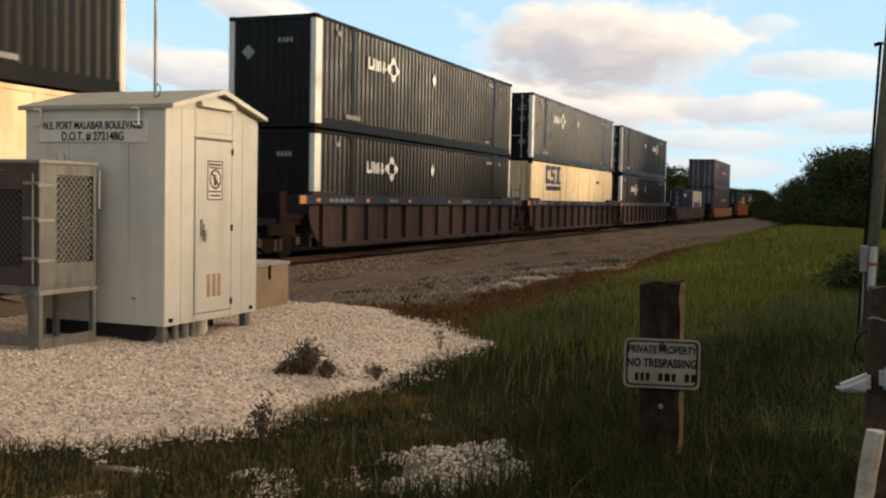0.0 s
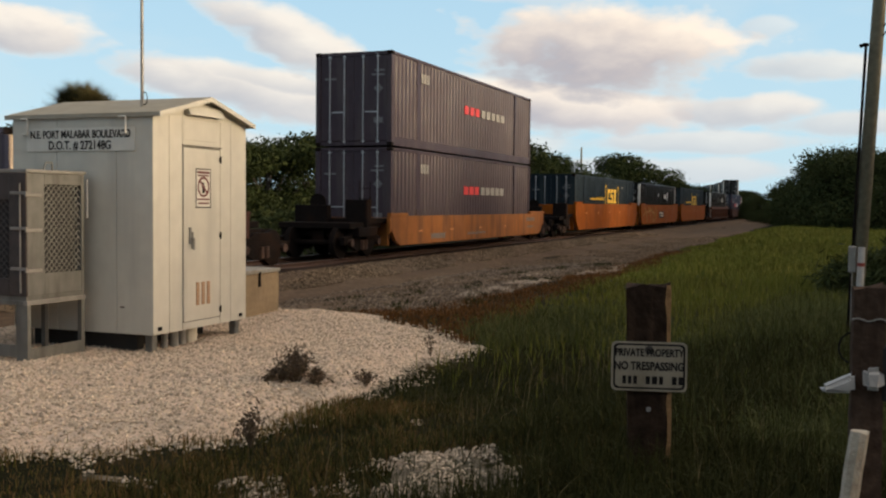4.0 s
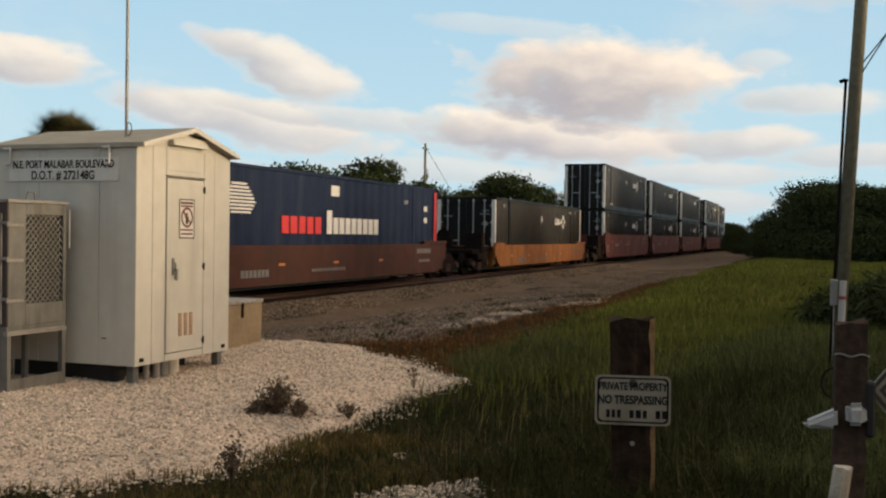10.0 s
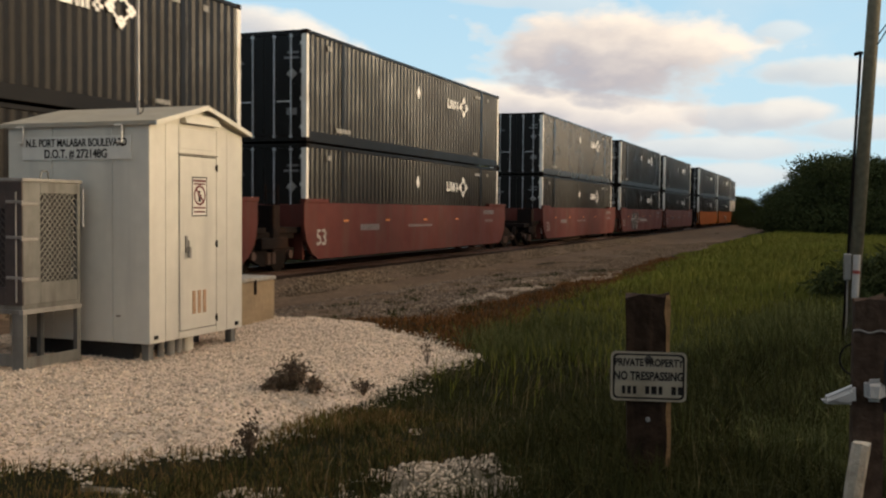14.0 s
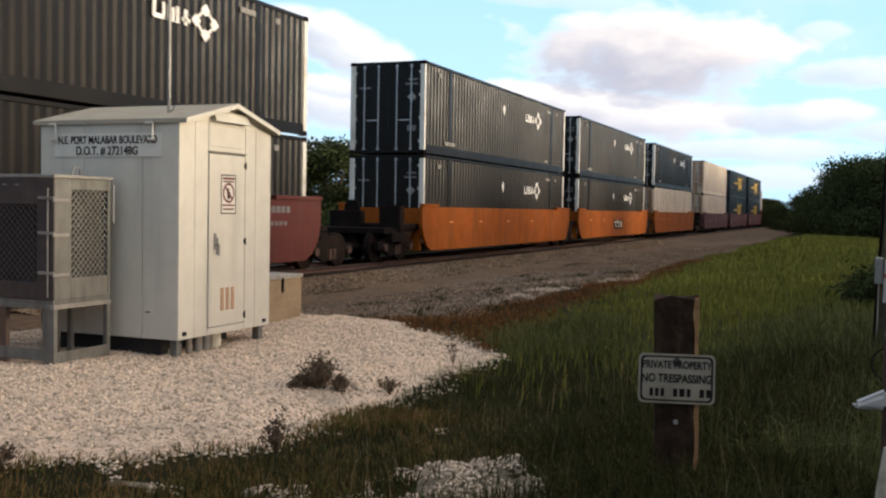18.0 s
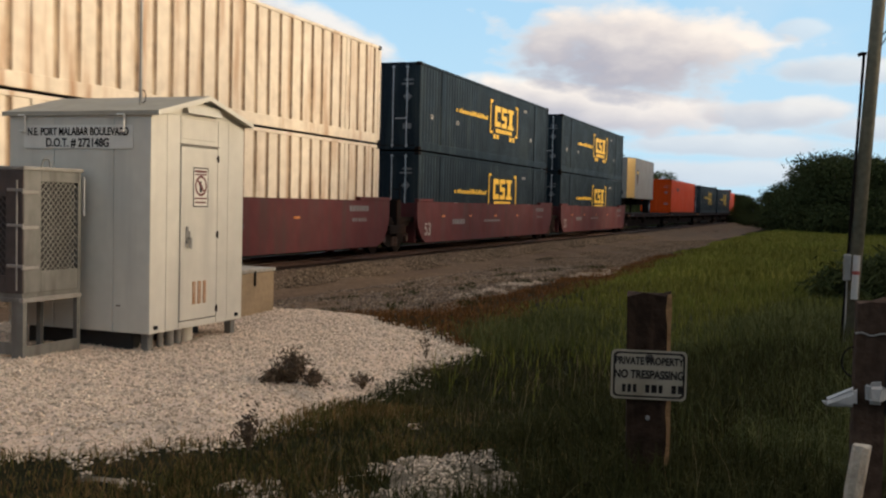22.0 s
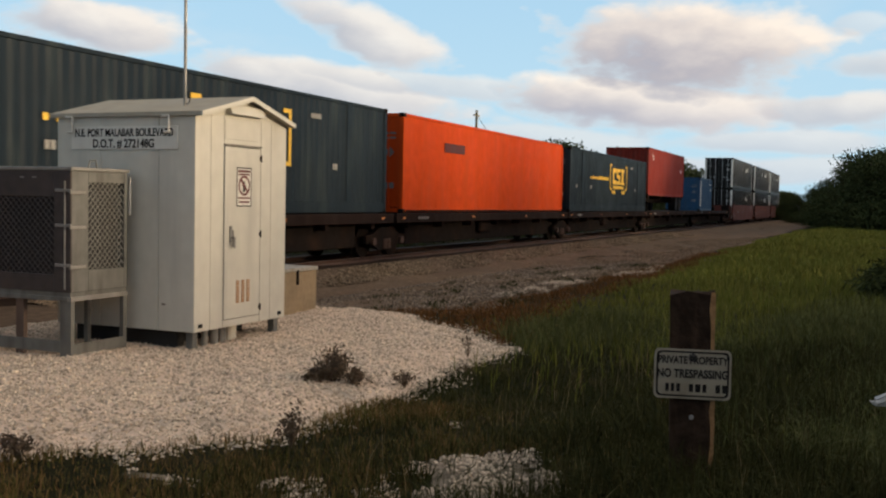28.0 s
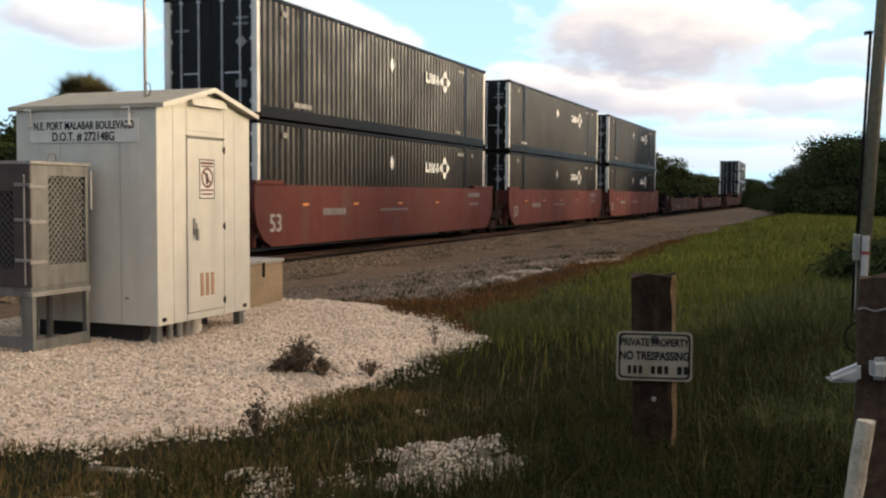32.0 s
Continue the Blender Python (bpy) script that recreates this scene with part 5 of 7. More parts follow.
def bogie(parent, x):
    b = bmesh.new()
    box(b, x - 0.20, x + 0.20, -1.10, 1.10, 0.50, 0.80, bevel=0.02)
    tr = part("bogie", b, "steel", parent, "rusty dark cast steel bogie")
    for s in (-1, 1):
        y = s * 1.03
        bm = bmesh.new()
        prism(bm, [(x - 1.25, 0.40), (x - 1.25, 0.62), (x - 0.85, 0.66), (x - 0.40, 0.86), (x + 0.40, 0.86), (x + 0.85, 0.66), (x + 1.25, 0.62), (x + 1.25, 0.40), (x + 0.95, 0.40), (x + 0.42, 0.20), (x - 0.42, 0.20), (x - 0.95, 0.40)], y - 0.07, y + 0.07)
        part("side_frame", bm, "steel", tr)
        bm = bmesh.new()
        for dx in (-0.12, 0.12):
            rod(bm, (x + dx, y + s * 0.08, 0.24), (x + dx, y + s * 0.08, 0.52), 0.075, sides=8)
        part("spring", bm, "rail", tr)
        for dx in (-0.9, 0.9):
            bm = bmesh.new()
            rod(bm, (x + dx, y + s * 0.07, 0.46), (x + dx, y + s * 0.17, 0.46), 0.11, sides=10)
            part("axle_cap", bm, "rail", tr)
    for dx in (-0.9, 0.9):
        wheelset(tr, x + dx)
    return tr


def scrawl(w, y, fill="seam", stroke="dull_mark", x0=0.0, reach=1.0):
    """Sprayed paint: a dark filled shape with pale wandering strokes."""
    def at_x(x):
        return x0 + 3.2 + (x - 3.2) * reach
    if fill:
        bm = bmesh.new()
        prism(bm, [(at_x(p), q) for p, q in ((3.3, 0.42), (5.5, 0.40), (5.75, 0.9), (5.95, 1.55), (5.5, 1.62), (5.2, 1.2), (4.9, 1.65), (4.4, 1.3), (4.1, 1.66), (3.5, 1.5), (3.2, 1.0))], y - 0.006, y + 0.002)
        part("scrawl", bm, fill, w, "dark sprayed scrawl with pale strokes")
    for pts in (((3.4, 1.45), (3.9, 1.1), (3.6, 0.8), (4.0, 0.5)), ((4.15, 1.55), (4.3, 1.15), (4.7, 0.95), (4.55, 0.55)), ((4.9, 1.55), (5.1, 1.1), (5.25, 0.6), (5.05, 0.45)), ((5.45, 0.45), (5.65, 0.95), (5.85, 1.5), (5.6, 1.58)),
                ((3.2, 0.9), (3.7, 1.5), (4.2, 0.9), (4.6, 1.4)), ((4.4, 1.5), (4.9, 0.8), (5.3, 1.5), (5.6, 0.7))):
        bm = bmesh.new()
        fine = []
        for i in range(13):
            u = i / 12
            b = ((1 - u) ** 3, 3 * u * (1 - u) ** 2, 3 * u * u * (1 - u), u ** 3)
            fine.append((at_x(sum(c * p[0] for c, p in zip(b, pts))), sum(c * p[1] for c, p in zip(b, pts))))
        for (xa, za), (xb, zb) in zip(fine[:-1], fine[1:]):
            rod(bm, (xa, y - 0.003, za), (xb, y - 0.003, zb), 0.028, sides=5, caps=False)
        part("scrawl_stroke", bm, stroke, w)


def well_car(label, paint="s_red", length=16.5, top=1.83, style="plain", right_bogie=False, chord=None, long_mark=None, badge=None, sprayed=False):
    """A well wagon whose load begins at X = 0; the bogie shared with the wagon ahead stands before it."""
    w = thing("well_wagon", label, "rail wagon")
    x0, x1, zb = -0.40, length + 0.50, 0.30
    outline = [(x0, top - 0.55), (x0, top), (x1, top), (x1, top - 0.55), (x1 - 0.12, 0.80), (x1 - 0.42, 0.46), (x1 - 0.80, zb), (x0 + 0.80, zb), (x0 + 0.42, 0.46), (x0 + 0.12, 0.80)]
    for s in (-1, 1):
        y0, y1 = sorted((s * (HALF + 0.05), s * (HALF + 0.16)))
        bm = bmesh.new()
        if style == "plain":
            prism(bm, outline, y0, y1)
            side_ob = part("side_sill", bm, paint, w)
        else:
            ya, yb = sorted((s * (HALF + 0.05), s * (HALF + 0.09)))
            prism(bm, outline, ya, yb)
            side_ob = part("side_sill", bm, paint, w)
            bm = bmesh.new()
            ya, yb = sorted((s * (HALF + 0.04), s * (HALF + 0.24)))
            box(bm, x0 - 0.8, x1 + 0.5, ya, yb, top - 0.24, top, bevel=0.012)
            part("top_chord", bm, chord or paint, w)
            n = 13
            for i in range(n):
                x = 0.2 + (length - 0.4) * i / (n - 1)
                ya, yb = sorted((s * (HALF + 0.05), s * (HALF + 0.21)))
                part("rib", boxes((x - 0.06, x + 0.06, ya, yb, zb + 0.02, top - 0.24), bevel=0.01), paint, side_ob)
            part("bottom_angle", boxes((0.3, length - 0.3, ya, yb, zb - 0.03, zb + 0.09), bevel=0.008), paint, w)
        ya, yb = sorted((s * (HALF + 0.05), s * (HALF + 0.20)))
        for xa, xb in ((x0, 0.9), (x1 - 2.2, x1)):
            part("end_step", boxes((xa, xb, ya, yb, top, top + 0.10), bevel=0.01), paint, w)
    part("floor", boxes((0.1, length - 0.1, -HALF - 0.05, HALF + 0.05, zb - 0.02, zb + 0.06)), "steel", w)
    for xa, xb in ((-1.40, -0.12), (length + 0.12, length + 1.30)):
        part("end_platform", boxes((xa, xb, -1.25, 1.25, 1.0, 1.16), (xa, xb, -0.35, 0.35, 0.72, 1.0), bevel=0.02), "steel", w, "dark end platform over the bogie")
        part("bulkhead", boxes(((-0.16, -0.06, -1.30, 1.30, zb, top - 0.05) if xa < 0 else (length + 0.06, length + 0.16, -1.30, 1.30, zb, top - 0.05)), bevel=0.01), paint, w)
    # bolster and gear blocks made large to fill the shaded gap between wagons
    part("body_bolster", boxes((-2.55, -0.4, -1.18, 1.18, 0.86, 1.04), (-2.2, -0.9, -1.30, 1.30, 0.62, 0.90), bevel=0.02), "steel", w)
    part("end_gear", boxes((-1.62, -1.30, -1.28, -0.55, 0.55, 1.72), (-1.55, -1.25, 0.1, 1.2, 0.9, 1.55), (-2.3, -0.7, -0.2, 0.2, 0.5, 0.86), bevel=0.02), "steel", w, "dark end gear and filler blocks for the shaded gap")
    bogie(w, -1.50)
    if right_bogie:
        bogie(w, length + 1.75)
        bm = boxes((length + 1.4, length + 3.4, -0.12, 0.12, 0.72, 0.92), bevel=0.02)
        part("coupler", bm, "steel", w)
    bm = bmesh.new()
    for y in (-1.22, -0.86):
        rod(bm, (-1.30, y, 0.7), (-1.30, y, 2.25), 0.016, sides=6)
    for k in range(5):
        z = 0.78 + 0.32 * k
        rod(bm, (-1.30, -1.22, z), (-1.30, -0.86, z), 0.013, sides=6)
    part("ladder", bm, "steel", w)
    bm = bmesh.new()
    rod(bm, (-1.28, 0.55, 1.62), (-1.24, 0.55, 1.62), 0.28, sides=16)
    rod(bm, (-1.26, 0.55, 1.1), (-1.26, 0.55, 1.62), 0.03, sides=6)
    part("brake_wheel", bm, "steel", w)
    ymark = -(HALF + (0.16 if style == "plain" else 0.245))
    if style == "plain":
        if paint != "s_orange":
            tagged(part("number_mark", mark_block([(14.2 + 0.22 * i, 14.36 + 0.22 * i, top - 0.32, top - 0.16) for i in range(6)] + [(14.4 + 0.2 * i, 14.52 + 0.2 * i, top - 0.62, top - 0.52) for i in range(5)] + [(3.0 + 0.19 * i, 3.14 + 0.19 * i, top - 0.78, top - 0.60) for i in range(7)] + [(6.6 + 0.19 * i, 6.72 + 0.19 * i, top - 0.72, top - 0.64) for i in range(11)], ymark), "faint_mark", w), kind="stuff")
        marks("reflector", [(x, x + 0.30, top - 0.52, top - 0.46) for x in (1.9, 4.8, 7.9, 11.0)], "amber", w, ymark)
        if paint in ("s_red", "s_maroon"):
            letters("length_mark", "53", 0.60, "dull_mark", w, Matrix.Translation((0.55, ymark - 0.006, max(top - 0.95, 0.72))) @ FACE_RIGHT)
    else:
        marks("end_reflector", [(-1.15, -0.85, top - 0.22, top - 0.02)], "amber", w, ymark)
        marks("reflector", [(x, x + 0.20, top - 0.17, top - 0.08) for x in (-0.3, 2.6, 5.6, 9.0, 13.2, 16.3)], "amber", w, ymark)
        tagged(part("number_mark", mark_block([(0.4 + 0.3 * i, 0.6 + 0.3 * i, top - 0.17, top - 0.08) for i in range(5)] + [(4.2 + 0.22 * i, 4.36 + 0.22 * i, top - 0.17, top - 0.07) for i in range(3)] + [(10.4 + 0.22 * i, 10.56 + 0.22 * i, top - 0.17, top - 0.07) for i in range(4)], ymark), "faint_mark", w), kind="stuff")
    if long_mark:
        marks("letter_bar", [(6.2, 6.30, 0.94, 1.22), (6.42, 6.52, 0.94, 1.22), (6.64, 6.74, 0.94, 1.22)] + [(6.88 + 0.20 * i, 7.03 + 0.20 * i, 0.94, 1.10 + (0.08 if i == 0 else 0)) for i in range(13)], "dull_mark", w, ymark)
        scrawl(w, ymark)
    if sprayed:
        scrawl(w, ymark, None, "spray", -2.6, 2.1)
    if badge:
        part("badge", mark_block([(7.3, 9.5, 0.70, 1.22)], ymark), "black_paint", w)
        bars = []
        for i in range(2):
            bars += [(7.48 + 0.62 * i, 8.02 + 0.62 * i, 1.04, 1.14), (7.67 + 0.62 * i, 7.83 + 0.62 * i, 0.78, 1.04)]
        part("badge_face", mark_block(bars + [(8.74, 8.94, 1.0, 1.14), (9.12, 9.32, 1.0, 1.14), (8.88, 9.18, 0.91, 1.0), (8.74, 8.94, 0.78, 0.91), (9.12, 9.32, 0.78, 0.91)], ymark - 0.006), "post_white", w)
    return w


def flat_car(label, length, right_bogie=True):
    """A low spine wagon with a narrow deck."""
    w = thing("spine_wagon", label, "rail wagon")
    part("deck", boxes((0.1, length - 0.1, -1.32, 1.32, 1.12, 1.24), bevel=0.015), "s_flat", w)
    part("centre_sill", boxes((0.9, length - 0.9, -0.42, 0.42, 0.36, 1.12), bevel=0.02), "s_flat", w)
    for s in (-1, 1):
        ya, yb = sorted((s * 1.30, s * 1.40))
        part("side_rail", boxes((0.1, length - 0.1, ya, yb, 0.98, 1.26), bevel=0.012), "s_flat", w)
    n = 7
    for i in range(n):
        x = 1.2 + (length - 2.4) * i / (n - 1)
        part("cross_bearer", boxes((x - 0.08, x + 0.08, -1.28, 1.28, 0.82, 1.12), bevel=0.01), "s_flat", w)
    marks("reflector", [(x, x + 0.16, 1.09, 1.15) for x in (0.5, length * 0.34, length * 0.66, length - 0.9)], "amber", w, -1.40)
    part("number_mark", mark_block([(1.6 + 0.20 * i, 1.74 + 0.20 * i, 1.08, 1.16) for i in range(4)], -1.40), "faint_mark", w)
    bogie(w, 0.0)
    if right_bogie:
        bogie(w, length - 0.0)
    # dark boxes added to close the view below the deck, which lies in shade
    for s in (-1, 1):
        ya, yb = sorted((s * 0.55, s * 0.95))
        part("under_gear", boxes((1.6, length - 1.6, ya, yb, 0.30, 0.98), bevel=0.03), "steel", w)
    part("brake_cylinder", boxes((length * 0.42, length * 0.42 + 1.1, -1.15, -0.97, 0.55, 0.95), bevel=0.06), "steel", w)
    return w


def box_trailer():
    t = thing("box_trailer", "short pale grey box trailer riding on a spine wagon", "trailer")
    L, z0, z1 = 8.75, 1.07, 3.93
    part("side_wall", boxes((0.72, L, -HALF + 0.02, -HALF + 0.06, z0, z1 - 0.05)), "c_silver", t)
    part("side_wall", boxes((0.72, L, HALF - 0.06, HALF - 0.02, z0, z1 - 0.05)), "c_silver", t)
    part("front_wall", boxes((0.0, 0.04, -HALF + 0.45, HALF - 0.45, z0, z1 - 0.05)), "c_silver", t)
    part("rear_door", boxes((L - 0.04, L, -HALF + 0.06, HALF - 0.06, z0, z1 - 0.05)), "c_silver", t)
    for s in (-1, 1):
        bm = bmesh.new()
        # flat facet, angled to throw the low sun back as a glint
        pts = [(0.0, s * (HALF - 0.45)), (0.03, s * (HALF - 0.425)), (0.69, s * (HALF - 0.035)), (0.72, s * (HALF - 0.02))]
        lo = [bm.verts.new((x, y, z0)) for x, y in pts]
        hi = [bm.verts.new((x, y, z1 - 0.05)) for x, y in pts]
        for i in range(3):
            f = (lo[i], lo[i + 1], hi[i + 1], hi[i])
            bm.faces.new(f if s < 0 else f[::-1])
        part("corner_panel", bm, "chrome", t, "bare metal corner panel tinted gold for the low sun")
    part("roof", boxes((0.02, L, -HALF + 0.46, HALF - 0.46, z1 - 0.05, z1), (0.72, L, -HALF + 0.04, HALF - 0.04, z1 - 0.046, z1 - 0.004)), "c_silver", t)
    part("top_rail", boxes((0.7, L, -HALF, -HALF + 0.05, z1 - 0.28, z1 - 0.22), (0.7, L, -HALF, -HALF + 0.05, z1 - 0.04, z1 - 0.01), bevel=0.008), "c_silver", t)
    part("bottom_rail", boxes((0.7, L, -HALF, -HALF + 0.06, z0 - 0.02, z0 + 0.14), (0.7, L, HALF - 0.06, HALF, z0 - 0.02, z0 + 0.14), bevel=0.008), "c_silver", t)
    part("floor", boxes((0.2, L, -HALF + 0.08, HALF - 0.08, z0 - 0.06, z0 + 0.02)), "steel", t)
    bm = bmesh.new()
    prism(bm, [(1.32, 3.0), (1.32, 2.4), (1.72, 1.95), (2.12, 2.4), (2.12, 3.0), (1.72, 3.15)], -HALF + 0.010, -HALF + 0.018)
    part("shield_mark", bm, "brown_panel", t)
    part("shield_top", boxes((1.40, 2.04, -HALF + 0.004, -HALF + 0.012, 2.80, 2.98)), "yellow", t)
    part("vent", boxes((-0.03, 0.0, -0.6, -0.1, z0 + 0.25, z0 + 0.55), bevel=0.008), "steel", t)
    part("running_gear", boxes((L - 2.6, L - 0.3, -0.55, 0.55, 0.62, z0 - 0.04), bevel=0.02), "steel", t)
    part("hitch_plate", boxes((0.5, 1.5, -0.5, 0.5, 0.4, z0 - 0.04), bevel=0.02), "steel", t)
    for s in (-1, 1):
        bm = bmesh.new()
        rod(bm, (L - 1.1, s * 0.75, 0.50), (L - 1.1, s * 1.22, 0.50), 0.50, sides=26)
        part("wheel", bm, "black_paint", t, "black tyre")
        bm = bmesh.new()
        rod(bm, (L - 1.1, s * 1.2, 0.50), (L - 1.1, s * 1.235, 0.50), 0.24, sides=16)
        part("rim", bm, "galv", t)
        part("landing_leg", boxes((2.0, 2.12, s * 0.8 - 0.06, s * 0.8 + 0.06, 0.0, z0 - 0.04), bevel=0.01), "steel", t)
    part("mud_flap", boxes((L - 0.42, L - 0.40, -1.2, -0.7, 0.2, z0 - 0.05)), "black_paint", t)
    return t


def chassis(length=12.2):
    """A skeletal road chassis under the raised box."""
    c = thing("container_chassis", "dark steel skeleton road chassis carrying a red box", "chassis")
    part("frame", boxes((0.2, length, -0.62, -0.42, 0.55, 0.92), (0.2, length, 0.42, 0.62, 0.55, 0.92), bevel=0.015), "steel", c)
    for x in (0.3, 4.0, 8.0, length - 0.3):
        part("cross_member", boxes((x - 0.1, x + 0.1, -1.25, 1.25, 0.78, 0.95), bevel=0.012), "steel", c)
    for x in (length - 2.3, length - 1.0):
        for s in (-1, 1):
            bm = bmesh.new()
            rod(bm, (x, s * 0.75, 0.50), (x, s * 1.24, 0.50), 0.50, sides=26)
            part("wheel", bm, "black_paint", c, "black tyre")
    for s in (-1, 1):
        part("landing_leg", boxes((2.4, 2.52, s * 0.7 - 0.06, s * 0.7 + 0.06, 0.0, 0.6), bevel=0.01), "steel", c)
    part("hitch_stand", boxes((0.5, 1.2, -0.4, 0.4, 0.0, 0.56), bevel=0.03), "s_flat", c)
    return c


# prototypes, then copies down the train
PROTO = {}


def proto(key, make):
    """The first call returns the thing itself, later ones a copy."""
    if key not in PROTO:
        PROTO[key] = make()
        return PROTO[key]
    return copy_thing(PROTO[key], Matrix.Identity(4))


BLACK = "black corrugated 53-foot container with pale posts and white emblem"


def make_box(kind):
    if kind == "black_l":
        return freight_container("black corrugated 53-foot container with wide pale posts, emblem ahead", paint="c_black", emblem="white", emblem_x=3.1, post_width=0.34, doors=False)
    if kind == "black":
        return freight_container(BLACK, paint="c_black", emblem="white", emblem_x=10.5)
    if kind == "grey_l":
        return freight_container("weathered corrugated 53-foot container, sunlit sheen in its grey-brown, white emblem", paint="c_grey", emblem="white", emblem_x=3.4, end_paint="c_black", post_width=0.30)
    if kind == "grey":
        return freight_container("weathered corrugated 53-foot container, sunlit sheen in its grey-brown, emblem behind", paint="c_grey", emblem="white", emblem_x=10.5, end_paint="c_black")
    if kind == "cream":
        c = freight_container("cream 53-foot container with dark blue block emblem", paint="c_cream", posts="c_cream", ribs=0.014, pitch=0.6, doors=False)
        emblem_yellow(c, 2.35, 2.42, "navy_mark", bracket=False)
        marks("caption_bar", [(2.5 + 0.32 * i, 2.74 + 0.32 * i, 1.70, 1.90) for i in range(8)], "navy_mark", c)
        numbers(c, 12.5, 2.2, 6, 0.14, "navy_mark")
        return c
    if kind == "white":
        return freight_container("cream-white ribbed 53-foot container with rust-stained ends", paint="c_white", posts="c_white", ribs=0.050, pitch=0.55, slot=1, end_paint="c_rusty")
    if kind == "green":
        return freight_container("dark blue-green 53-foot container with yellow block emblem", paint="c_green", posts="c_green", ribs=0.012, emblem="yellow")
    if kind == "pacer":
        c = freight_container("blue 53-foot container with red and white lettering bars", paint="c_blue", posts="c_navy", ribs=0.012, pitch=0.6, end_paint="c_navy")
        part("red_stripe", mark_block([(16.18, 16.40, 0.30, 2.8), (0.02, 0.14, 0.30, 2.8)]), "red_mark", c)
        marks("letter_bar", [(5.2 + 0.46 * i, 5.56 + 0.46 * i, 1.28, 1.74) for i in range(5)], "red_mark", c)
        marks("letter_bar", [(7.75 + 0.40 * i, 8.06 + 0.40 * i, 1.28, 1.74 + (0.2 if i == 0 else 0)) for i in range(9)], "white_mark", c)
        part("emblem", mark_block([(2.6 + 0.05 * abs(i - 4), 3.9 - 0.08 * abs(i - 3), 1.75 + 0.085 * i, 1.80 + 0.085 * i) for i in range(9)]), "white_mark", c)
        part("decal", mark_block([(8.0, 8.5, 2.35, 2.65)]), "white_mark", c)
        numbers(c, 13.4, 2.3, 3, 0.13)
        numbers(c, 15.2, 2.1, 2, 0.18, "white_mark")
        numbers(c, 15.2, 1.7, 2, 0.18, "white_mark")
        return c
    if kind == "orange":
        c = freight_container("bright orange-red 53-foot container", paint="c_orange", posts="c_orange", ribs=0.008, pitch=1.2, domestic=False, end_paint="c_orange")
        part("name_bar", mark_block([(3.1, 4.85, 1.95, 2.25)]), "s_maroon", c)
        part("edge_strip", mark_block([(0.2, 16.3, 0.03, 0.09)]), "s_flat", c)
        return c
    if kind == "brick":
        c = freight_container("plain brick-red 40-foot container", length=12.3, paint="c_brick", posts="c_brick", ribs=0.012, pitch=0.3, domestic=False, doors=False)
        numbers(c, 10.9, 1.7, 2, 0.2, "white_mark")
        part("mark", mark_block([(1.15, 1.55, 2.42, 2.48), (1.15, 1.22, 2.48, 2.62), (1.3, 1.6, 2.24, 2.30)]), "white_mark", c)
        return c
    if kind == "sky":
        c = freight_container("bright blue 20-foot container with a white vertical stripe", length=6.2, height=2.62, paint="c_sky", posts="c_sky", ribs=0.03, pitch=0.26, domestic=False)
        part("stripe", mark_block([(0.24, 0.70, 0.35, 2.35)]), "white_mark", c)
        part("stripe_lettering", mark_block([(0.32, 0.62, 0.45 + 0.24 * i, 0.60 + 0.24 * i) for i in range(8)], -HALF - 0.006), "c_sky", c)
        numbers(c, 5.2, 2.1, 3, 0.14, "white_mark")
        numbers(c, 5.4, 1.6, 2, 0.2, "white_mark")
        return c
    if kind == "navy20":
        c = freight_container("dark navy 20-foot container with a small red and white mark", length=6.05, height=2.55, paint="c_navy", posts="c_navy", ribs=0.03, pitch=0.26, domestic=False)
        part("mark", mark_block([(0.55, 0.95, 1.98, 2.22)]), "red_mark", c)
        part("mark", mark_block([(1.0, 1.9, 1.98, 2.22)]), "white_mark", c)
        return c
    if kind == "cream20":
        c = freight_container("cream 20-foot container with dark lettering bars", length=6.1, height=2.55, paint="c_white", posts="c_white", ribs=0.03, pitch=0.26, domestic=False)
        marks("letter_bar", [(1.0 + 0.82 * i, 1.6 + 0.82 * i, 0.95, 1.55) for i in range(5)], "navy_mark", c)
        return c
    if kind == "maroon":
        c = freight_container("dusky maroon and grey 48-foot container", length=15.2, paint="c_maroon", posts="c_maroon", ribs=0.03, pitch=0.3, domestic=True)
        marks("letter_bar", [(6.6 + 0.6 * i, 7.05 + 0.6 * i, 1.55, 1.85) for i in range(3)], "red_mark", c)
        marks("letter_bar", [(8.5 + 0.6 * i, 8.95 + 0.6 * i, 1.55, 1.85) for i in range(5)], "dull_mark", c)
        numbers(c, 2.4, 2.2, 3, 0.3)
        return c


def load(kind, s, z, label=""):
    c = proto(kind, lambda: make_box(kind))
    tagged(c, label, group="containers on the train")
    return rolls(c, s, 0.0, z)


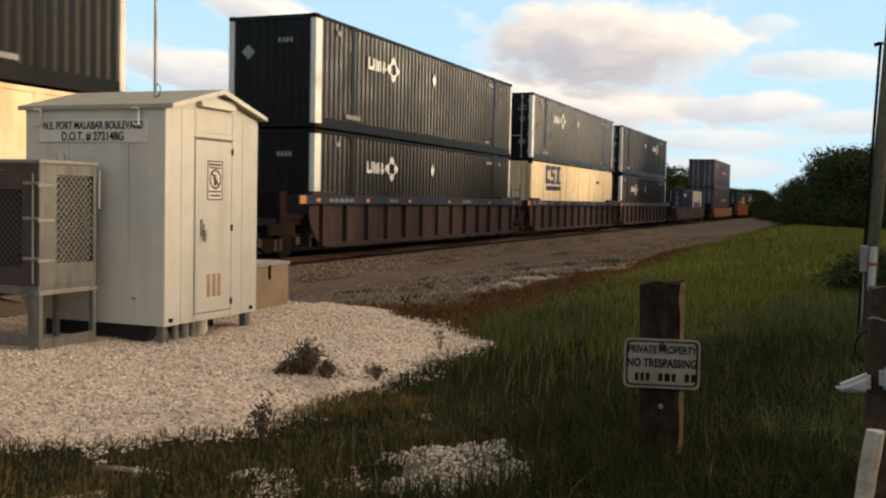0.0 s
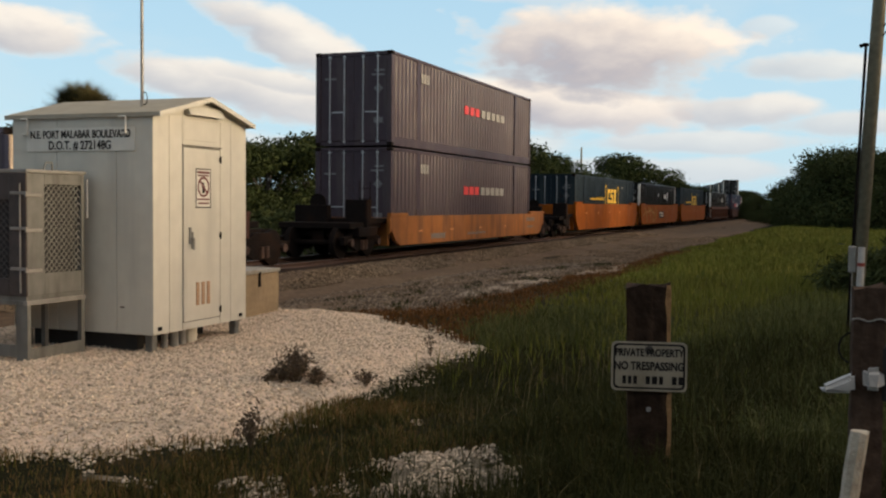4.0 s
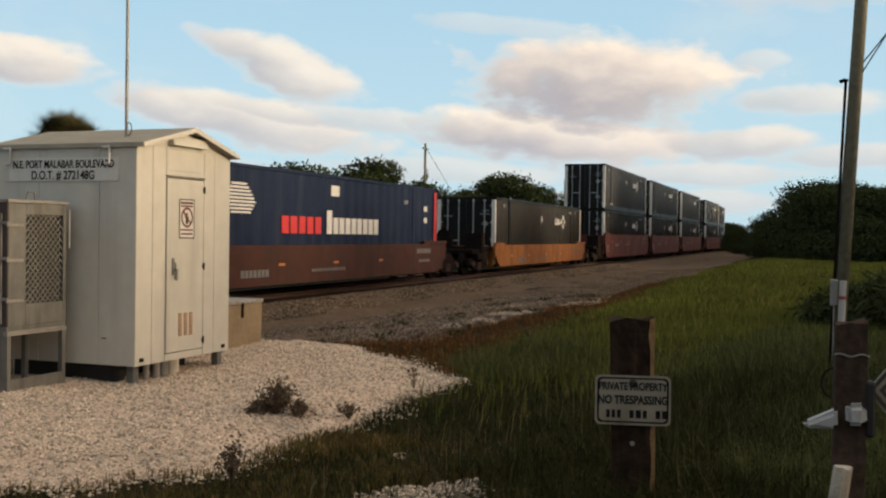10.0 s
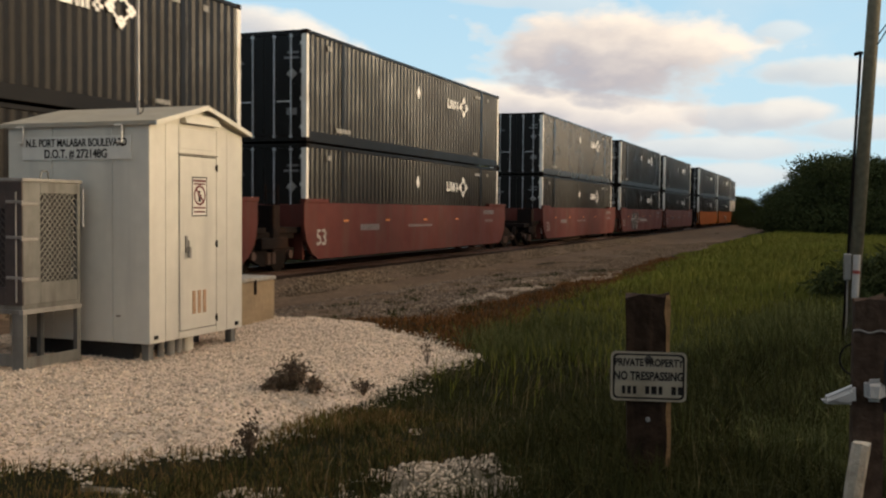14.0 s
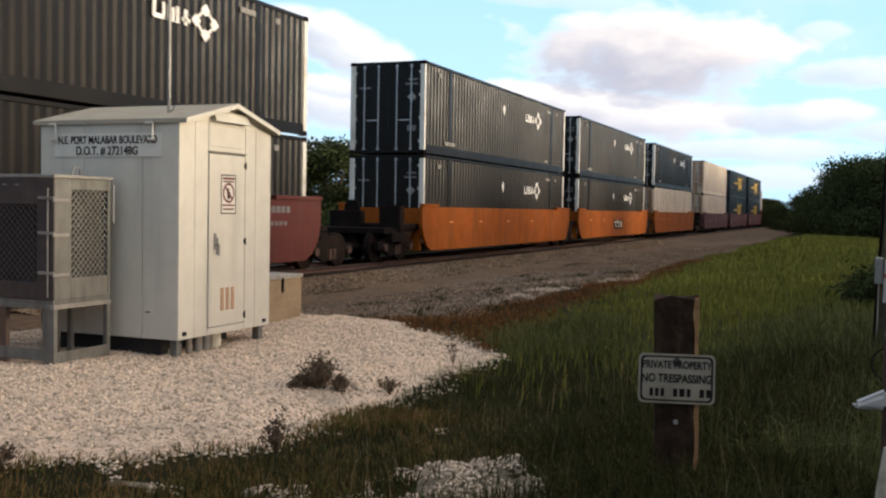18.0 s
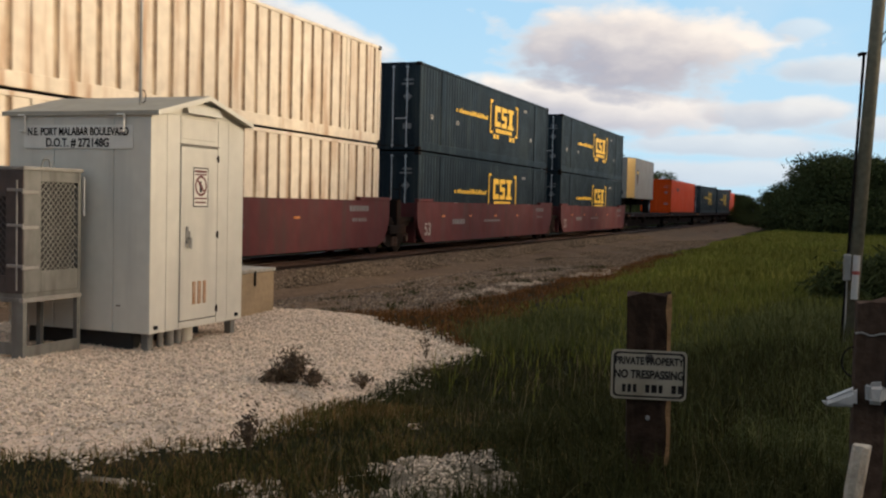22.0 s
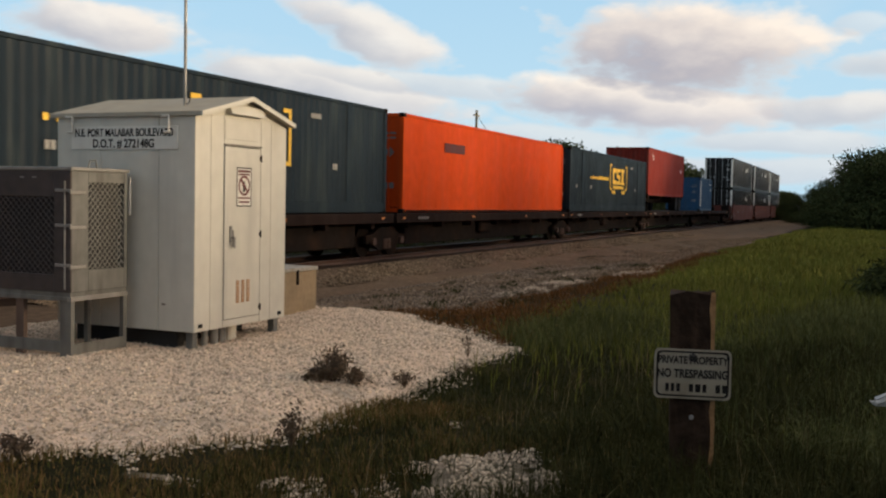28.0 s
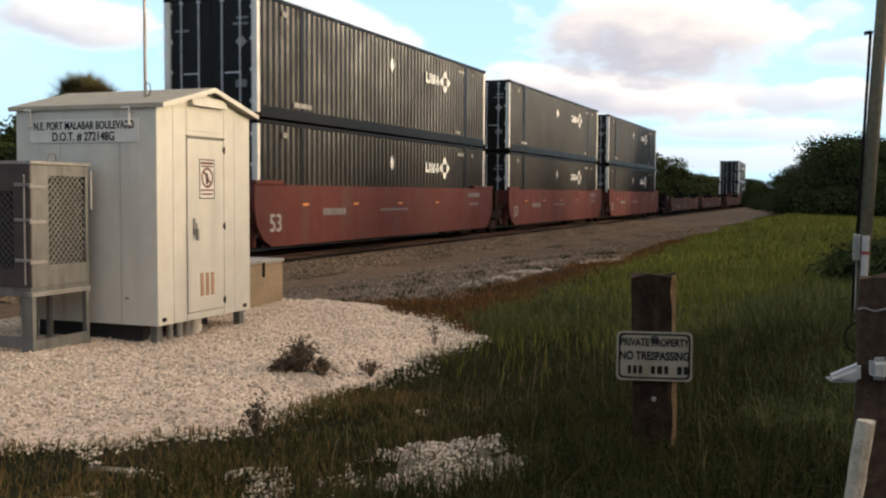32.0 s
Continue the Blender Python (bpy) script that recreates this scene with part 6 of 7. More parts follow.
# wells: place of the load, wagon paint, style, height of its side, upper and lower box, own bogies
LOWER, UPPER = 0.42, 3.40
TRAIN = [
    (-0.6, "dark", "black", "cream"), (23.35, "dark", "black_l", "black_l"), (42.85, "dark", "grey_l", "cream"), (62.0, "dark", "black", "black_l"),
    (83.6, "brown", None, "twenties"), (109.0, "yellow", "maroon", "maroon"), (132.7, "orange", None, "green"), (151.7, "orange_g", None, "black"),
    (171.2, "orange", None, "green"), (194.6, "ribbed", None, "black"), (218.2, "brown", None, "pacer"), (241.7, "yellow", None, "black"),
    (265.2, "red", "black", "black"), (284.6, "red", "black", "black"), (304.3, "red", "black", "black"), (327.8, "red", "grey", "black"),
    (347.3, "red_t", "black", "black"), (366.5, "red", "black", "black"), (390.4, "orange", "black", "black"), (409.6, "orange_b", "black", "black"),
    (429.4, "orange", "black", "white"), (452.7, "maroon", "white", "white"), (472.4, "maroon", "green", "green"), (491.7, "maroon", "green", "green"),
    (662.2, "red", "black", "black"), (681.8, "red", "black", "black"), (701.3, "red", "black", "black"), (724.8, "brown", None, None), (744.6, "brown", None, None),
    (768.0, "brown", None, None), (787.6, "red", "grey", "black"), (807.2, "red", "black", "black")]


def make_well(kind, right):
    if kind == "dark":
        return well_car("dark rusty ribbed well wagon with blue top chord and amber reflectors", "s_dark", top=1.64, style="ribbed", chord="s_blue", right_bogie=right)
    if kind == "brown":
        return well_car("brown-red well wagon with plain dusty sides", "s_rust", top=1.30, right_bogie=right)
    if kind == "yellow":
        return well_car("orange-brown well wagon with low sides", "s_yellow", top=1.22, right_bogie=right)
    if kind == "orange":
        return well_car("orange well wagon with plain faded sides", "s_orange", top=1.70, right_bogie=right)
    if kind == "orange_b":
        return well_car("orange well wagon with a dark badge on its side", "s_orange", top=1.70, right_bogie=right, badge=True)
    if kind == "orange_g":
        return well_car("orange well wagon with yellowish sprayed scrawl and a dark badge", "s_orange", top=1.70, right_bogie=right, badge=True, sprayed=True)
    if kind == "ribbed":
        return well_car("rust-brown well wagon with heavy upright ribs", "s_brown", top=1.60, style="ribbed", right_bogie=right)
    if kind == "red_t":
        return well_car("dull red well wagon with scrawled paint and pale lettering bars", "s_red", top=1.80, right_bogie=right, long_mark=True)
    if kind == "maroon":
        return well_car("maroon well wagon with small white markings", "s_maroon", top=1.68, right_bogie=right)
    return well_car("dull red well wagon with amber reflectors", "s_red", top=1.80, right_bogie=right)


def assemble():
    for i, (s, kind, upper, lower) in enumerate(TRAIN):
        after = TRAIN[i + 1][0] - s if i + 1 < len(TRAIN) else 99
        right = after > 20.5
        w = proto(("well", kind, right), lambda: make_well(kind, right))
        tagged(w, group="wagons of the train")
        rolls(w, s, 0.0, 0.0)
        if lower == "twenties":
            load("navy20", s + 3.8, 0.27)
            load("cream20", s + 9.8, 0.27)
            continue
        if lower:
            load(lower, s, LOWER if upper else 0.32)
        if upper:
            load(upper, s, UPPER)
    # spine wagons with boxes and trailers
    for s, length, last in ((510.2, 19.0, False), (529.2, 20.6, False), (549.8, 19.9, False), (569.7, 17.9, False), (587.6, 17.9, False), (605.5, 17.6, False), (623.1, 18.6, False), (641.7, 17.2, True)):
        w = proto(("spine", round(length, 1), last), lambda: flat_car("low dark red-brown spine wagon with amber reflectors", length, last))
        tagged(w, group="wagons of the train")
        rolls(w, s, 0.0, 0.0)
    deck = 1.265
    for kind, s in (("orange", 531.0), ("green", 552.6), ("green", 570.6), ("orange", 588.2), ("green", 605.9)):
        load(kind, s, deck)
    load("sky", 642.8, deck)
    rolls(tagged(chassis(), group="loads on the spine wagons"), 623.2, 0.0, deck)
    load("brick", 623.0, deck + 0.95)
    rolls(tagged(box_trailer(), group="loads on the spine wagons"), 512.4, 0.0, deck)


assemble()


# ---- trees and shrubs ----
def leaf_cloud(lobes, count, size, seed, flat=0.5):
    """Many small leaf sprays in uneven lobes: rows of centre and radii."""
    rng = np.random.default_rng(seed)
    vol = np.array([a * b * c for _, (a, b, c) in lobes]) ** 0.66
    pick = rng.choice(len(lobes), count, p=vol / vol.sum())
    cen = np.array([l[0] for l in lobes])[pick]
    rad = np.array([l[1] for l in lobes])[pick]
    d = rng.normal(size=(count, 3))
    d /= np.linalg.norm(d, axis=1)[:, None]
    r = rng.uniform(0.45, 1.0, count) ** 0.5 * (1 + 0.18 * rng.normal(size=count))
    p = cen + d * rad * r[:, None]
    a = rng.normal(size=(count, 3))
    a /= np.linalg.norm(a, axis=1)[:, None]
    b = np.cross(a, rng.normal(size=(count, 3)))
    b /= np.linalg.norm(b, axis=1)[:, None]
    s = size * rng.uniform(0.5, 1.4, count)[:, None]
    quad = np.stack([p - a * s * 0.6, p + b * s * flat * 0.6, p + a * s * 0.7, p - b * s * flat * 0.6], 1).reshape(-1, 3)
    idx = np.arange(count * 4).reshape(-1, 4)
    return quad, idx


def mesh_from(name, verts, faces, material):
    me = bpy.data.meshes.new(name)
    me.from_pydata(verts.tolist() if hasattr(verts, "tolist") else verts, [], faces.tolist() if hasattr(faces, "tolist") else faces)
    me.materials.append(M[material])
    return me


def broadleaf(seed, height, width, leaf, count, size, label, low=False):
    rnd = random.Random(seed)
    t = thing("tree", label, "tree", kind="")
    bm = bmesh.new()
    fork = height * (0.16 if low else 0.34)
    rod(bm, (0, 0, -0.3), (0.1, 0.05, fork), height * 0.034, height * 0.024, sides=9)
    lobes = []
    n = 13
    for i in range(n):
        a = 2 * math.pi * i / n + rnd.uniform(-0.3, 0.3)
        reach = width * 0.5 * rnd.uniform(0.25, 0.78)
        z = height * rnd.uniform(0.30 if low else 0.45, 0.84)
        tip = Vector((math.cos(a) * reach, math.sin(a) * reach, z))
        mid = Vector((tip.x * 0.45, tip.y * 0.45, fork + (z - fork) * 0.6))
        rod(bm, (0.1, 0.05, fork * 0.9), mid, height * 0.014, height * 0.010, sides=6)
        rod(bm, mid, tip, height * 0.010, height * 0.004, sides=5)
        k = rnd.uniform(0.14, 0.24)
        lobes.append((tuple(tip), (width * k, width * k, height * k * 0.62)))
    lobes.append(((0, 0, height * 0.82), (width * 0.24, width * 0.24, height * 0.17)))
    if low:
        for i in range(7):
            a = 2 * math.pi * i / 7
            lobes.append(((math.cos(a) * width * 0.34, math.sin(a) * width * 0.34, height * 0.2), (width * 0.22, width * 0.22, height * 0.2)))
    part("trunk", bm, "bark", t)
    v, f = leaf_cloud(lobes, count, size, seed)
    ob = new("crown", mesh_from("crown", v, f, leaf))
    ob.parent = t
    return t


def scaled(x, y, z, rz, k, kz=None):
    return pose(x, y, z, 0, 0, rz) @ Matrix.Diagonal((k, k, kz or k, 1))


def planted(proto_tree, rows, group):
    tagged(proto_tree, group=group)
    spots = [scaled(x, y, float(ground_z(x, y)), (x * 37 + y * 11) % 360, k, kz) for x, y, k, kz in rows]
    for m in spots[1:]:
        copy_thing(proto_tree, m)
    proto_tree.matrix_basis = spots[0]


def place(az, dist):
    """az: degrees to the left of the track's direction."""
    return dist * math.cos(radians(az)), dist * math.sin(radians(az))


FAR_TREES = [(33.5, 66, 6.2, 7.5), (31.0, 70, 6.0, 8.0), (28.5, 72, 6.6, 8.0), (26.2, 78, 6.4, 8.0), (24.2, 80, 7.6, 7.0), (21.6, 84, 6.0, 9.0), (36.5, 60, 6.6, 8.0),
             (39.0, 56, 6.3, 7.0), (19.0, 100, 6.0, 9.0), (16.8, 112, 8.6, 10.0), (15.1, 118, 7.6, 9.0), (13.2, 135, 6.2, 10.0), (11.3, 165, 10.0, 13.0), (9.9, 170, 8.0, 12.0),
             (8.6, 190, 6.6, 12.0), (7.4, 215, 6.4, 14.0), (6.6, 330, 7.5, 18), (5.6, 340, 7.0, 18), (4.7, 345, 7.0, 18), (42.0, 52, 5.4, 7.0), (46.0, 50, 4.3, 8.0), (23.0, 92, 6.3, 10.0)]
t1 = broadleaf(21, 8.0, 8.0, "leaf", 17000, 0.25, "dense green broadleaf tree beyond the track", low=True)
planted(t1, [(*place(a, d), w / 8.0, h / 8.0) for a, d, h, w in FAR_TREES[::2]], "trees beyond the track")
t2 = broadleaf(22, 8.0, 8.0, "leaf", 17000, 0.25, "dense green broadleaf tree with an uneven top", low=True)
planted(t2, [(*place(a, d), w / 8.0, h / 8.0) for a, d, h, w in FAR_TREES[1::2]], "trees beyond the track")
# the wood on the right, in front of which the track bends out of sight
RIGHT_WOOD = [(4.4, 150, 3.6, 4), (2.75, 104, 3.7, 4.2), (1.9, 96, 4.6, 5.4), (1.0, 90, 5.7, 7), (0.2, 84, 5.9, 8), (-0.8, 80, 6.3, 9), (-2.2, 78, 5.7, 9), (-3.6, 80, 5.6, 9), (-5.2, 80, 6.2, 10),
              (3.6, 135, 3.7, 4.5), (0.3, 104, 6.4, 8), (-1.4, 94, 6.7, 11), (-4.0, 92, 6.4, 12), (-7.0, 84, 6.6, 11), (-9.5, 86, 6.5, 11)]
# more trees hidden behind the wood, added to darken reflections in far containers
RIGHT_WOOD += [(-2.0 - 0.55 * i, 108 + 9 * i, 1.5 + (108 + 9 * i) * math.tan(radians(2.5)), 13) for i in range(14)] + [(-1.6 - 0.1 * i, 120 + 22 * i, 1.5 + (120 + 22 * i) * math.tan(radians(2.1)), 14) for i in range(8)]
# unseen tall trees, added to darken reflections and shade the far wagons
HIGH_WOOD = [(78 + 9 * i, -19.0 - 1.4 * i, 12.5 + (i * 7 % 4) * 0.5, 12) for i in range(10)]
t7 = broadleaf(37, 12.0, 12.0, "dark_leaf", 7000, 0.5, "unseen tall dark green tree added beyond the roadside wood", low=True)
planted(t7, [(x, y, w / 12.0, h / 12.0) for x, y, h, w in HIGH_WOOD], "trees of the wood")
t3 = broadleaf(31, 6.0, 9.0, "dark_leaf", 30000, 0.165, "low dense dark green tree of the roadside wood", low=True)
planted(t3, [(*place(a, d), w / 9.0, h / 6.0) for a, d, h, w in RIGHT_WOOD[::2]], "trees of the wood")
t4 = broadleaf(32, 6.0, 9.0, "dark_leaf", 30000, 0.165, "bushy dark green tree of the roadside wood", low=True)
planted(t4, [(*place(a, d), w / 9.0, h / 6.0) for a, d, h, w in RIGHT_WOOD[1::2]], "trees of the wood")


# an unseen belt of taller trees, added behind the crossing to keep the low sun off the ground and the lower half of the
# train
BELT = [(-62, -42, 13.0, 13), (-48, -40, 12.5, 12), (-36, -43, 14.0, 13), (-25, -40, 13.2, 12), (-15, -42, 13.8, 12), (-5, -40, 13.0, 12), (4, -43, 13.4, 11), (12, -41, 12.2, 10), (20, -42, 10.4, 10),
        (29, -44, 10.0, 11), (38, -42, 9.2, 10), (47, -44, 10.2, 11), (57, -43, 9.4, 11), (68, -45, 10.4, 12), (80, -44, 10.0, 12), (93, -46, 10.6, 13)]
t5 = broadleaf(35, 12.0, 12.0, "dark_leaf", 11000, 0.55, "unseen tall dark green tree added behind the crossing for shade", low=True)
# lowered around x 16 to let sun through to the hut
planted(t5, [(x, y, w / 12.0, (12.4 + 0.35 * (h % 3 - 1.5) - 2.5 * max(0.0, 1 - abs(x - 16) / 13) + (0.7 if x > 25 else 0.0)) / 12.0) for x, y, h, w in BELT], "trees of the belt")
# unseen trees, added to hold sky light off the end faces turned this way
BEHIND = [(-44, -30, 14, 13), (-40, -20, 13, 12), (-42, -11, 14, 12), (-39, -2, 13, 12), (-43, 24, 14, 12), (-40, 33, 15, 12), (-36, 43, 14, 12), (-30, 53, 14, 13)]
t6 = broadleaf(36, 12.0, 12.0, "dark_leaf", 7000, 0.55, "unseen tall dark green tree added to darken end faces", low=True)
planted(t6, [(x, y, w / 12.0, h / 11.0) for x, y, h, w in BEHIND], "trees of the belt")


def undergrowth():
    lobes, rnd = [], random.Random(61)
    for i in range(150):
        s = -6.0 + 1.25 * i
        tx, ty, a = track_point(s)
        o = rnd.uniform(9.0, 16.0)
        h = rnd.uniform(0.7, 1.5)
        lobes.append(((tx - math.sin(a) * o, ty + math.cos(a) * o, h * 0.45 - 0.2), (rnd.uniform(1.2, 2.4), rnd.uniform(1.2, 2.2), h)))
    # low weeds, added close behind the ballast to darken the view under the wagons
    for i in range(170):
        tx, ty, a = track_point(-14.0 + 0.95 * i)
        o = rnd.uniform(3.8, 8.5)
        h = rnd.uniform(0.45, 0.85)
        lobes.append(((tx - math.sin(a) * o, ty + math.cos(a) * o, h * 0.4 - 0.35), (rnd.uniform(0.8, 1.5), rnd.uniform(0.8, 1.5), h)))
    v, f = leaf_cloud(lobes, 60000, 0.24, 62)
    ob = new("undergrowth", mesh_from("undergrowth", v, f, "dark_leaf"))
    tagged(ob, "rough dark green undergrowth beyond the track", "bushes", kind="stuff")


undergrowth()


def cabbage_palm(x, y, height):
    rnd = random.Random(6)
    p = thing("palm_tree", "cabbage palm with a round crown of stiff fronds", "palm", at=pose(x, y, float(ground_z(x, y))))
    bm = bmesh.new()
    rod(bm, (0, 0, -0.2), (0.1, 0, height - 1.2), 0.20, 0.16, sides=10)
    part("trunk", bm, "bark", p)
    for i in range(190):
        a, tilt = rnd.uniform(0, 2 * math.pi), rnd.uniform(-35, 80)
        d = Vector((math.cos(a) * math.cos(radians(tilt)), math.sin(a) * math.cos(radians(tilt)), math.sin(radians(tilt))))
        side = d.cross(Vector((0, 0, 1)))
        side = side.normalized() if side.length > 0.01 else Vector((1, 0, 0))
        base = Vector((0.1, 0, height - 1.15))
        hub = base + d * rnd.uniform(0.65, 1.15)
        bm = bmesh.new()
        rod(bm, base, hub, 0.015, sides=4, caps=False)
        n = 21
        for k in range(n):
            f = -1 + 2 * k / (n - 1)
            ln = rnd.uniform(0.95, 1.2) * (1 - 0.25 * abs(f))
            tip = hub + (d * math.cos(f * 1.35) + side * math.sin(f * 1.35)) * ln - Vector((0, 0, 0.28 + 0.15 * abs(f)))
            w = (side * math.cos(f * 1.35) - d * math.sin(f * 1.35)) * 0.035
            bm.faces.new([bm.verts.new(q) for q in (hub - w, hub + w, tip)])
        part("frond", bm, "palm_leaf", p)
    return p


PX, PY = place(40.7, 43.0)
cabbage_palm(PX, PY, 5.9)


def line_pole(az, dist, height, vines):
    x, y = place(az, dist)
    p = thing("line_pole", "dark wooden line pole overgrown with creeper" if vines else "thin grey line pole", "utility pole", at=pose(x, y, float(ground_z(x, y))))
    bm = bmesh.new()
    rod(bm, (0, 0, -0.3), (0, 0, height), 0.16, 0.10, sides=10)
    part("shaft", bm, "pole_wood", p)
    part("cross_arm", boxes((-0.6, 0.6, -0.06, 0.06, height - 0.5, height - 0.38)) if vines else boxes((-0.15, 0.15, -0.05, 0.05, height - 0.3, height - 0.2)), "pole_wood", p)
    if vines:
        lobes = [((0.15 * math.sin(k), 0.55 * (1 - k / 9) * math.cos(k * 2), height * 0.36 + k * height * 0.045), (0.5 * (1 - k / 11), 0.6 * (1 - k / 11), 0.5)) for k in range(9)]
        v, f = leaf_cloud(lobes, 1100, 0.22, 9)
        ob = new("creeper", mesh_from("creeper", v, f, "dark_leaf"))
        ob.parent = p
        guy = bmesh.new()
        rod(guy, (0, 0, height - 0.3), (-0.4, -4.5, 2.5), 0.02, sides=5)
        part("guy_wire", guy, "steel", p)
    return p


line_pole(21.33, 88.0, 9.55, True)
line_pole(13.47, 120.0, 8.4, False)


def palmetto(x, y, k, seed):
    p = thing("palmetto_bush", "dark green palmetto bush in the grass", "bush", at=pose(x, y, float(ground_z(x, y))))
    v, f = leaf_cloud([((0, 0, 0.45 * k), (0.95 * k, 1.0 * k, 0.5 * k)), ((0.5 * k, 0.6 * k, 0.3 * k), (0.7 * k, 0.7 * k, 0.35 * k)), ((-0.4 * k, -0.5 * k, 0.3 * k), (0.8 * k, 0.8 * k, 0.35 * k))], 5200, 0.22, seed, 0.14)
    ob = new("fronds", mesh_from("fronds", v, f, "dark_leaf"))
    ob.parent = p
    return p


palmetto(20.5, -1.15, 1.15, 41)
palmetto(22.5, -2.3, 1.3, 42)


def dry_shrub(x, y, h, w, seed, count, leafy):
    rnd = random.Random(seed)
    base_z = float(ground_z(x, y)) + 0.06
    p = thing("dry_shrub", "small dry brown shrub growing in the gravel", "shrub", at=pose(x, y, base_z))
    bm = bmesh.new()
    tips = []
    for i in range(count):
        a, r = rnd.uniform(0, 2 * math.pi), rnd.uniform(0.2, 1.0)
        tip = Vector((math.cos(a) * w * r, math.sin(a) * w * r, h * rnd.uniform(0.35, 1.0) * (1.15 - 0.5 * r)))
        mid = tip * 0.5 + Vector((rnd.uniform(-0.03, 0.03), rnd.uniform(-0.03, 0.03), 0.04))
        rod(bm, (0, 0, -0.05), mid, 0.004, 0.003, sides=3, caps=False)
        rod(bm, mid, tip, 0.003, 0.0015, sides=3, caps=False)
        tips += [mid, tip, (mid + tip) / 2]
    part("branching", bm, "shrub", p)
    lob = [((t.x, t.y, t.z), (0.05, 0.05, 0.05)) for t in tips]
    v, f = leaf_cloud(lob, leafy, 0.03, seed, 0.4)
    ob = new("foliage", mesh_from("foliage", v, f, "shrub"))
    ob.parent = p
    return p


dry_shrub(7.58, 4.24, 0.36, 0.16, 51, 60, 1300)
dry_shrub(7.50, 4.36, 0.15, 0.16, 54, 34, 700)
dry_shrub(7.62, 4.10, 0.13, 0.14, 56, 26, 450)
dry_shrub(7.90, 3.72, 0.07, 0.16, 57, 16, 160)
dry_shrub(5.62, 3.45, 0.24, 0.12, 52, 16, 220)
dry_shrub(9.95, 3.95, 0.26, 0.10, 53, 9, 60)
dry_shrub(4.70, 4.86, 0.10, 0.16, 55, 20, 350)


# ---- grass and stones ----
def blades(name, label, xs, ys, zs, heights, widths, seed, material, category="grass", lean=0.35):
    rng = np.random.default_rng(seed)
    n = len(xs)
    a = rng.uniform(0, 2 * np.pi, n)
    la, lm = rng.uniform(0, 2 * np.pi, n), np.abs(rng.normal(0, lean, n)) * heights
    base = np.stack([xs, ys, zs - 0.02], 1)
    w = np.stack([np.cos(a), np.sin(a), np.zeros(n)], 1) * (widths / 2)[:, None]
    off = np.stack([np.cos(la) * lm, np.sin(la) * lm, np.zeros(n)], 1)
    up = np.stack([np.zeros(n), np.zeros(n), heights], 1)
    v = np.stack([base - w, base + w, base + up * 0.55 + off * 0.35 + w * 0.75, base + up * 0.55 + off * 0.35 - w * 0.75, base + up * np.maximum(0.6, 1 - 0.35 * lm / heights)[:, None] + off], 1).reshape(-1, 3)
    i = np.arange(n)[:, None] * 5
    faces = [(q[0], q[1], q[2], q[3]) for q in (i + np.array([[0, 1, 2, 3]])).tolist()] + [tuple(q) for q in (i + np.array([[3, 2, 4]])).tolist()]
    ob = new(name, mesh_from(name, v, faces, material))
    return tagged(ob, label, category, kind="stuff")


def scatter(n, x0, x1, y0, y1, seed, power=1.0):
    rng = np.random.default_rng(seed)
    return x0 + (x1 - x0) * rng.uniform(0, 1, n) ** power, rng.uniform(y0, y1, n), rng


def clumpy(x, y):
    return 0.5 + 0.5 * np.clip(ripple(x, y, 2.6, 5.0) + 0.6 * ripple(x, y, 6.1, 1.0), -1, 1)


# tall grass: darker blades round the posts, paler ones behind them
x, y, rng = scatter(190000, 4.2, 20.0, -4.6, 3.6, 71)
open_ground = (pad_mask(x, y) < 0.05) & ((patch_mask(x, y) < 0.05) | (rng.uniform(0, 1, len(x)) < 0.10 * clumpy(x * 2.0, y * 2.0))) & (rng.uniform(0, 1, len(x)) < (0.30 + 0.70 * clumpy(x, y)) * smooth(21.0, 11.0, x + 1.5 * ripple(x, y, 0.7, 2.0)))
tall = smooth(2.9, 1.2, y + 0.10 * (x - 5))
hh = (0.09 + 0.34 * tall * rng.uniform(0.5, 1.0, len(x)) + 0.05 * rng.uniform(0, 1, len(x)))
hh = hh * (0.70 + 0.6 * clumpy(x * 1.3, y * 1.3))
# the region whose blades take the darker colour
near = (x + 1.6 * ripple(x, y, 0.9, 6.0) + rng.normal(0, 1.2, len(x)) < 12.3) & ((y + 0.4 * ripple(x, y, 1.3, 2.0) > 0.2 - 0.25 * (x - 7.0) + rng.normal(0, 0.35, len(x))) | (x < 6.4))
wide = 0.004 + 0.007 * rng.uniform(0, 1, len(x))
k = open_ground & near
blades("weeds", "tall dark green blades around the posts", x[k], y[k], ground_z(x, y)[k], hh[k], wide[k], 72, "weed", lean=0.75)
k = open_ground & ~near
blades("tall_grass", "tall grey-green grass behind the notice post", x[k], y[k], ground_z(x, y)[k], hh[k] * 1.1, wide[k] * 1.3, 70, "tall_grass", lean=0.7)
# single dry stalks standing out of the weeds
x, y, rng = scatter(520, 4.6, 10.0, -1.6, 2.9, 91)
k = (pad_mask(x, y) < -0.1) & (patch_mask(x, y) < 0.0)
blades("dry_stalks", "thin dry straw-coloured stalks among the weeds", x[k], y[k], ground_z(x, y)[k], rng.uniform(0.18, 0.46, len(x))[k], np.full(k.sum(), 0.005), 92, "straw", lean=0.5)
# bright young grass at the tip of the gravel
x, y, rng = scatter(13000, 10.2, 16.5, 2.3, 5.0, 93)
k = (pad_mask(x, y) < 0.0) & (np.hypot((x - 12.9) / 2.6, (y - 3.5) / 0.95) + 0.35 * ripple(x, y, 1.9, 2.0) < rng.uniform(0.3, 1.0, len(x)))
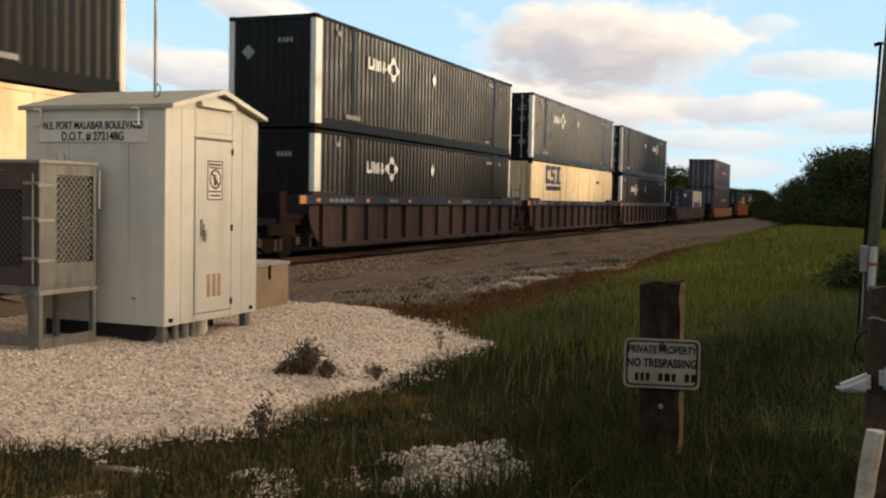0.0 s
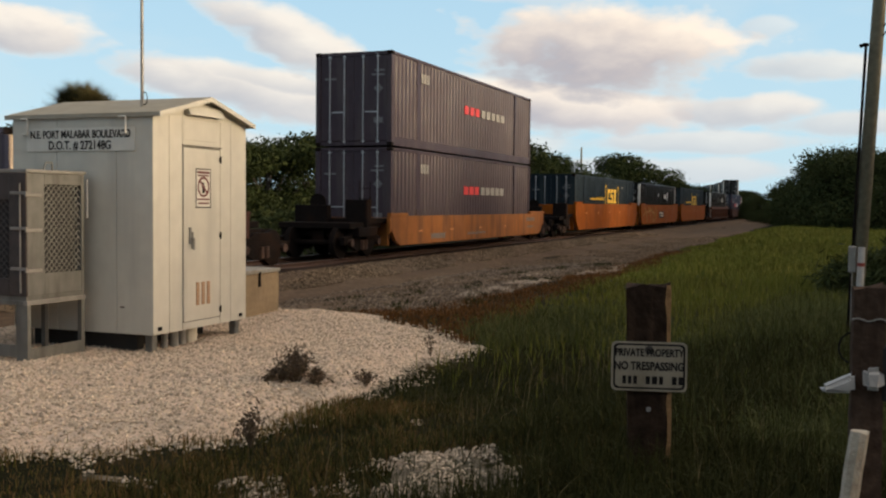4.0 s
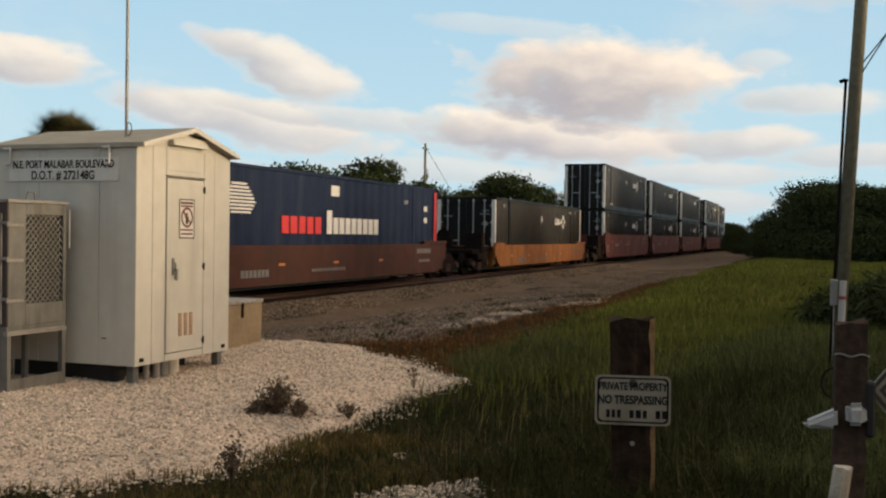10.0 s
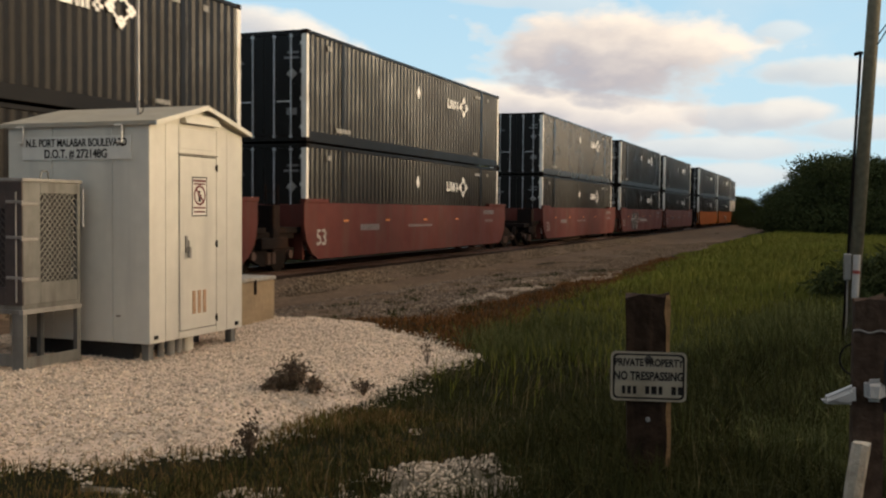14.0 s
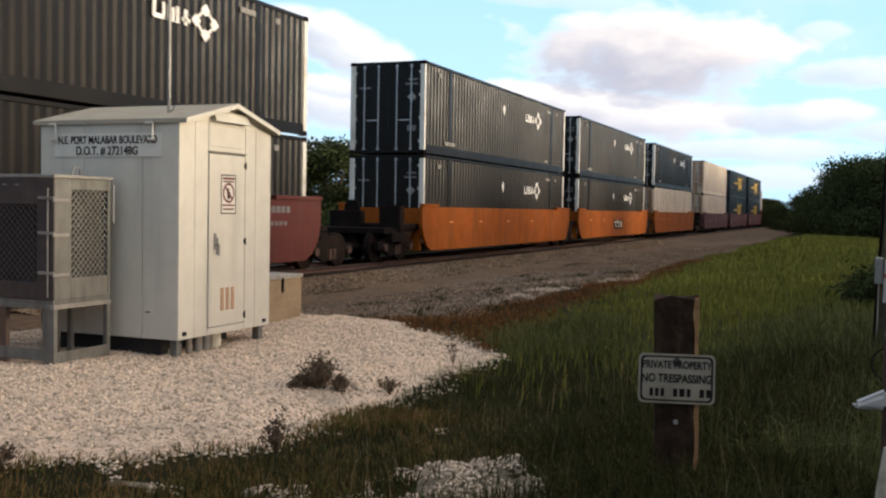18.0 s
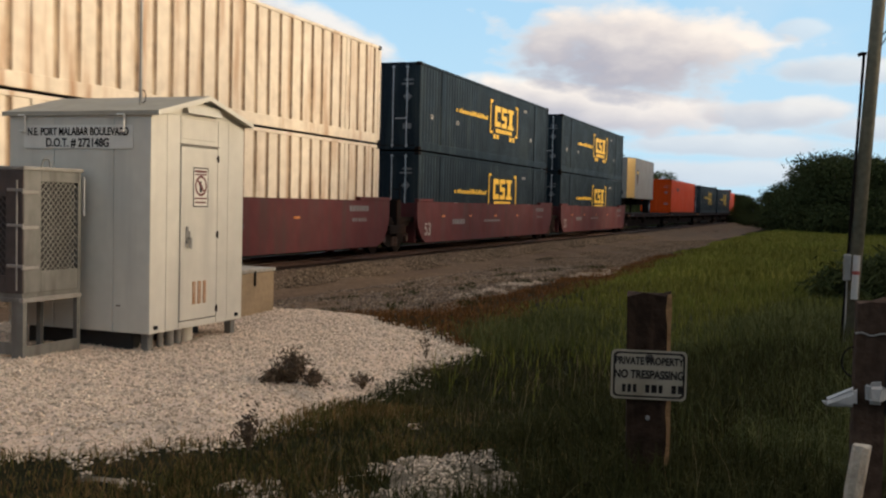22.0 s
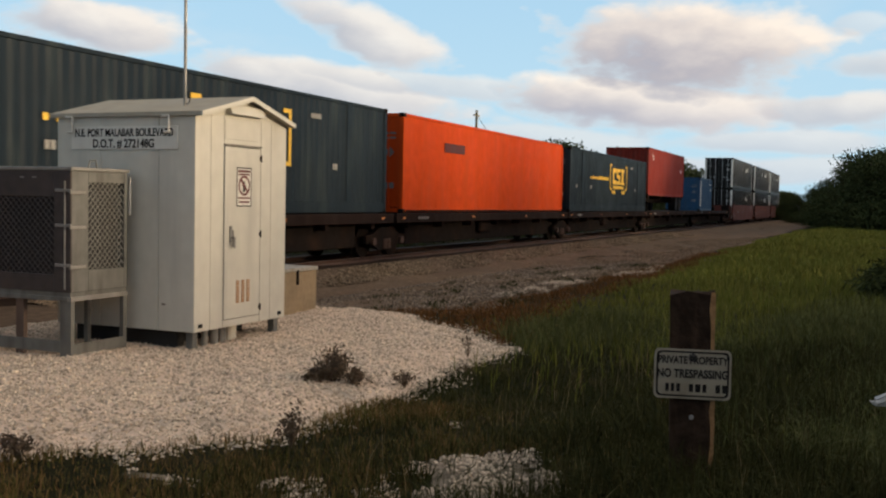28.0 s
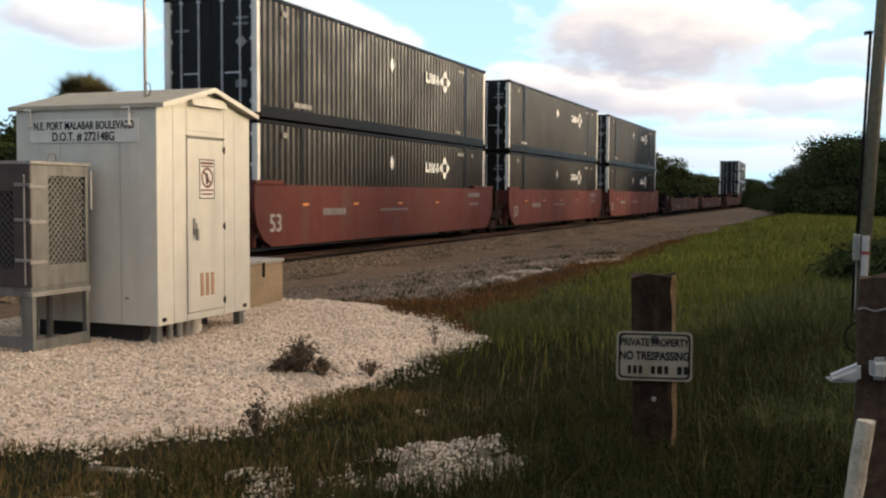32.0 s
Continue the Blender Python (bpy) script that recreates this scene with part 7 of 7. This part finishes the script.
blades("young_grass", "bright green young grass at the tip of the gravel", x[k], y[k], ground_z(x, y)[k], rng.uniform(0.16, 0.34, len(x))[k], np.full(k.sum(), 0.010), 94, "tall_grass", lean=0.5)
# short turf along the front of the gravel
x, y, rng = scatter(150000, 2.9, 7.4, 1.2, 7.5, 73)
k = (pad_mask(x, y) < 0.12 + 0.2 * rng.uniform(-1, 1, len(x)) ** 3) & ((patch_mask(x, y) < 0.02) | (rng.uniform(0, 1, len(x)) < 0.22 * clumpy(x * 1.7, y * 1.7) ** 2)) & (rng.uniform(0, 1, len(x)) < 0.10 + 0.70 * clumpy(x, y) ** 1.8)
hh = 0.03 + 0.07 * rng.uniform(0, 1, len(x)) ** 2 + 0.04 * clumpy(x, y)
blades("short_turf", "short patchy green turf at the edge of the gravel", x[k], y[k], ground_z(x, y)[k] + 0.01, hh[k], np.full(k.sum(), 0.008), 74, "turf", lean=0.6)
# lighter meadow beyond
x, y, rng = scatter(170000, 7.0, 80.0, -10.0, 8.0, 75, 1.7)
k = (pad_mask(x, y) < 0.0) & (off_track(x, y) > 8.8 + 0.4 * ripple(x, y, 0.9, 2.0) + 0.4 * ripple(x, y, 0.4, 1.0) + 0.5 * smooth(12.0, 18.0, x) * smooth(40.0, 22.0, x))
k = k & (rng.uniform(0, 1, len(x)) < smooth(8.0, 18.0, x + 1.5 * ripple(x, y, 0.8, 3.0)))
far = smooth(8, 60, x)
hh = (0.16 + 0.16 * rng.uniform(0, 1, len(x)) + 0.10 * clumpy(x * 0.5, y * 0.5)) * (0.8 + 0.5 * far) * (0.22 + 0.78 * smooth(8.8, 11.5, off_track(x, y)))
blades("meadow_grass", "bright green meadow grass beside the service road", x[k], y[k], ground_z(x, y)[k], hh[k], (0.012 + 0.05 * far)[k], 76, "grass")
# reddish dry grass between the gravel and the road
x, y, rng = scatter(60000, 9.5, 38.0, 3.6, 8.4, 77, 1.3)
k = (pad_mask(x, y) < 0.1) & (off_track(x, y) > np.minimum(6.7 + 0.45 * (x - 13), 8.5) + 0.5 * ripple(x, y, 1.1, 3.0)) & (y > 4.1 + 0.03 * (x - 10) + 0.4 * ripple(x, y, 0.8, 1.0)) & (rng.uniform(0, 1, len(x)) < 0.35 + 0.65 * clumpy(x, y))
hh = 0.06 + 0.10 * rng.uniform(0, 1, len(x))
blades("red_grass", "low reddish-brown dry grass beside the service road", x[k], y[k], ground_z(x, y)[k], hh[k], (0.010 + 0.012 * rng.uniform(0, 1, len(x)))[k], 78, "red_grass", lean=0.7)


def stones(name, label, xs, ys, zs, size, seed, material, category):
    rng = np.random.default_rng(seed)
    n = len(xs)
    corner = np.array([(1, 0, 0), (0, 1, 0), (-1, 0, 0), (0, -1, 0), (0, 0, 1), (0, 0, -1)], float)
    tri = np.array([(0, 1, 4), (1, 2, 4), (2, 3, 4), (3, 0, 4), (1, 0, 5), (2, 1, 5), (3, 2, 5), (0, 3, 5)])
    sc = size[:, None, None] * rng.uniform(0.55, 1.2, (n, 6, 1)) * np.array([1, 1, 0.7])
    a = rng.uniform(0, 2 * np.pi, n)
    c, s = np.cos(a), np.sin(a)
    rot = np.stack([np.stack([c, -s, 0 * c], 1), np.stack([s, c, 0 * c], 1), np.stack([0 * c, 0 * c, 1 + 0 * c], 1)], 1)
    pts = corner[None] + rng.uniform(-0.28, 0.28, (n, 6, 3))
    v = np.einsum("nij,nkj->nki", rot, pts * sc) + np.stack([xs, ys, zs + size * 0.25], 1)[:, None]
    f = (np.arange(n)[:, None, None] * 6 + tri[None]).reshape(-1, 3)
    ob = new(name, mesh_from(name, v.reshape(-1, 3), f, material))
    return tagged(ob, label, category, kind="stuff")


def pad_z(x, y):
    m = pad_mask(x, y)
    return level_z(x, y) - 0.05 + 0.15 * smooth(-0.35, 0.9, m) - 0.25 * smooth(0.2, -0.8, m) + 0.012 * ripple(x, y, 7.0)


x, y, rng = scatter(80000, 4.0, 13.4, 3.2, 10.0, 81, 1.35)
k = pad_mask(x, y) > 0.0 - 0.25 * rng.uniform(0, 1, len(x)) ** 2
stones("gravel_stones", "loose pale limestone pebbles", x[k], y[k], np.maximum(pad_z(x, y), ground_z(x, y))[k], 0.008 + 0.016 * rng.uniform(0, 1, k.sum()) ** 2, 82, "stone", "gravel")
x, y, rng = scatter(26000, 3.6, 7.4, 1.2, 5.4, 83)
patch_z = ground_z(x, y) + 0.022 * smooth(-0.1, 0.3, patch_mask(x, y))
k = (patch_mask(x, y) > 0.24 + 0.6 * ripple(x, y, 9.0, 2.0) + 0.3 * rng.uniform(-1, 1, len(x))) | ((ripple(x, y, 3.1, 2.2) + 0.7 * ripple(x, y, 8.3, 0.4) > 0.62) & (y > 2.4))
stones("patch_stones", "loose pebbles in the worn patch", x[k], y[k], patch_z[k], 0.006 + 0.013 * rng.uniform(0, 1, k.sum()), 84, "stone", "gravel")
x, y, rng = scatter(34000, 12.0, 66.0, 10.6, 12.35, 85, 1.5)
o = TRACK_Y - y
zz = np.interp(o, [1.2, 1.95, 2.15, 2.6, 3.1, 3.6], [-0.10, -0.07, -0.045, -0.10, -0.17, -0.21])
stones("ballast_stones", "loose broken ballast stones along the track", x, y, zz, 0.018 + 0.028 * rng.uniform(0, 1, len(x)) ** 2, 86, "ballast_stone", "ballast")
x, y, rng = scatter(42000, 11.0, 60.0, 5.6, 11.0, 87, 1.5)
stones("road_stones", "scattered stones on the service road", x, y, np.interp(TRACK_Y - y, [3.2, 4.8, 5.5, 6.2, 6.9, 7.6, 8.4], [-0.32, -0.262, -0.235, -0.19, -0.12, -0.06, -0.05]), 0.010 + 0.022 * rng.uniform(0, 1, len(x)) ** 2, 88, "ballast_stone", "gravel")

def road_z(y):
    return np.interp(TRACK_Y - y, [3.2, 4.8, 5.5, 6.2, 6.9, 7.6, 8.7, 9.3], [-0.32, -0.262, -0.235, -0.19, -0.12, -0.06, -0.045, -0.06])


x, y, rng = scatter(36000, 15.5, 34.0, 4.9, 7.4, 89)
k = (ripple(x * 0.35, y * 2.2, 1.5, 0.7) + 0.6 * ripple(x, y, 3.7, 1.9) > 0.42 + 0.7 * rng.uniform(0, 1, len(x))) & (np.abs(y - 5.95) < 0.95 - 0.5 * smooth(26, 33, x))
stones("pale_stones", "spilled patches of whitish stones on the road edge", x[k], y[k], road_z(y)[k], 0.016 + 0.034 * rng.uniform(0, 1, k.sum()) ** 2, 90, "pale_stone", "gravel")
x, y, rng = scatter(17000, 12.6, 30.0, 6.2, 9.5, 95, 1.3)
k = ripple(x, y, 1.3, 4.4) + 0.8 * ripple(x, y, 3.9, 0.9) > -0.25 + 0.6 * rng.uniform(-1, 1, len(x))
stones("grey_stones", "coarse grey stones along the near side of the road", x[k], y[k], road_z(y)[k], 0.014 + 0.03 * rng.uniform(0, 1, k.sum()) ** 2, 96, "grey_stone", "gravel")
x, y, rng = scatter(2300, 13.0, 27.0, -1.0, 1.0, 97)
y = 9.66 - 0.043 * (x - 16.5) + 0.16 * y * np.abs(y) + 0.08 * np.sin(x * 1.1) + 0.04 * np.sin(x * 3.7)
stones("rut_ridge", "thin pale ridge of stones thrown up beside the wheel rut", x, y, road_z(y) + 0.012, 0.012 + 0.020 * rng.uniform(0, 1, len(x)) ** 2, 98, "grey_stone", "gravel")
# dark tufts in the stony strip
x, y, rng = scatter(26000, 12.8, 29.0, 5.4, 9.0, 99)
k = ripple(x * 0.8, y * 1.5, 2.3, 3.1) + 0.7 * ripple(x, y, 5.3, 1.2) > 0.42 + 0.3 * rng.uniform(0, 1, len(x))
blades("road_tufts", "sparse dark tufts of weed on the stony strip", x[k], y[k], road_z(y)[k], rng.uniform(0.05, 0.15, len(x))[k], np.full(k.sum(), 0.012), 100, "weed", lean=0.7)

# ---- sleepers, laid one by one where they can be seen ----
tie_mesh = mesh_of("sleeper", boxes((-0.115, 0.115, -1.3, 1.3, -0.17, 0.0), bevel=0.012), "tie")
for i in range(240):
    ob = new("sleeper", tie_mesh)
    ob.matrix_basis = pose(4.0 + i * 0.52, TRACK_Y, RAIL_Z - 0.152)
    ob.parent = ballast


# ---- what moves: the clouds, and the whole train at one speed ----
def motions():
    walk(clouds, [(0.0, pose(0, 0, 1.6, 0, 0, 0.11 * 9.0)), (32.0, pose(0, 0, 1.6, 0, 0, 0.11 * (9.0 - 32.0)))])
    for ob, s0, y, z in MOVERS:
        times = [0.0, 32.0] if s0 < BEND_AT - 25 else [i * 1.0 for i in range(33)]
        rows = []
        for t in times:
            tx, ty, a = track_point(s0 - SPEED * t)
            rows.append((t, pose(tx, ty, RAIL_Z + z, 0, 0, math.degrees(a))))
        walk(ob, rows)


motions()
